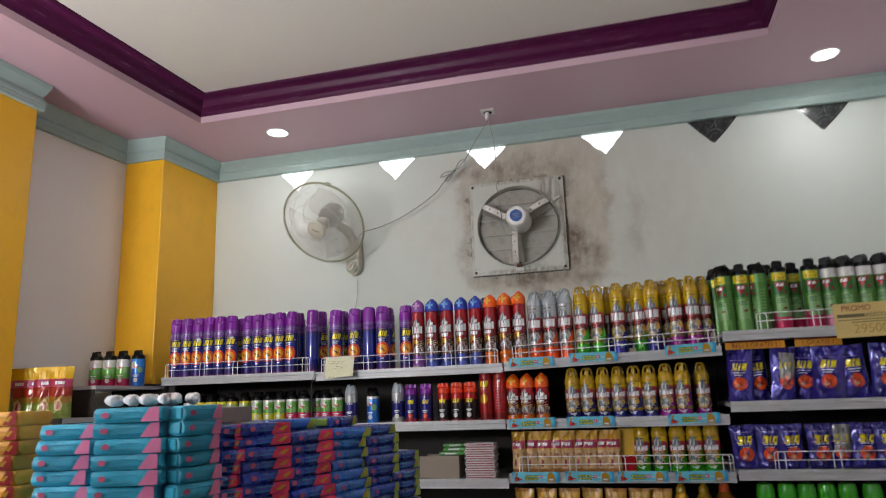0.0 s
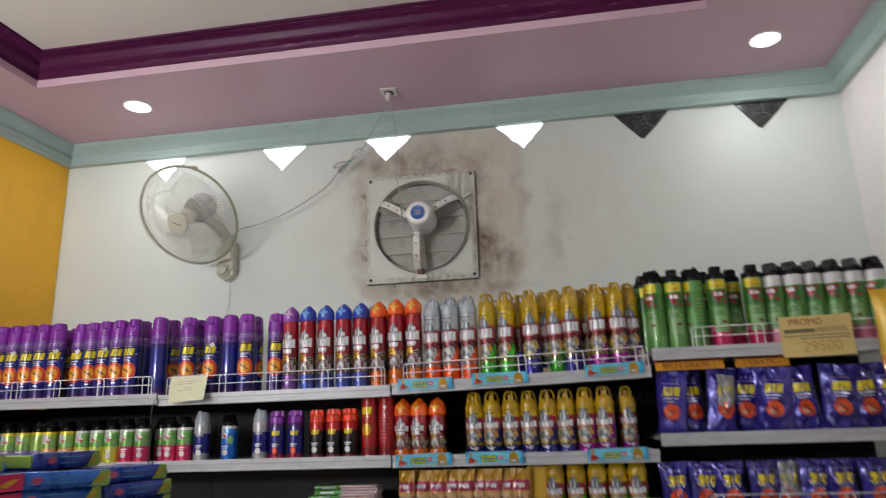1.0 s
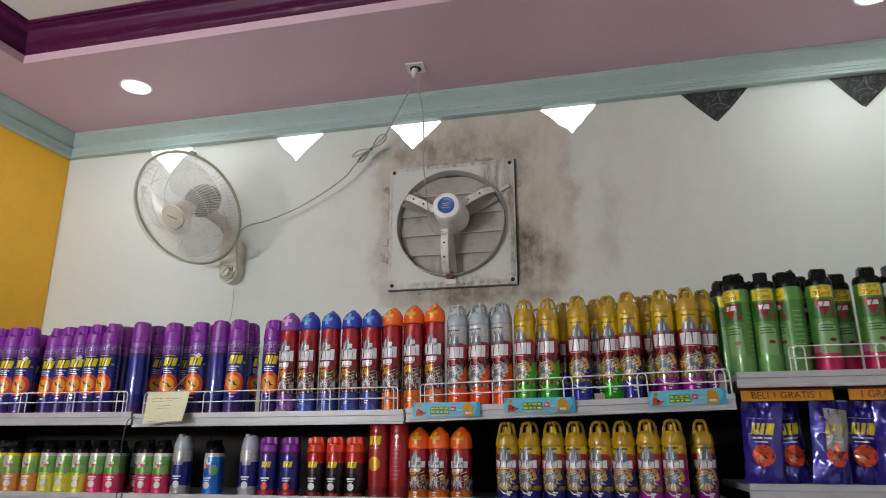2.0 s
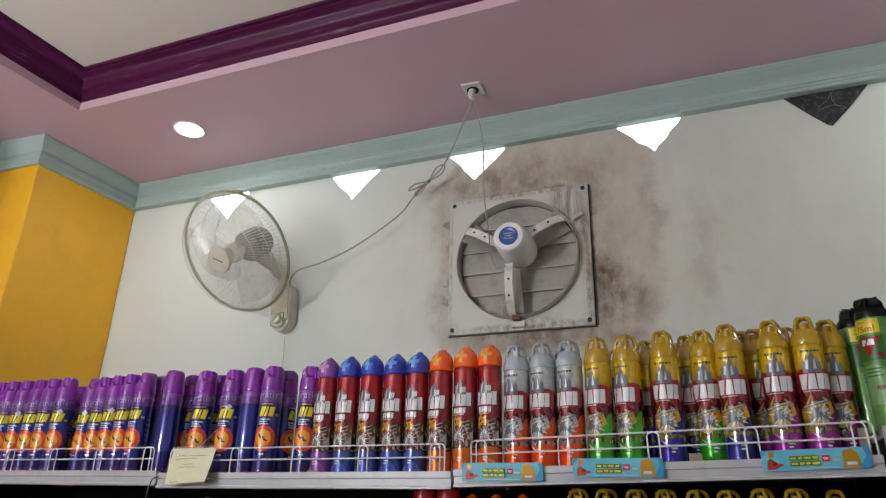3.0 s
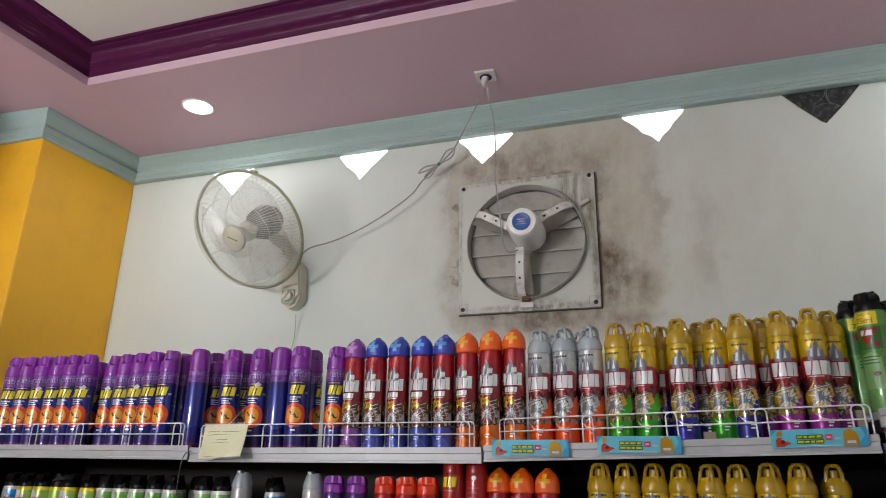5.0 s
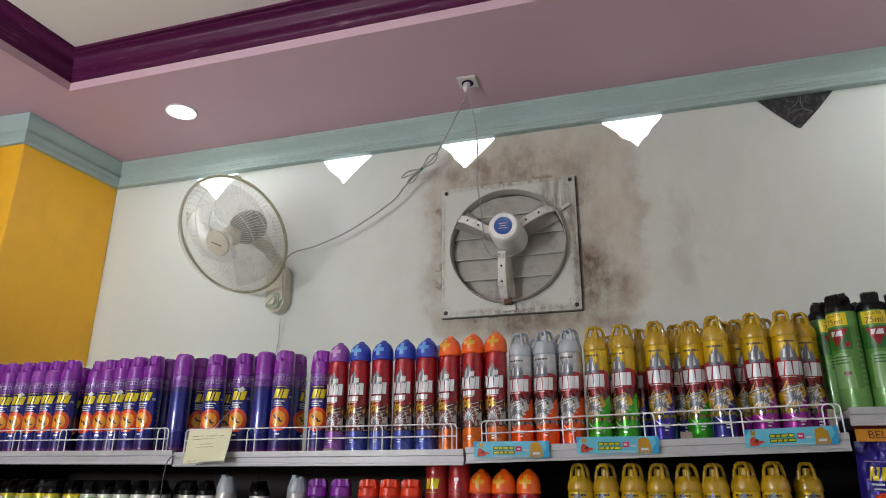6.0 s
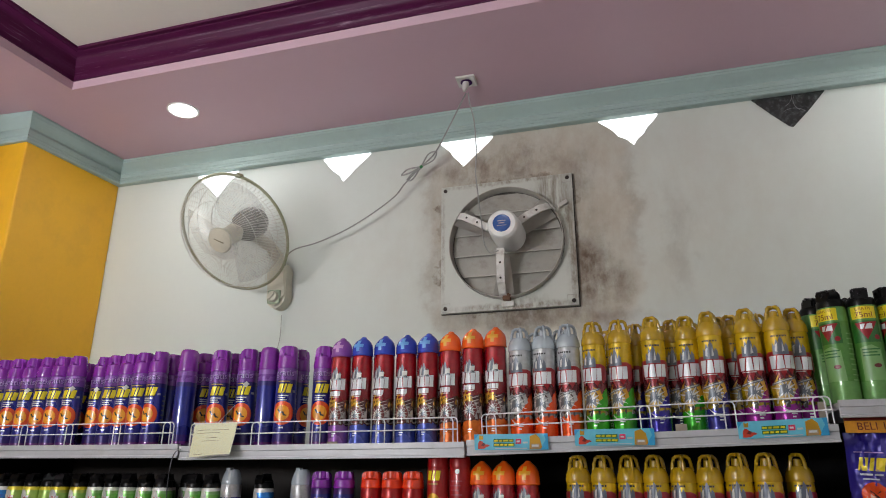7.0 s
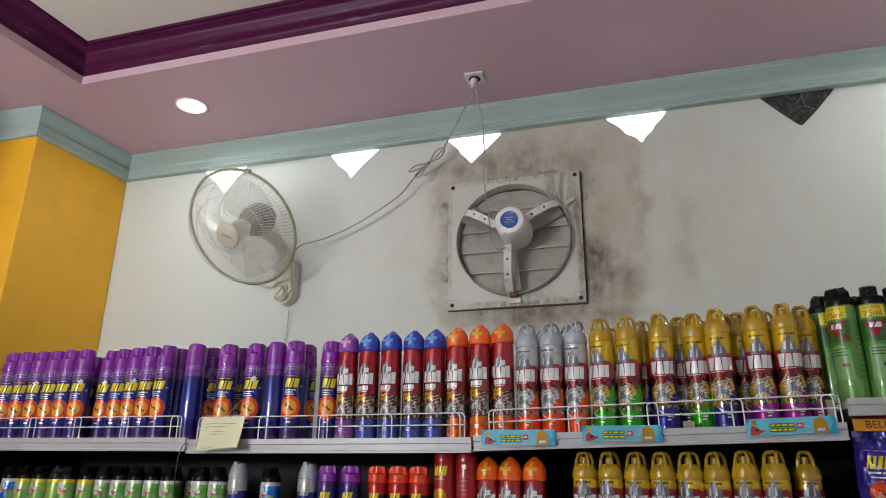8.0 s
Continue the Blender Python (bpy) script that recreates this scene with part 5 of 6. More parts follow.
def spout_bottle(capc, stops, h, r, label, key):
    c = thing("bottle", label, "bottle", group="bottles on the lower shelf")
    bm = bmesh.new()
    lathe(bm, [(r * 0.9, 0), (r, 0.005), (r, h * 0.58), (r * 0.9, h * 0.68), (r * 0.55, h * 0.80), (r * 0.42, h * 0.84)], 24)
    body = part("bottle_body", bm, banded("bottle_print_" + key, stops, rough=0.3, metal=0.0), c, smooth=True)
    bm = bmesh.new()
    lathe(bm, [(r * 0.46, h * 0.835), (r * 0.46, h * 0.92), (r * 0.30, h * 0.96), (r * 0.2, h)], 16)
    part("cap", bm, CAPS[capc], c, smooth=True)
    label_art(body, r, "label_panel", [bar(-0.024, 0.024, -0.02, 0.02)], P_YEL if key == "green" else P_MAG, h * 0.45)
    label_art(body, r, "brand_mark", wordmark([0.009, 0.008, 0.008], 0.012, 0.002, 0.002), P_WHI if key != "green" else P_RED, h * 0.46, lift=0.0011)
    return c


place(spout_bottle("gold", [(0, C["gold"]), (0.25, C["yellow"])], 0.225, 0.040, "yellow plastic bottle with pointed cap and magenta label", "yellow"), [(0.045, 3.07, Z4C, -4), (0.128, 3.07, Z4C, 5)])
jar = spout_bottle("orange", [(0, (0.45, 0.2, 0.02)), (0.25, (0.6, 0.3, 0.03))], 0.225, 0.044, "amber plastic jar with magenta label", "amber")
place(jar, [(0.206, 3.12, Z4C, 0)])
gb = small_can(0.205, "green", [(0, (0.04, 0.36, 0.60)), (0.22, (0.05, 0.36, 0.40)), (0.34, (0.05, 0.36, 0.12)), (0.55, (0.70, 0.62, 0.08)), (0.68, (0.06, 0.40, 0.12))], "green insect spray can with green cap, yellow label and blue base", capname="dome", r=0.032, key="greenblue")
place(gb, [(x, 3.07, 0.9915, rng.uniform(-10, 6)) for x in (0.345, 0.418, 0.485, 0.552, 0.62, 0.70, 0.79, 0.87)])

# bay d pouches
V1, V2, V3 = violet_pouch(0.098, 0.198, 3), violet_pouch(0.098, 0.198, 8, True), violet_pouch(0.092, 0.160, 12)
place(V1, [(0.300, 3.06, 1.4935, -16, 3), (0.374, 3.092, 1.4935, 14, -5), (0.53, 3.088, 1.4935, -12, 4), (0.95, 3.07, 1.4935, 3)])
place(violet_pouch(0.112, 0.196, 17), [(0.602, 3.045, 1.4935, -14, 4), (0.698, 3.060, 1.4935, 10, -4), (0.796, 3.05, 1.4935, -8, 5), (0.885, 3.060, 1.4935, 6, -5)])
place(V2, [(0.446, 3.045, 1.4935, 16, 5)])
place(V3, [(x, 3.062 + rng.uniform(-0.008, 0.008), 1.2475, rng.uniform(-18, 18), rng.uniform(-5, 5)) for x in (0.292, 0.372, 0.455, 0.548, 0.69, 0.772, 0.868)])
place(violet_pouch(0.092, 0.160, 21, True), [(0.62, 3.085, 1.2475, 4), (0.955, 3.07, 1.2475, 4)])
for x, w in ((0.365, 0.21), (0.585, 0.16)):
    hc = thing("header_card", "amber card strip with dark red lettering across the pouches", "card", pose(x, 3.022, 1.690, -8, 0, 0), "header cards")
    bm = bmesh.new()
    box(bm, -w / 2, w / 2, -0.001, 0.001, 0, 0.026)
    part("card", bm, P_STRIP, hc)
    bm = bmesh.new()
    box(bm, -w / 2, w / 2, -0.001, 0.001, 0.0262, 0.040)
    part("upper_band", bm, P_BRICK, hc, "dark brown upper band")
    tb = text_mesh("BELI 1 GRATIS 1" if w > 0.2 else "1 GRATIS 1", 0.0235)
    for v in tb.verts:
        v.co = Vector((v.co.x, -0.0018, v.co.y + 0.013))
    part("lettering", tb, P_BRICK, hc)

# hanging strip of snack pouches at the end of bay d
for i, (z, c) in enumerate(((1.70, M_BAGY), (1.535, M_BAGO), (1.375, M_BAGY))):
    hp = thing("hanging_pouch", "yellow and orange film pouch hanging at the shelf end", "pouch", pose(0.965, 2.93, z, 0, 0, -8), "hanging pouches")
    bm, face = pillow(0.14, 0.20 if i == 0 else 0.17, 0.055, 30 + i, 0.007)
    part("pouch_body", bm, c, hp, smooth=True)
    part("label_panel", on_pouch(flat([bar(-0.035, 0.035, -0.03, 0.03)]), face, 0, 0.08), P_RED if i % 2 else plain("amber_panel_print", (0.7, 0.42, 0.05)), hp)
    part("print_bar", on_pouch(flat([bar(-0.025, 0.025, -0.006, 0.006)]), face, 0, 0.085, 0.002), P_WHI, hp)
hs = thing("hanging_strip", "clear plastic strip hung on the shelf edge", "strip", pose(0.965, 2.955, 1.36))
bm = bmesh.new()
box(bm, -0.012, 0.012, -0.001, 0.001, 0, 0.56)
part("strip", bm, P_SIL, hs)
bm = bmesh.new()
tube(bm, [(0, 0, 0.552), (0, 0.015, 0.560), (0, 0.050, 0.550), (0, 0.058, 0.520), (0, 0.058, 0.458)], 0.0015)
part("hook", bm, M_WIRE, hs)

# ---- cards and strips on the price channels ----
M_CARD = mat("pale_yellow_card", (0.76, 0.76, 0.46), 0.45, var=0.06, scale=15, coat=0.3, bump=0.02)
M_SLEEVE = mat("clear_plastic_sleeve", (0.9, 0.9, 0.88), 0.08, var=0.02, bump=0.0, alpha=0.22, coat=1.0)
M_PROMO = mat("buff_yellow_card", (0.68, 0.52, 0.20), 0.6, var=0.06, scale=15, bump=0.02)


def hung_card(name, label, m, w, h, material, marks):
    c = thing(name, label, "price card", m)
    bm = bmesh.new()
    box(bm, -w / 2, w / 2, -0.0008, 0.0008, -h, 0)
    bmesh.ops.subdivide_edges(bm, edges=[e for e in bm.edges if e.calc_length() > 0.03], cuts=5, use_grid_fill=True)
    for v in bm.verts:
        v.co.y += 0.004 * math.sin(v.co.x * 30 + v.co.z * 25)
    part("card", bm, material, c)
    if material is M_CARD:      # crinkled clear sleeve folded over the card
        b4 = bmesh.new()
        n4 = 12
        vs = [[b4.verts.new((-w / 2 - 0.004 + (w + 0.008) * i / n4, -0.004 + 0.004 * math.sin((-w / 2 + w * i / n4) * 30 - h * j / n4 * 25) + 0.0060 * noise.noise(Vector((i * 0.9, j * 0.8, 3.0))), 0.006 - (h + 0.012) * j / n4)) for i in range(n4 + 1)] for j in range(n4 + 1)]
        for j in range(n4):
            for i in range(n4):
                b4.faces.new((vs[j][i], vs[j][i + 1], vs[j + 1][i + 1], vs[j + 1][i]))
        part("sleeve", b4, M_SLEEVE, c, "crinkled clear plastic sleeve")
    for nm, b2, mm in marks:
        for v in b2.verts:
            v.co = Vector((v.co.x, 0.004 * math.sin(v.co.x * 30 + v.co.y * 25) - 0.0018, v.co.y))
        part(nm, b2, mm, c)
    return c


def moved(bm, u, v):
    bmesh.ops.translate(bm, vec=(u, v, 0), verts=bm.verts[:])
    return bm


P_INK = plain("faded_brown_ink", (0.24, 0.21, 0.12), 0.6, coat=0.0)
tag = hung_card("price_card", "pale yellow plastic-sleeved price card tied to the rail", pose(-1.335, 2.988, 1.737, -17, -3, 0), 0.132, 0.092, M_CARD,
                [*[("ink_line", sliced(flat([b]), 0.01), P_INK) for b in (bar(-0.050, -0.012, -0.020, -0.0185), bar(-0.006, 0.045, -0.021, -0.0195), bar(-0.050, 0.020, -0.029, -0.0275), bar(-0.018, 0.016, -0.044, -0.0425), bar(-0.030, 0.024, -0.052, -0.0508), bar(-0.05, -0.02, -0.088, -0.0865))]])
bm = bmesh.new()
tube(bm, [(-0.04, 0.0, -0.004), (-0.03, 0.012, 0.004), (-0.02, 0.020, -0.002), (0.03, 0.03, 0.07)], 0.0007, 5)
part("string", bm, M_WIRE, tag)
promo = hung_card("promo_card", "buff yellow offer card with red heading and handwritten price", pose(0.748, 2.990, 1.838, 3, -1, 0), 0.212, 0.125, M_PROMO,
                  [("heading", sliced(moved(text_mesh("PROMO", 0.028), -0.030, -0.020), 0.01), P_RED),
                   ("lettering", sliced(moved(text_mesh("AEROSOL", 0.022), 0.045, -0.046), 0.01), P_INK),
                   *[("ink_line", sliced(flat([b]), 0.01), P_INK) for b in (bar(-0.095, -0.005, -0.052, -0.040), bar(-0.095, 0.095, -0.063, -0.060), bar(-0.05, 0.095, -0.072, -0.069))],
                   ("price", sliced(moved(text_mesh("29500", 0.046), 0.01, -0.096), 0.01), plain("faded_orange_ink", (0.58, 0.40, 0.14), 0.6, coat=0.0))])

M_STRIPC = mat("cyan_printed_paper", (0.12, 0.50, 0.66), 0.4, var=0.15, scale=30, coat=0.3, bump=0.0)


def promo_strip(m, w=0.185):
    c = thing("shelf_strip", "cyan printed paper strip on the shelf price channel", "shelf strip", m, "cyan shelf strips")
    bm = bmesh.new()
    box(bm, -w / 2, w / 2, -0.0008, 0.0008, -0.019, 0.019)
    part("paper", bm, M_STRIPC, c)
    art = [("red_blob", [(-0.084, -0.016), (-0.068, -0.016), (-0.062, -0.012), (-0.052, -0.009), (-0.060, -0.005), (-0.068, -0.006), (-0.072, 0.002), (-0.078, 0.004), (-0.083, -0.002)], P_VERM),
           ("orange_shape", [(-0.080, 0.006), (-0.070, 0.006), (-0.069, 0.017), (-0.074, 0.014), (-0.079, 0.018)], P_GOLD),
           ("dark_spot", [(-0.076, -0.008), (-0.068, -0.010), (-0.064, -0.004), (-0.070, -0.001)], P_BRICK),
           ("red_square", bar(0.012, 0.026, -0.005, 0.007, 0.001), P_CRIM), ("white_bar", bar(0.015, 0.023, -0.001, 0.003), P_WHI), ("white_bar", bar(0.030, 0.042, -0.004, 0.0), P_SOFT),
           ("product_shape", [(0.046, -0.018), (0.078, -0.018), (0.073, 0.008), (0.063, 0.018), (0.048, 0.013)], P_GOLD),
           ("product_label", bar(0.050, 0.072, -0.017, -0.005), plain("tan_print", (0.5, 0.36, 0.2))), ("product_mark", bar(0.053, 0.069, -0.012, -0.007), P_WHI),
           ("blue_swirl", [(0.074, -0.019), (0.0925, -0.019), (0.0925, 0.019), (0.082, 0.019), (0.087, 0.004), (0.080, -0.006)], P_CYAN), ("blue_corner", [(-0.0925, 0.004), (-0.080, 0.019), (-0.0925, 0.019)], P_CYAN),
           ("white_line", bar(-0.04, 0.04, -0.0165, -0.0145), P_SOFT)]
    for row_v, run in ((0.0005, (0.010, 0.007, 0.012, 0.009)), (-0.0095, (0.012, 0.008, 0.007, 0.013))):
        u = -0.042
        for q in run:
            art.append(("print_shadow", bar(u - 0.0016, u + q + 0.0016, row_v - 0.0012, row_v + 0.0066, 0.001), P_FIELD))
            art.append(("print_bar", bar(u, u + q, row_v + 0.0006, row_v + 0.0048, 0.001), P_YEL))
            u += q + 0.003
    for n, (nm, poly, mm) in enumerate(art):
        b2 = flat([poly])
        for v in b2.verts:
            v.co = Vector((v.co.x * w / 0.185, -0.0012 - 0.00012 * n, v.co.y))
        part(nm, b2, mm, c)
    return c


strip = promo_strip(pose(-0.490, FRONT - 0.006, 1.678, 5, 0, 0))
for x, z, a in ((-0.240, 1.686, 0), (0.128, 1.700, -2), (-0.50, 1.436, -1), (-0.27, 1.437, 0), (0.115, 1.438, -1), (-0.50, 1.228, 0), (-0.29, 1.229, 1), (-0.09, 1.229, 0), (0.12, 1.229, -1)):
    copy_thing(strip, pose(x, FRONT - 0.006, z, 5, a, 0))
# small offcuts of carton standing behind the rail
for x, w, h in ((-0.085, 0.026, 0.020), (0.222, 0.018, 0.055), (-0.99, 0.03, 0.010)):
    bm = bmesh.new()
    box(bm, -w / 2, w / 2, -0.002, 0.002, 0, h, bevel=0.0006)
    o = part("card_offcut", bm, M_KRAFT)
    o.matrix_basis = pose(x, FRONT + 0.026, top_of(x), 0, 0, 5)
    tagged(o, "small torn brown cardboard scrap behind the rail", "card scrap", "cardboard scraps")

# ---- dark film over two of the wall openings ----
M_DARK = mat("dark_patterned_vent_film", (0.030, 0.034, 0.032), 0.18, var=0.8, scale=28, fine=90, bump=0.1, coat=0.5, dirt=(0.20, 0.24, 0.24), dirt_amount=0.5)
P_FILM = plain("grey_film_lines", (0.26, 0.28, 0.28), 0.4)
for x, a, b in KITES[4:]:
    film = thing("dark_film", "dark patterned film covering a kite-shaped wall opening", "film", pose(x, Y1, TIP), "covered wall openings")
    edge = [(0.003, -0.010), (b * 0.5 + 0.008, 0.049), (b + 0.007, SHO - TIP + 0.002), (b * 0.60 + 0.006, 0.16), (-a * 0.60 - 0.006, 0.16), (-a - 0.008, SHO - TIP + 0.003), (-a * 0.5 - 0.006, 0.048), (-0.010, -0.004)]
    bm = bmesh.new()
    prism(bm, edge, "y", -0.003, -0.0012)
    part("film", bm, M_DARK, film)
    for cu, cv, rad, a0, a1 in ((-0.035, 0.115, 0.05, 300, 390), (0.060, 0.085, 0.045, 130, 230), (0.01, 0.01, 0.05, 40, 120)):
        pts = [(cu + rad * math.cos(radians(a0 + (a1 - a0) * i / 9)), -0.0034, cv + rad * math.sin(radians(a0 + (a1 - a0) * i / 9))) for i in range(10)]
        bm = bmesh.new()
        tube(bm, pts, 0.0009, 4)
        part("line", bm, P_FILM, film)

# ---- downlights, four of them added out of view ----
M_RING = mat("white_downlight_ring", (0.8, 0.78, 0.76), 0.4, var=0.03)
dl = None
for x, y in DOWNLIGHTS_AND_FILL:
    m = pose(x, y, SOFFIT)
    if dl is None:
        dl = thing("downlight", "round recessed white LED downlight, lit", "ceiling light", m, "ceiling downlights")
        bm = bmesh.new()
        lathe(bm, [(0.052, -0.0005), (0.060, -0.0005), (0.060, -0.004), (0.056, -0.006), (0.052, -0.004)], 32, cap=False)
        part("bezel", bm, M_RING, dl, smooth=True)
        bm = bmesh.new()
        lathe(bm, [(0.0518, -0.001), (0.0518, -0.0035)], 32)
        part("diffuser", bm, M_LED, dl, "glowing white diffuser")
    else:
        copy_thing(dl, m)

# ---- exhaust fan ----
M_PANEL = mat("soiled_white_fan_panel", (0.53, 0.555, 0.50), 0.35, var=0.08, scale=3, bump=0.03, dirt=(0.30, 0.25, 0.19), dirt_amount=0.12)
stains(M_PANEL, 0.03, [((0.17, 0.13, 0.09), 75, 0.10, 0.0, [(0.175, 0.185, 0.060, 0.070, 0.6, 0.85, False), (0.232, 0.03, 0.018, 0.19, 0.8, 0.85, False)]),
                       ((0.15, 0.10, 0.06), 60, 0.5, 0.1, [(0.04, -0.234, 0.20, 0.012, 0.8, 0.9, False), (0.236, -0.10, 0.010, 0.15, 0.8, 0.8, False), (0.0, 0.237, 0.22, 0.008, 0.8, 0.7, False), (0.06, -0.222, 0.07, 0.02, 0.8, 0.5, False), (0.215, 0.10, 0.02, 0.05, 0.7, 0.9, False), (-0.236, 0.0, 0.006, 0.2, 0.8, 0.5, False)])])
M_RIMG = mat("greasy_grey_steel_ring", (0.52, 0.50, 0.455), 0.35, 0.2, var=0.25, scale=14, bump=0.05)
M_LOUV = mat("grimy_grey_louvre", (0.37, 0.36, 0.32), 0.45, var=0.2, scale=9, bump=0.05, dirt=(0.14, 0.11, 0.08), dirt_amount=0.45)
# paler louvre colour, painting the light that the lower edges catch
M_EDGE = mat("lit_louvre_edge", (0.52, 0.50, 0.45), 0.45, var=0.2, scale=20)
M_SHADE_GRIME = mat("recess_shade_and_edge_grime", (0.05, 0.045, 0.04), 0.7, var=0.3)
M_ARM = mat("soiled_white_arm", (0.70, 0.69, 0.65), 0.35, var=0.1, scale=14, dirt=(0.22, 0.15, 0.09), dirt_amount=0.45)
M_MOTORW = mat("white_motor_enamel", (0.74, 0.74, 0.72), 0.3, var=0.06, scale=14, coat=0.3, dirt=(0.4, 0.34, 0.26), dirt_amount=0.2)
M_BLUE = mat("blue_badge", (0.010, 0.07, 0.30), 0.25, var=0.15, scale=60, coat=0.5, bump=0.0)
M_SCREW = mat("rusty_screw", (0.045, 0.035, 0.03), 0.5, 0.6)
ECX, ECZ, EH = -0.596, 2.390, 0.243
RH = 0.207
fan = thing("exhaust_fan", "soiled square white exhaust fan with grey louvres on the wall", "exhaust fan", pose(ECX, Y1, ECZ))
bm = bmesh.new()
N = 48
outer = []
for i in range(N):
    a = 2 * math.pi * i / N
    c, s = math.cos(a), math.sin(a)
    k = EH / max(abs(c), abs(s))
    outer.append((k * c, k * s))
o1 = [bm.verts.new((u, -0.020, v)) for u, v in outer]
i1 = [bm.verts.new((RH * math.cos(2 * math.pi * i / N), -0.020, RH * math.sin(2 * math.pi * i / N))) for i in range(N)]
o0 = [bm.verts.new((u, -0.001, v)) for u, v in outer]
i0 = [bm.verts.new((v.co.x, -0.001, v.co.z)) for v in i1]
for i in range(N):
    j = (i + 1) % N
    bm.faces.new((o1[i], o1[j], i1[j], i1[i]))
    bm.faces.new((o1[i], o0[i], o0[j], o1[j]))
    bm.faces.new((i1[i], i1[j], i0[j], i0[i]))
    bm.faces.new((o0[i], i0[i], i0[j], o0[j]))
panel = part("panel", bm, M_PANEL, fan)
bm = bmesh.new()
lathe(bm, [(RH - 0.002, 0.015), (RH - 0.001, 0.050), (RH - 0.002, 0.052), (RH - 0.004, 0.050), (RH - 0.005, 0.001), (RH - 0.002, 0.001)], 64, pose(0, 0, 0, 90), cap=False)
part("ring", bm, M_RIMG, fan, "greasy steel collar ring", smooth=True)
# flat near-black disc on the wall, its colour standing in for the duct's shade
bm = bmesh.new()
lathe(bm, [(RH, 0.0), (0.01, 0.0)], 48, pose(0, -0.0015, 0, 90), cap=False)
part("recess", bm, M_SHADE_GRIME, fan)
for i in range(5):
    # louvre slats cut to the round opening, each leaning out at its lower edge
    z1 = min(0.197, 0.206 - 0.078 * i)
    z0 = max(0.118 - 0.078 * i, -0.197)
    R = RH - 0.008
    edge = [(math.sqrt(max(0.0, R * R - z * z)), z) for z in [z0 + (z1 - z0) * k / 8 for k in range(9)]]
    bm = bmesh.new()
    poly = edge + [(-u, v) for u, v in edge[::-1] if u > 1e-4]
    vs = prism(bm, poly, "y", -0.003, -0.0045)
    for v in vs:
        v.co.y -= 0.013 * (z1 - v.co.z) / 0.088
    slat = part("louvre", bm, M_LOUV, fan)
    ue = math.sqrt(max(0.0, R * R - z0 * z0)) - 0.004
    if ue > 0.03:
        bm = bmesh.new()
        box(bm, -ue, ue, -0.0205, -0.0170, z0 - 0.0012, z0 + 0.0020, bevel=0.0008)
        part("lower_edge", bm, M_EDGE, slat, "pale lower edge of the slat, coloured as if lit")
bm = bmesh.new()
lathe(bm, [(0.055, 0.055), (0.057, 0.065), (0.057, 0.120), (0.055, 0.145), (0.0525, 0.186), (0.050, 0.195), (0.045, 0.2005), (0.032, 0.202)], 36, pose(0.022, 0, 0.008, 90))
motor = part("motor", bm, M_MOTORW, fan, "white cylindrical motor housing", smooth=True)
bm = bmesh.new()
lathe(bm, [(0.0305, 0.2023), (0.0305, 0.2038), (0.028, 0.2044), (0.027, 0.2038), (0.016, 0.2040)], 32, pose(0.022, 0, 0.008, 90))
part("badge", bm, M_BLUE, motor, "round blue badge", smooth=True)
b2 = flat([bar(-0.014, 0.014, 0.004, 0.007), bar(-0.010, 0.010, -0.004, -0.001), bar(-0.016, 0.016, -0.012, -0.010)])
for v in b2.verts:
    v.co = Vector((v.co.x + 0.022, -0.2052, v.co.y + 0.010))
part("badge_print", b2, P_SIL, motor)
for a in (147, 34, 267):
    bm = bmesh.new()
    c, s = math.cos(radians(a)), math.sin(radians(a))
    pts = [(0.050, 0.118), (0.110, 0.112), (0.165, 0.092), (0.196, 0.062), (0.212, 0.024)]
    wd = 0.013
    prev = None
    for rr, yy in pts:
        q = [bm.verts.new((rr * c + k * wd * -s, -yy + e, rr * s + k * wd * c)) for k, e in ((-1, 0), (1, 0), (1, 0.008), (-1, 0.008))]
        if prev:
            for i in range(4):
                j = (i + 1) % 4
                bm.faces.new((prev[i], prev[j], q[j], q[i]))
        else:
            bm.faces.new(q[::-1])
        prev = q
    bm.faces.new(prev)
    arm = part("arm", bm, M_ARM, fan, "bent white support arm")
    for rr, yy in ((0.10, 0.1135), (0.150, 0.0985)):
        bm = bmesh.new()
        lathe(bm, [(0.004, 0), (0.003, 0.002)], 8, Matrix.Translation((rr * c, -yy, rr * s)) @ pose(0, 0, 0, 90))
        part("screw", bm, M_SCREW, arm)
for a in (147, 34, 267):
    bm = bmesh.new()
    c, s = math.cos(radians(a)), math.sin(radians(a))
    g = []
    for i in range(7):
        rr = 0.05 + 0.145 * i / 6
        wid = 0.020 + 0.020 * i / 6
        g.append([(rr * c + k * wid * -s, -0.045 - 0.012 * k, rr * s + k * wid * c) for k in (-1, 0, 1)])
    vv = [[bm.verts.new(p) for p in r_] for r_ in g]
    for r0_, r1_ in zip(vv, vv[1:]):
        for k in range(2):
            bm.faces.new((r0_[k], r0_[k + 1], r1_[k + 1], r1_[k]))
    bmesh.ops.solidify(bm, geom=bm.faces[:], thickness=0.0015)
    part("blade", bm, M_RIMG, fan, "grimy grey fan blade", smooth=True)
for sx in (-1, 1):
    for sz in (-1, 1):
        bm = bmesh.new()
        lathe(bm, [(0.0075, 0.020), (0.0075, 0.0215), (0.0045, 0.0230), (0.003, 0.0232)], 12, pose(sx * (EH - 0.016), 0, sz * (EH - 0.016), 90))
        part("screw", bm, M_SCREW, fan, "rusty corner screw")
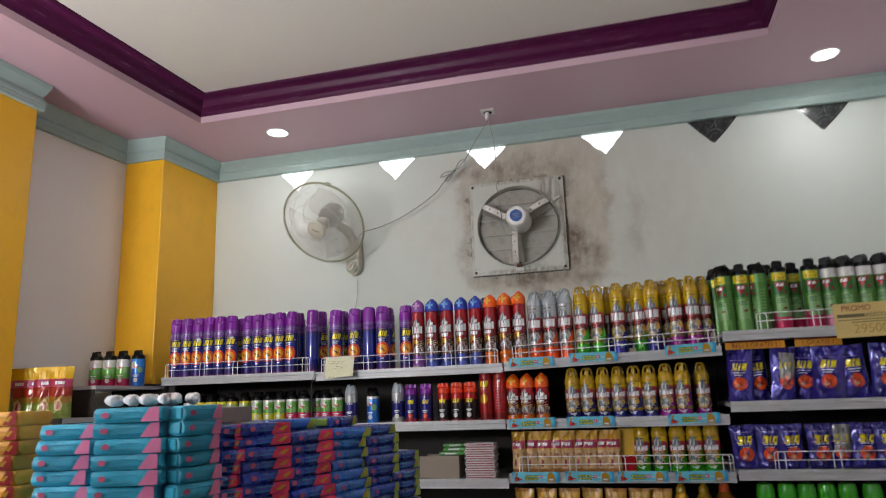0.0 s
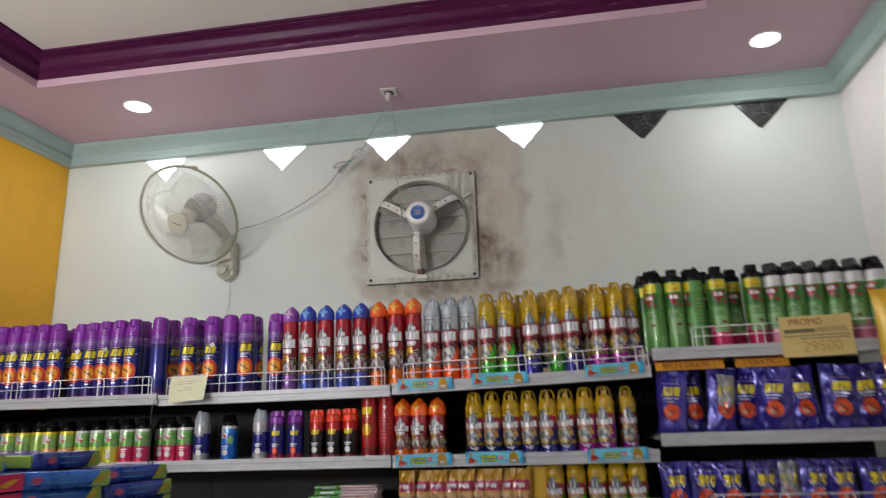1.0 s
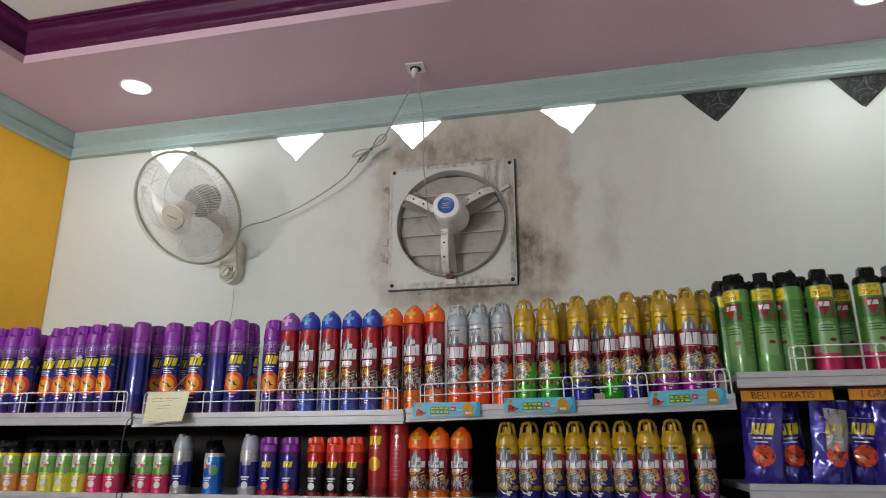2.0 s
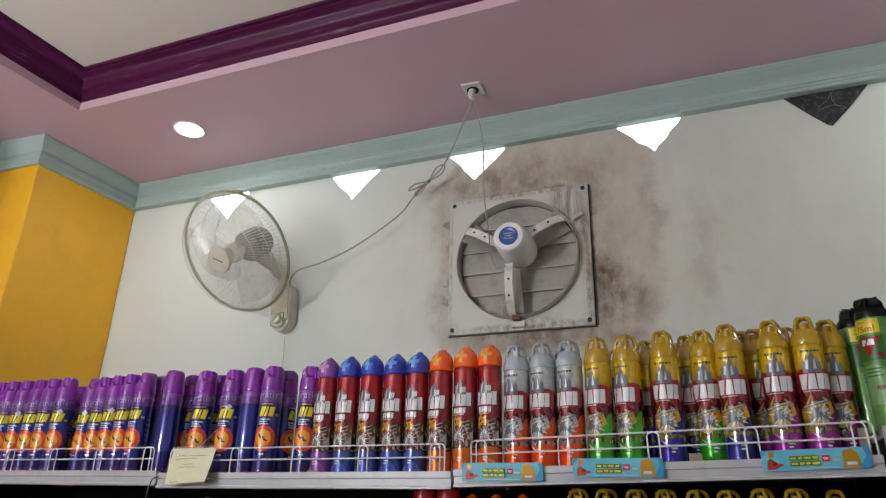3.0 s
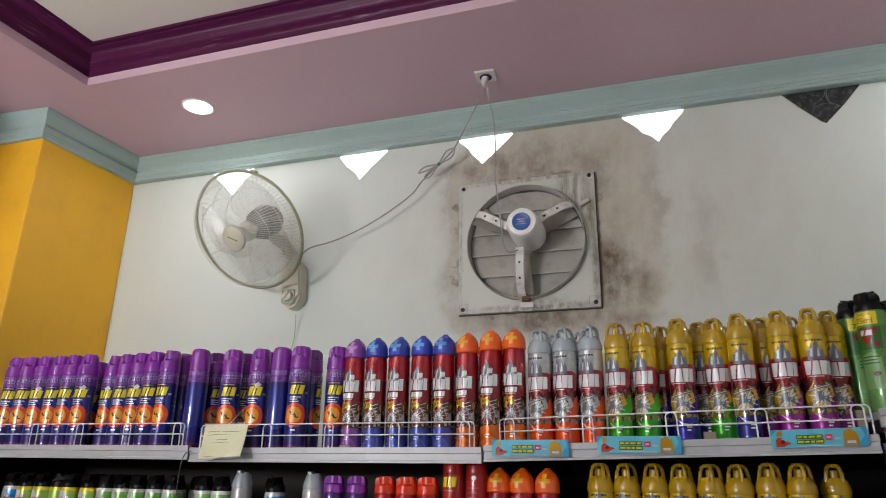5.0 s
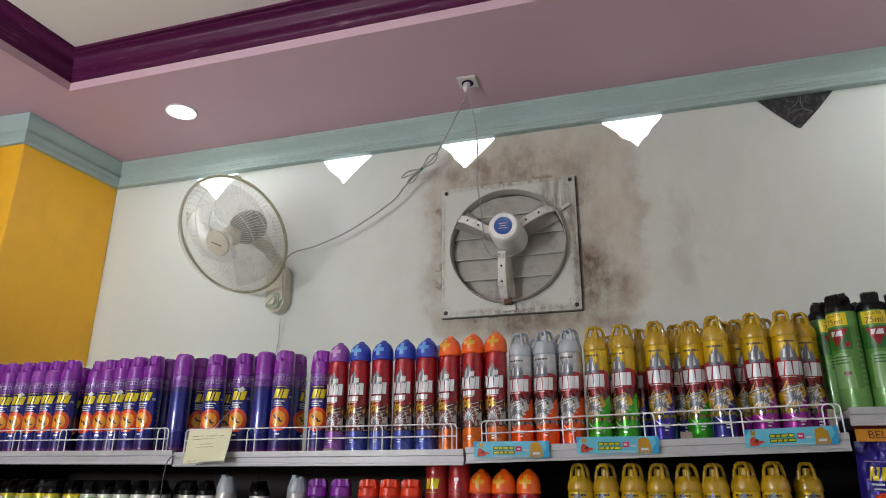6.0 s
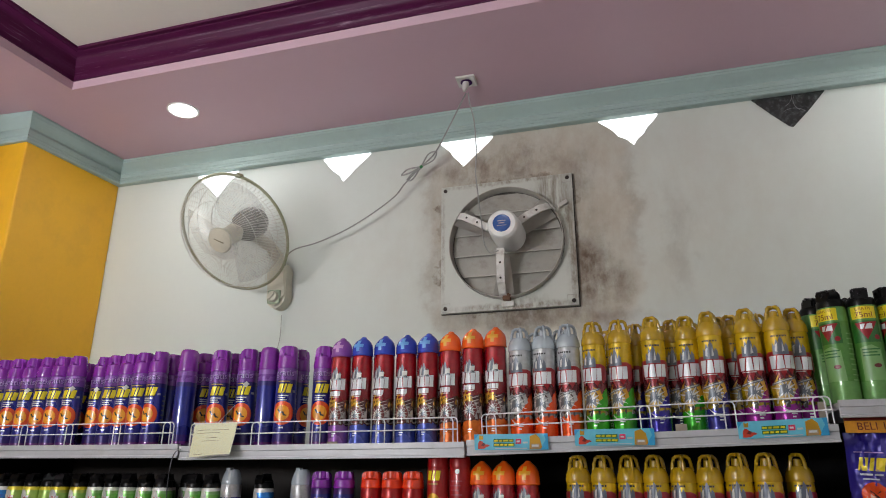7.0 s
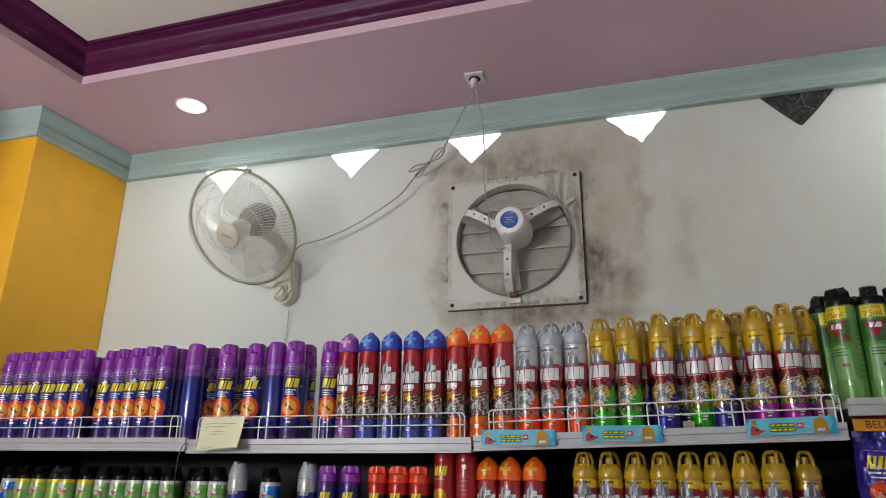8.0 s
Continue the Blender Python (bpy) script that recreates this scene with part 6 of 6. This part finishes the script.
for sx, sz, h in ((1, -1, 0.036), (1, 1, 0.030), (-1, -1, 0.030)):
    bm = bmesh.new()
    u, v = sx * (EH - 0.019), sz * (EH - 0.019)
    tube(bm, [(u - h / 2, -0.0215, v - h / 2), (u + h / 2, -0.0215, v - h / 2), (u + h / 2, -0.0215, v + h / 2), (u - h / 2, -0.0212, v + h / 2)], 0.0009, 5, closed=True)
    part("corner_clip", bm, M_LOUV, fan)
bm = bmesh.new()
box(bm, -0.018, 0.018, -0.036, -0.0205, -0.007, 0.007, bevel=0.002, m=pose(0.208, 0, 0.124, 0, -28))
part("latch", bm, M_RIMG, fan)
# added plate that draws the thin dark outline round the panel
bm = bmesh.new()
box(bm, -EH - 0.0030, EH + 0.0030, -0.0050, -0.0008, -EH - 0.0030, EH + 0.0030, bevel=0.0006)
part("edge_backing", bm, M_SHADE_GRIME, fan, "dark grimy edge behind the panel")
bm = bmesh.new()
box(bm, -0.022, 0.022, -0.030, -0.0202, -0.234, -0.214, bevel=0.002)
part("bracket_foot", bm, M_ARM, fan)
bm = bmesh.new()
box(bm, -0.0135, 0.0135, -0.052, -0.026, -0.216, -0.192, bevel=0.003)
part("rusty_foot", bm, mat("rust_brown_steel", (0.13, 0.065, 0.035), 0.7, 0.2, var=0.4, scale=40), fan, "rust-brown end of the lower arm")

# ---- wall fan ----
M_FANPL = mat("aged_cream_fan_plastic", (0.63, 0.61, 0.49), 0.35, var=0.06, scale=15, bump=0.02, dirt=(0.3, 0.27, 0.2), dirt_amount=0.25)
M_FANWIRE = mat("grey_white_cage_wire", (0.55, 0.55, 0.50), 0.35, 0.2, var=0.1, scale=20, bump=0.0)
M_FANRIM = mat("dusty_olive_cage_rim", (0.30, 0.31, 0.19), 0.5, var=0.25, scale=30, dirt=(0.5, 0.5, 0.45), dirt_amount=0.4)
M_BLADE = mat("milky_translucent_blade", (0.62, 0.63, 0.60), 0.3, var=0.05, scale=10, alpha=0.2, bump=0.0)
WR = 0.223
head = Matrix.Translation((-1.573, 3.318, 2.451)) @ Vector((-0.078, -0.794, -0.601)).to_track_quat("Z", "Y").to_matrix().to_4x4()
wf = thing("wall_fan", "cream oscillating wall fan with round wire cage tilted down", "wall fan", pose(-1.492, Y1, 2.298))
inv = wf.matrix_basis.inverted()


def headed(bm):
    bmesh.ops.transform(bm, matrix=inv @ head, verts=bm.verts[:])
    return bm


bm = bmesh.new()
tube(bm, [(WR * math.cos(2 * math.pi * i / 64), WR * math.sin(2 * math.pi * i / 64), 0.0) for i in range(64)], 0.0055, 8, closed=True)
rim = part("cage_rim", headed(bm), M_FANRIM, wf, "dusty olive-grey cage rim", smooth=True)
for side, nm, spokes in ((1, "front_cage", 104), (-1, "rear_cage", 60)):
    dz = 0.088 if side > 0 else 0.075

    def dome(rr):
        return side * dz * math.sqrt(max(0, 1 - ((rr - 0.02) / (WR - 0.02)) ** 2.6))
    bm = bmesh.new()
    for q in (0.55, 0.82):
        rr = 0.045 + (WR - 0.045) * q
        tube(bm, [(rr * math.cos(2 * math.pi * i / 48), rr * math.sin(2 * math.pi * i / 48), dome(rr)) for i in range(48)], 0.0013, 5, closed=True)
    cage = part(nm, headed(bm), M_FANWIRE, wf, smooth=True)
    bm = bmesh.new()
    pts = []
    for q in (1.0, 0.93, 0.8, 0.6, 0.4, 0.2, 0.02):
        rr = 0.045 + (WR - 0.045) * q
        tw = (0.30 if side > 0 else 0.22) * (1 - q)
        pts.append((rr * math.cos(tw), rr * math.sin(tw), dome(rr)))
    tube(bm, pts, 0.0009, 4)
    spoke = mesh_from("spoke", bm, M_FANWIRE)
    for i in range(spokes):
        o = new("spoke", spoke)
        o.parent = cage
        o.matrix_basis = inv @ head @ pose(0, 0, 0, 0, 0, 360 * i / spokes)
bm = bmesh.new()
lathe(bm, [(0.047, 0.082), (0.048, 0.086), (0.045, 0.092), (0.030, 0.095), (0.01, 0.096)], 32)
hubc = part("cage_badge", headed(bm), M_FANPL, wf, "round cream cage centre", smooth=True)
bm = bmesh.new()
box(bm, -0.020, 0.020, -0.0018, 0.0018, 0.0955, 0.0965, m=pose(0, 0, 0, 0, 0, -30))
part("badge_bar", headed(bm), P_INK, hubc)
for b in range(3):
    bm = bmesh.new()
    a0 = radians(120 * b + 20)
    vv = []
    for i in range(8):
        rr = 0.03 + 0.160 * i / 7
        span = radians(112) * (0.55 + 0.45 * math.sin(math.pi * min(1, 0.25 + i / 8.5)))
        vv.append([bm.verts.new((rr * math.cos(a0 + span * k / 8), rr * math.sin(a0 + span * k / 8), 0.022 - 0.045 * k / 8)) for k in range(9)])
    for r0_, r1_ in zip(vv, vv[1:]):
        for k in range(8):
            bm.faces.new((r0_[k], r0_[k + 1], r1_[k + 1], r1_[k]))
    bmesh.ops.solidify(bm, geom=bm.faces[:], thickness=0.0015)
    part("blade", headed(bm), M_BLADE, wf, "milky plastic fan blade", smooth=True)
bm = bmesh.new()
lathe(bm, [(0.028, 0.04), (0.034, 0.03), (0.036, 0.0), (0.02, -0.03)], 24)
part("blade_hub", headed(bm), M_FANPL, wf, smooth=True)
M_MOTOR = mat("grey_motor_plastic", (0.26, 0.26, 0.24), 0.45, var=0.1, scale=15)
bm = bmesh.new()
lathe(bm, [(0.03, -0.055), (0.056, -0.066), (0.062, -0.085), (0.060, -0.135), (0.048, -0.160), (0.02, -0.168)], 28)
part("motor", headed(bm), M_MOTOR, wf, "grey motor housing", smooth=True)
bm = bmesh.new()
box(bm, -0.013, 0.013, WR - 0.002, WR + 0.009, -0.010, 0.010, bevel=0.003, m=pose(0, 0, 0, 0, 0, -26))
part("cage_clip", headed(bm), M_FANRIM, wf)
# base plate on the wall, with its dial, and the neck up to the motor
bm = bmesh.new()
pts = []
for i in range(24):
    a = 2 * math.pi * i / 24
    pts.append((0.040 * math.cos(a), 0.050 * math.sin(a) + (0.045 if math.sin(a) > 0 else -0.045)))
prism(bm, pts, "y", -0.060, -0.001)
bmesh.ops.bevel(bm, geom=[e for e in bm.edges if all(abs(v.co.y + 0.060) < 1e-4 for v in e.verts)], offset=0.010, segments=3, affect="EDGES")
base = part("wall_base", bm, M_FANPL, wf, "cream wall bracket", smooth=True)
bm = bmesh.new()
box(bm, -0.026, 0.026, -0.066, -0.0595, -0.080, -0.026, bevel=0.006)
dialp = part("dial_plate", bm, mat("pale_green_dial_plate", (0.42, 0.50, 0.36), 0.4), base)
bm = bmesh.new()
lathe(bm, [(0.021, 0.066), (0.021, 0.074), (0.018, 0.080), (0.008, 0.081)], 24, pose(0, 0, -0.053, 90))
box(bm, -0.0035, 0.0035, -0.087, -0.080, -0.068, -0.038, bevel=0.001, m=Matrix.Translation((0, 0, -0.053)) @ pose(0, 0, 0, 0, 40) @ Matrix.Translation((0, 0, 0.053)))
part("dial", bm, M_FANPL, base, "round speed dial", smooth=True)
bm = bmesh.new()
mt = inv @ head @ Vector((0, 0.0, -0.11))
tube(bm, [(0, -0.035, 0.06), (0.002, -0.045, 0.10), (mt.x * 0.4, -0.07, 0.15), (mt.x * 0.8, mt.y + 0.01, mt.z - 0.045), (mt.x, mt.y, mt.z)], 0.024, 14)
part("neck", bm, M_FANPL, wf, "cream pivoting neck", smooth=True)

# ---- ceiling socket and cords ----
M_CORD = mat("grey_white_cord", (0.30, 0.30, 0.28), 0.5, var=0.15, scale=40, bump=0.0)
sk = thing("ceiling_socket", "square white plug socket on the ceiling with a plug in it", "socket", pose(-0.680, 3.318, SOFFIT, 0, 0, 3))
bm = bmesh.new()
box(bm, -0.034, 0.034, -0.034, 0.034, -0.009, -0.0005, bevel=0.003)
part("plate", bm, M_WHITEPL, sk)
bm = bmesh.new()
lathe(bm, [(0.021, -0.0105), (0.021, -0.012), (0.019, -0.0125)], 24)
part("well", bm, M_NOZ, sk, "dark round socket well", smooth=True)
bm = bmesh.new()
lathe(bm, [(0.012, -0.0128), (0.012, -0.026), (0.009, -0.038), (0.005, -0.050)], 20, pose(0, 0, 0, -8, 8))
part("plug", bm, M_WHITEPL, sk, "off-white plug", smooth=True)


def smooth_path(pts, n=8):
    """A rounded line through the points."""
    out = []
    P = [Vector(p) for p in pts]
    P = [P[0] * 2 - P[1]] + P + [P[-1] * 2 - P[-2]]
    for i in range(1, len(P) - 2):
        for k in range(n):
            t = k / n
            a, b, c, d = P[i - 1:i + 3]
            out.append(0.5 * (2 * b + (c - a) * t + (2 * a - 5 * b + 4 * c - d) * t * t + (3 * b - a - 3 * c + d) * t ** 3))
    out.append(P[-2])
    return out


def cord(label, runs, r, material=M_CORD):
    t = thing("power_cord", label, "cord", group="power cords")
    for nm, pts in runs:
        bm = bmesh.new()
        tube(bm, smooth_path(pts), r, 6)
        part(nm, bm, material, t, smooth=True)
    return t


KN = Vector((-0.905, 3.49, 2.708))
c1 = cord("thin grey cord sagging to the wall fan, bundled midway", [
    ("cord", [(-0.682, 3.318, 2.886), (-0.720, 3.36, 2.86), (-0.775, 3.43, 2.83), (-0.845, 3.475, 2.752), KN, (-0.972, 3.495, 2.648), (-1.012, 3.50, 2.604), (-1.10, 3.50, 2.545), (-1.211, 3.50, 2.488), (-1.326, 3.50, 2.449), (-1.415, 3.50, 2.432), (-1.452, 3.50, 2.405), (-1.462, 3.51, 2.37)]),
    ("loop", [KN, KN + Vector((0.03, -0.006, 0.045)), KN + Vector((0.062, -0.008, 0.05)), KN + Vector((0.05, -0.004, 0.02)), KN]),
    ("loop", [KN, KN + Vector((-0.035, -0.006, -0.02)), KN + Vector((-0.075, -0.008, -0.030)), KN + Vector((-0.052, -0.004, -0.006)), KN]),
    ("loop", [KN, KN + Vector((-0.03, -0.008, -0.05)), KN + Vector((-0.052, -0.008, -0.052)), KN + Vector((-0.036, -0.004, -0.028)), KN]),
], 0.0029)
bm = bmesh.new()
tube(bm, [KN + Vector((0.004, 0, 0.004)), KN + Vector((-0.004, 0, -0.004))], 0.006, 8)
part("tie", bm, mat("green_twist_tie", (0.03, 0.2, 0.06), 0.5), c1)
cord("thin white cord hanging down to the exhaust fan motor", [
    ("cord", [(-0.674, 3.316, 2.886), (-0.672, 3.33, 2.85), (-0.664, 3.36, 2.79), (-0.668, 3.40, 2.70), (-0.676, 3.42, 2.62), (-0.668, 3.42, 2.53), (-0.660, 3.43, 2.44), (-0.655, 3.435, 2.37), (-0.632, 3.425, 2.322), (-0.598, 3.41, 2.320)])], 0.0026)
cord("thin grey cord hanging from the wall fan down the wall", [("cord", [(-1.472, 3.53, 2.182), (-1.482, 3.548, 2.10), (-1.497, 3.550, 2.0), (-1.505, 3.552, 1.75)])], 0.0014)
cord("dark cord hanging between the shelf bays", [("cord", [(-1.445, 2.992, 1.668), (-1.462, 2.986, 1.655), (-1.470, 2.984, 1.6), (-1.468, 2.986, 1.45), (-1.47, 2.99, 1.2)])], 0.0015, mat("dark_cord", (0.06, 0.06, 0.07), 0.5))

# ---- stacked packs on the aisle island ----
M_TABLE = mat("white_island_board", (0.6, 0.6, 0.6), 0.4, var=0.06)
ITOP = 1.29
isl = thing("display_island", "white aisle shelving island holding stacked packs", "shelving", pose(0, 0, 0))
CX, CY, UX, UY = -0.785, 1.095, 0.309, 0.951      # the island's corner, and the way its long side runs


def island_plan(inset):
    k = inset
    return [(-1.30 + k, CY + k), (CX - k, CY + k), (CX + UX * 0.72 - k, CY + UY * 0.72 - k), (-1.30 + k, CY + UY * 0.72 - k)]


for nm, inset, z0, z1 in (("top_board", -0.01, ITOP - 0.02, ITOP), ("body", 0.03, 0.1, ITOP - 0.021), ("plinth", 0.05, 0.0, 0.0995)):
    bm = bmesh.new()
    prism(bm, island_plan(inset), "z", z0, z1)
    part(nm, bm, M_TABLE, isl)
M_CYANP = mat("cyan_pack_film", (0.035, 0.34, 0.50), 0.34, var=0.25, scale=30, fine=120, bump=0.10, coat=0.1, rand=0.12, spec=0.3)
M_NAVYP = mat("navy_pack_film", (0.016, 0.045, 0.36), 0.28, 0.1, var=0.6, scale=45, fine=140, bump=0.12, coat=0.3, rand=0.3)
M_BLUEP = mat("bright_blue_pack_film", (0.018, 0.12, 0.50), 0.28, 0.1, var=0.5, scale=45, fine=140, bump=0.12, coat=0.3, rand=0.25)
P_LIME = plain("lime_print", (0.34, 0.48, 0.09), coat=0.2)
PH = 0.0206
cy = soft_pack(0.108, 0.09, 0.0236, M_CYANP, P_PINK, 1, "wrapped_pack", "cyan shrink-wrapped pack with a pink end, in a stack", "stacked cyan packs")
cn = soft_pack(0.094, 0.09, 0.0236, M_CYANP, P_PINK, 7, "wrapped_pack", "cyan shrink-wrapped pack with a pink end, in a stack", "stacked cyan packs")
cs = soft_pack(0.078, 0.03, 0.0236, M_CYANP, P_PINK, 2, "wrapped_pack", "short cyan shrink-wrapped pack with a pink end, in a stack", "stacked cyan packs")
n0 = soft_pack(0.050, 0.07, 0.0204, M_NAVYP, P_CRIM, 6, "wrapped_pack", "small red-ended shrink-wrapped pack in a stack", "stacked navy packs")
nv = soft_pack(0.117, 0.09, 0.0204, M_NAVYP, P_CRIM, 3, "wrapped_pack", "navy shrink-wrapped pack with a red end, in a stack", "stacked navy packs")
bl = soft_pack(0.117, 0.09, 0.0204, M_BLUEP, P_LIME, 4, "wrapped_pack", "blue shrink-wrapped pack with a lime end, in a stack", "stacked navy packs")
nl = soft_pack(0.105, 0.09, 0.0204, M_NAVYP, P_LIME, 5, "wrapped_pack", "navy shrink-wrapped pack with a lime end, in a stack", "stacked navy packs")


def along(s, back):
    """A place on the island's long side: s along it, back from its face."""
    return CX + UX * s - UY * back, CY + UY * s + UX * back


def stack(tp, s, n, h=PH, back=0.05, base=ITOP + 0.001, turn=72):
    spots = []
    for i in range(n):
        x, y = along(s + rng.uniform(-0.006, 0.006), back + rng.uniform(-0.006, 0.007))
        spots.append((x, y, base + h * i, turn + rng.uniform(-5, 5), rng.uniform(-1.6, 1.6)))
    place(tp, spots)


def front_stack(tp, x, n, h=0.0238):
    place(tp, [(x + rng.uniform(-0.006, 0.006), CY + 0.048 + rng.uniform(-0.005, 0.005), ITOP + 0.001 + h * i, 15 + rng.uniform(-3, 3)) for i in range(n)])


front_stack(cy, -0.869, 11)
front_stack(cn, -0.985, 10)
M_ORP = mat("orange_and_yellow_pack_film", (0.74, 0.36, 0.04), 0.35, var=0.25, scale=25, fine=120, bump=0.06, coat=0.3, rand=0.2)
op = soft_pack(0.105, 0.09, 0.0236, M_ORP, P_RED, 9, "wrapped_pack", "orange shrink-wrapped pack with a red end, in a stack", "stacked orange packs")
front_stack(op, -1.136, 11)
stack(cs, 0.066, 11, 0.0238, back=0.017)
stack(n0, 0.132, 11, back=0.045)
stack(nv, 0.212, 11)
stack(nv, 0.322, 10)
stack(bl, 0.432, 10)
stack(nl, 0.540, 10)
stack(nl, 0.630, 7, back=0.056)
stack(bl, 0.30, 10, back=0.155)
stack(nv, 0.44, 10, back=0.155)
stack(nv, 0.18, 11, back=0.155)
TOP8 = ITOP + PH * 10 + 0.002
place(bl, [(*along(0.335, 0.11), TOP8, 66)])
place(nl, [(*along(0.46, 0.10), TOP8, 84)])
kb = thing("cardboard_box", "small flat grey-brown cardboard box on the stacked packs", "box", pose(*along(0.19, 0.135), ITOP + PH * 11 + 0.002, 0, 0, 70))
bm = bmesh.new()
box(bm, -0.06, 0.06, -0.045, 0.045, 0, 0.028, bevel=0.002)
part("carton_wall", bm, M_KRAFT, kb)
bm = bmesh.new()
box(bm, -0.058, 0.058, -0.004, 0.004, 0.0282, 0.0288)
part("tape", bm, P_STICK, kb)
M_PINKW = mat("pale_pink_soft_wrap", (0.80, 0.75, 0.76), 0.5, var=0.1, scale=20, bump=0.05)
first = None
ZC = ITOP + 0.0238 * 11 + 0.002
for i, (x, y, z) in enumerate([(-0.925 + 0.034 * k, CY + 0.052, ZC) for k in range(4)] + [(*along(s_, 0.05), ZC) for s_ in (0.045, 0.085)] + [(*along(0.125, 0.12), ITOP + PH * 11 + 0.002)]):
    m = pose(x, y, z, 0, 0, 14 * math.sin(i * 2.1) + (70 if i > 3 else 0))
    if first is None:
        first = thing("soft_roll", "small pale pink wrapped roll lying on the stacked packs", "roll", m, "pale wrapped rolls")
        bm = bmesh.new()
        lathe(bm, [(0.003, -0.017), (0.007, -0.015), (0.0092, -0.008), (0.0085, 0.0), (0.0095, 0.008), (0.007, 0.015), (0.003, 0.017)], 16, pose(0, 0, 0.0098, 90))
        bmesh.ops.subdivide_edges(bm, edges=bm.edges[:], cuts=1, use_grid_fill=True)
        for v in bm.verts:      # crumpled paper
            q = noise.noise(v.co * 160.0)
            v.co.x += 0.0022 * q
            v.co.z = max(0.0004, v.co.z + 0.003 * noise.noise(v.co * 110.0 + Vector((3, 1, 7))))
        part("wrap", bm, M_PINKW, first, smooth=True)
        bm = bmesh.new()
        lathe(bm, [(0.0096, -0.003), (0.0096, 0.003)], 16, pose(0, 0, 0.0098, 90), cap=False)
        part("paper_band", bm, P_WHI, first)
    else:
        copy_thing(first, m)

# ---- shelf along the side wall ----
sw = thing("shelf_unit", "low white shelving along the side wall", "shelving", pose(-2.575, 2.3, 0), "side shelving")
for nm, (x0, x1, y0, y1, z0, z1), mm in (("shelf", (-0.02, 0.30, 0.30, 0.74, 1.632, 1.647), M_SHELF), ("shelf", (-0.06, 0.36, 0.075, 0.298, 1.500, 1.518), M_SHELF), ("shelf", (-0.02, 0.36, 0.30, 0.74, 1.2, 1.218), M_SHELF),
                                         ("side_panel", (0, 0.36, 0.741, 0.755, 0, 1.66), M_BACKWOOD), ("side_panel", (-0.06, 0.36, 0.062, 0.074, 0, 1.52), M_BACKWOOD), ("side_panel", (0, 0.30, 0.2985, 0.2995, 0.0, 1.632), M_BACKWOOD)):
    bm = bmesh.new()
    box(bm, x0, x1, y0, y1, z0, z1)
    part(nm, bm, mm, sw)
bk = small_can(0.168, "black", [(0, (0.62, 0.05, 0.18)), (0.3, GREEN), (0.72, (0.7, 0.7, 0.68))], "small green and pink can with black trigger cap", capname="black", key="side", r=0.031)
place(bk, [(-2.530, 2.88, 1.648, 20), (-2.463, 2.89, 1.648, 24), (-2.397, 2.90, 1.648, 18)])
bkb = small_can(0.168, "black", [(0, (0.03, 0.2, 0.6)), (0.72, (0.04, 0.3, 0.7))], "small blue can with black trigger cap", capname="black", key="sideblue", r=0.031)
place(bkb, [(-2.331, 2.92, 1.648, 22)])
yp = tan_pouch(0.095, 0.205, 9, banded("yellow_red_green_film", [(0, (0.24, 0.30, 0.07)), (0.075, (0.40, 0.24, 0.04)), (0.10, (0.40, 0.05, 0.03)), (0.145, (0.72, 0.48, 0.02))], rough=0.22, metal=0.15, coat=0.7, wob=0.03), "glossy yellow plastic pouch with dark red band and green base")
place(yp, [(-2.515 + 0.062 * i, 2.46 + 0.012 * (i % 2), 1.519, 18 + 9 * ((i * 3) % 4)) for i in range(4)])
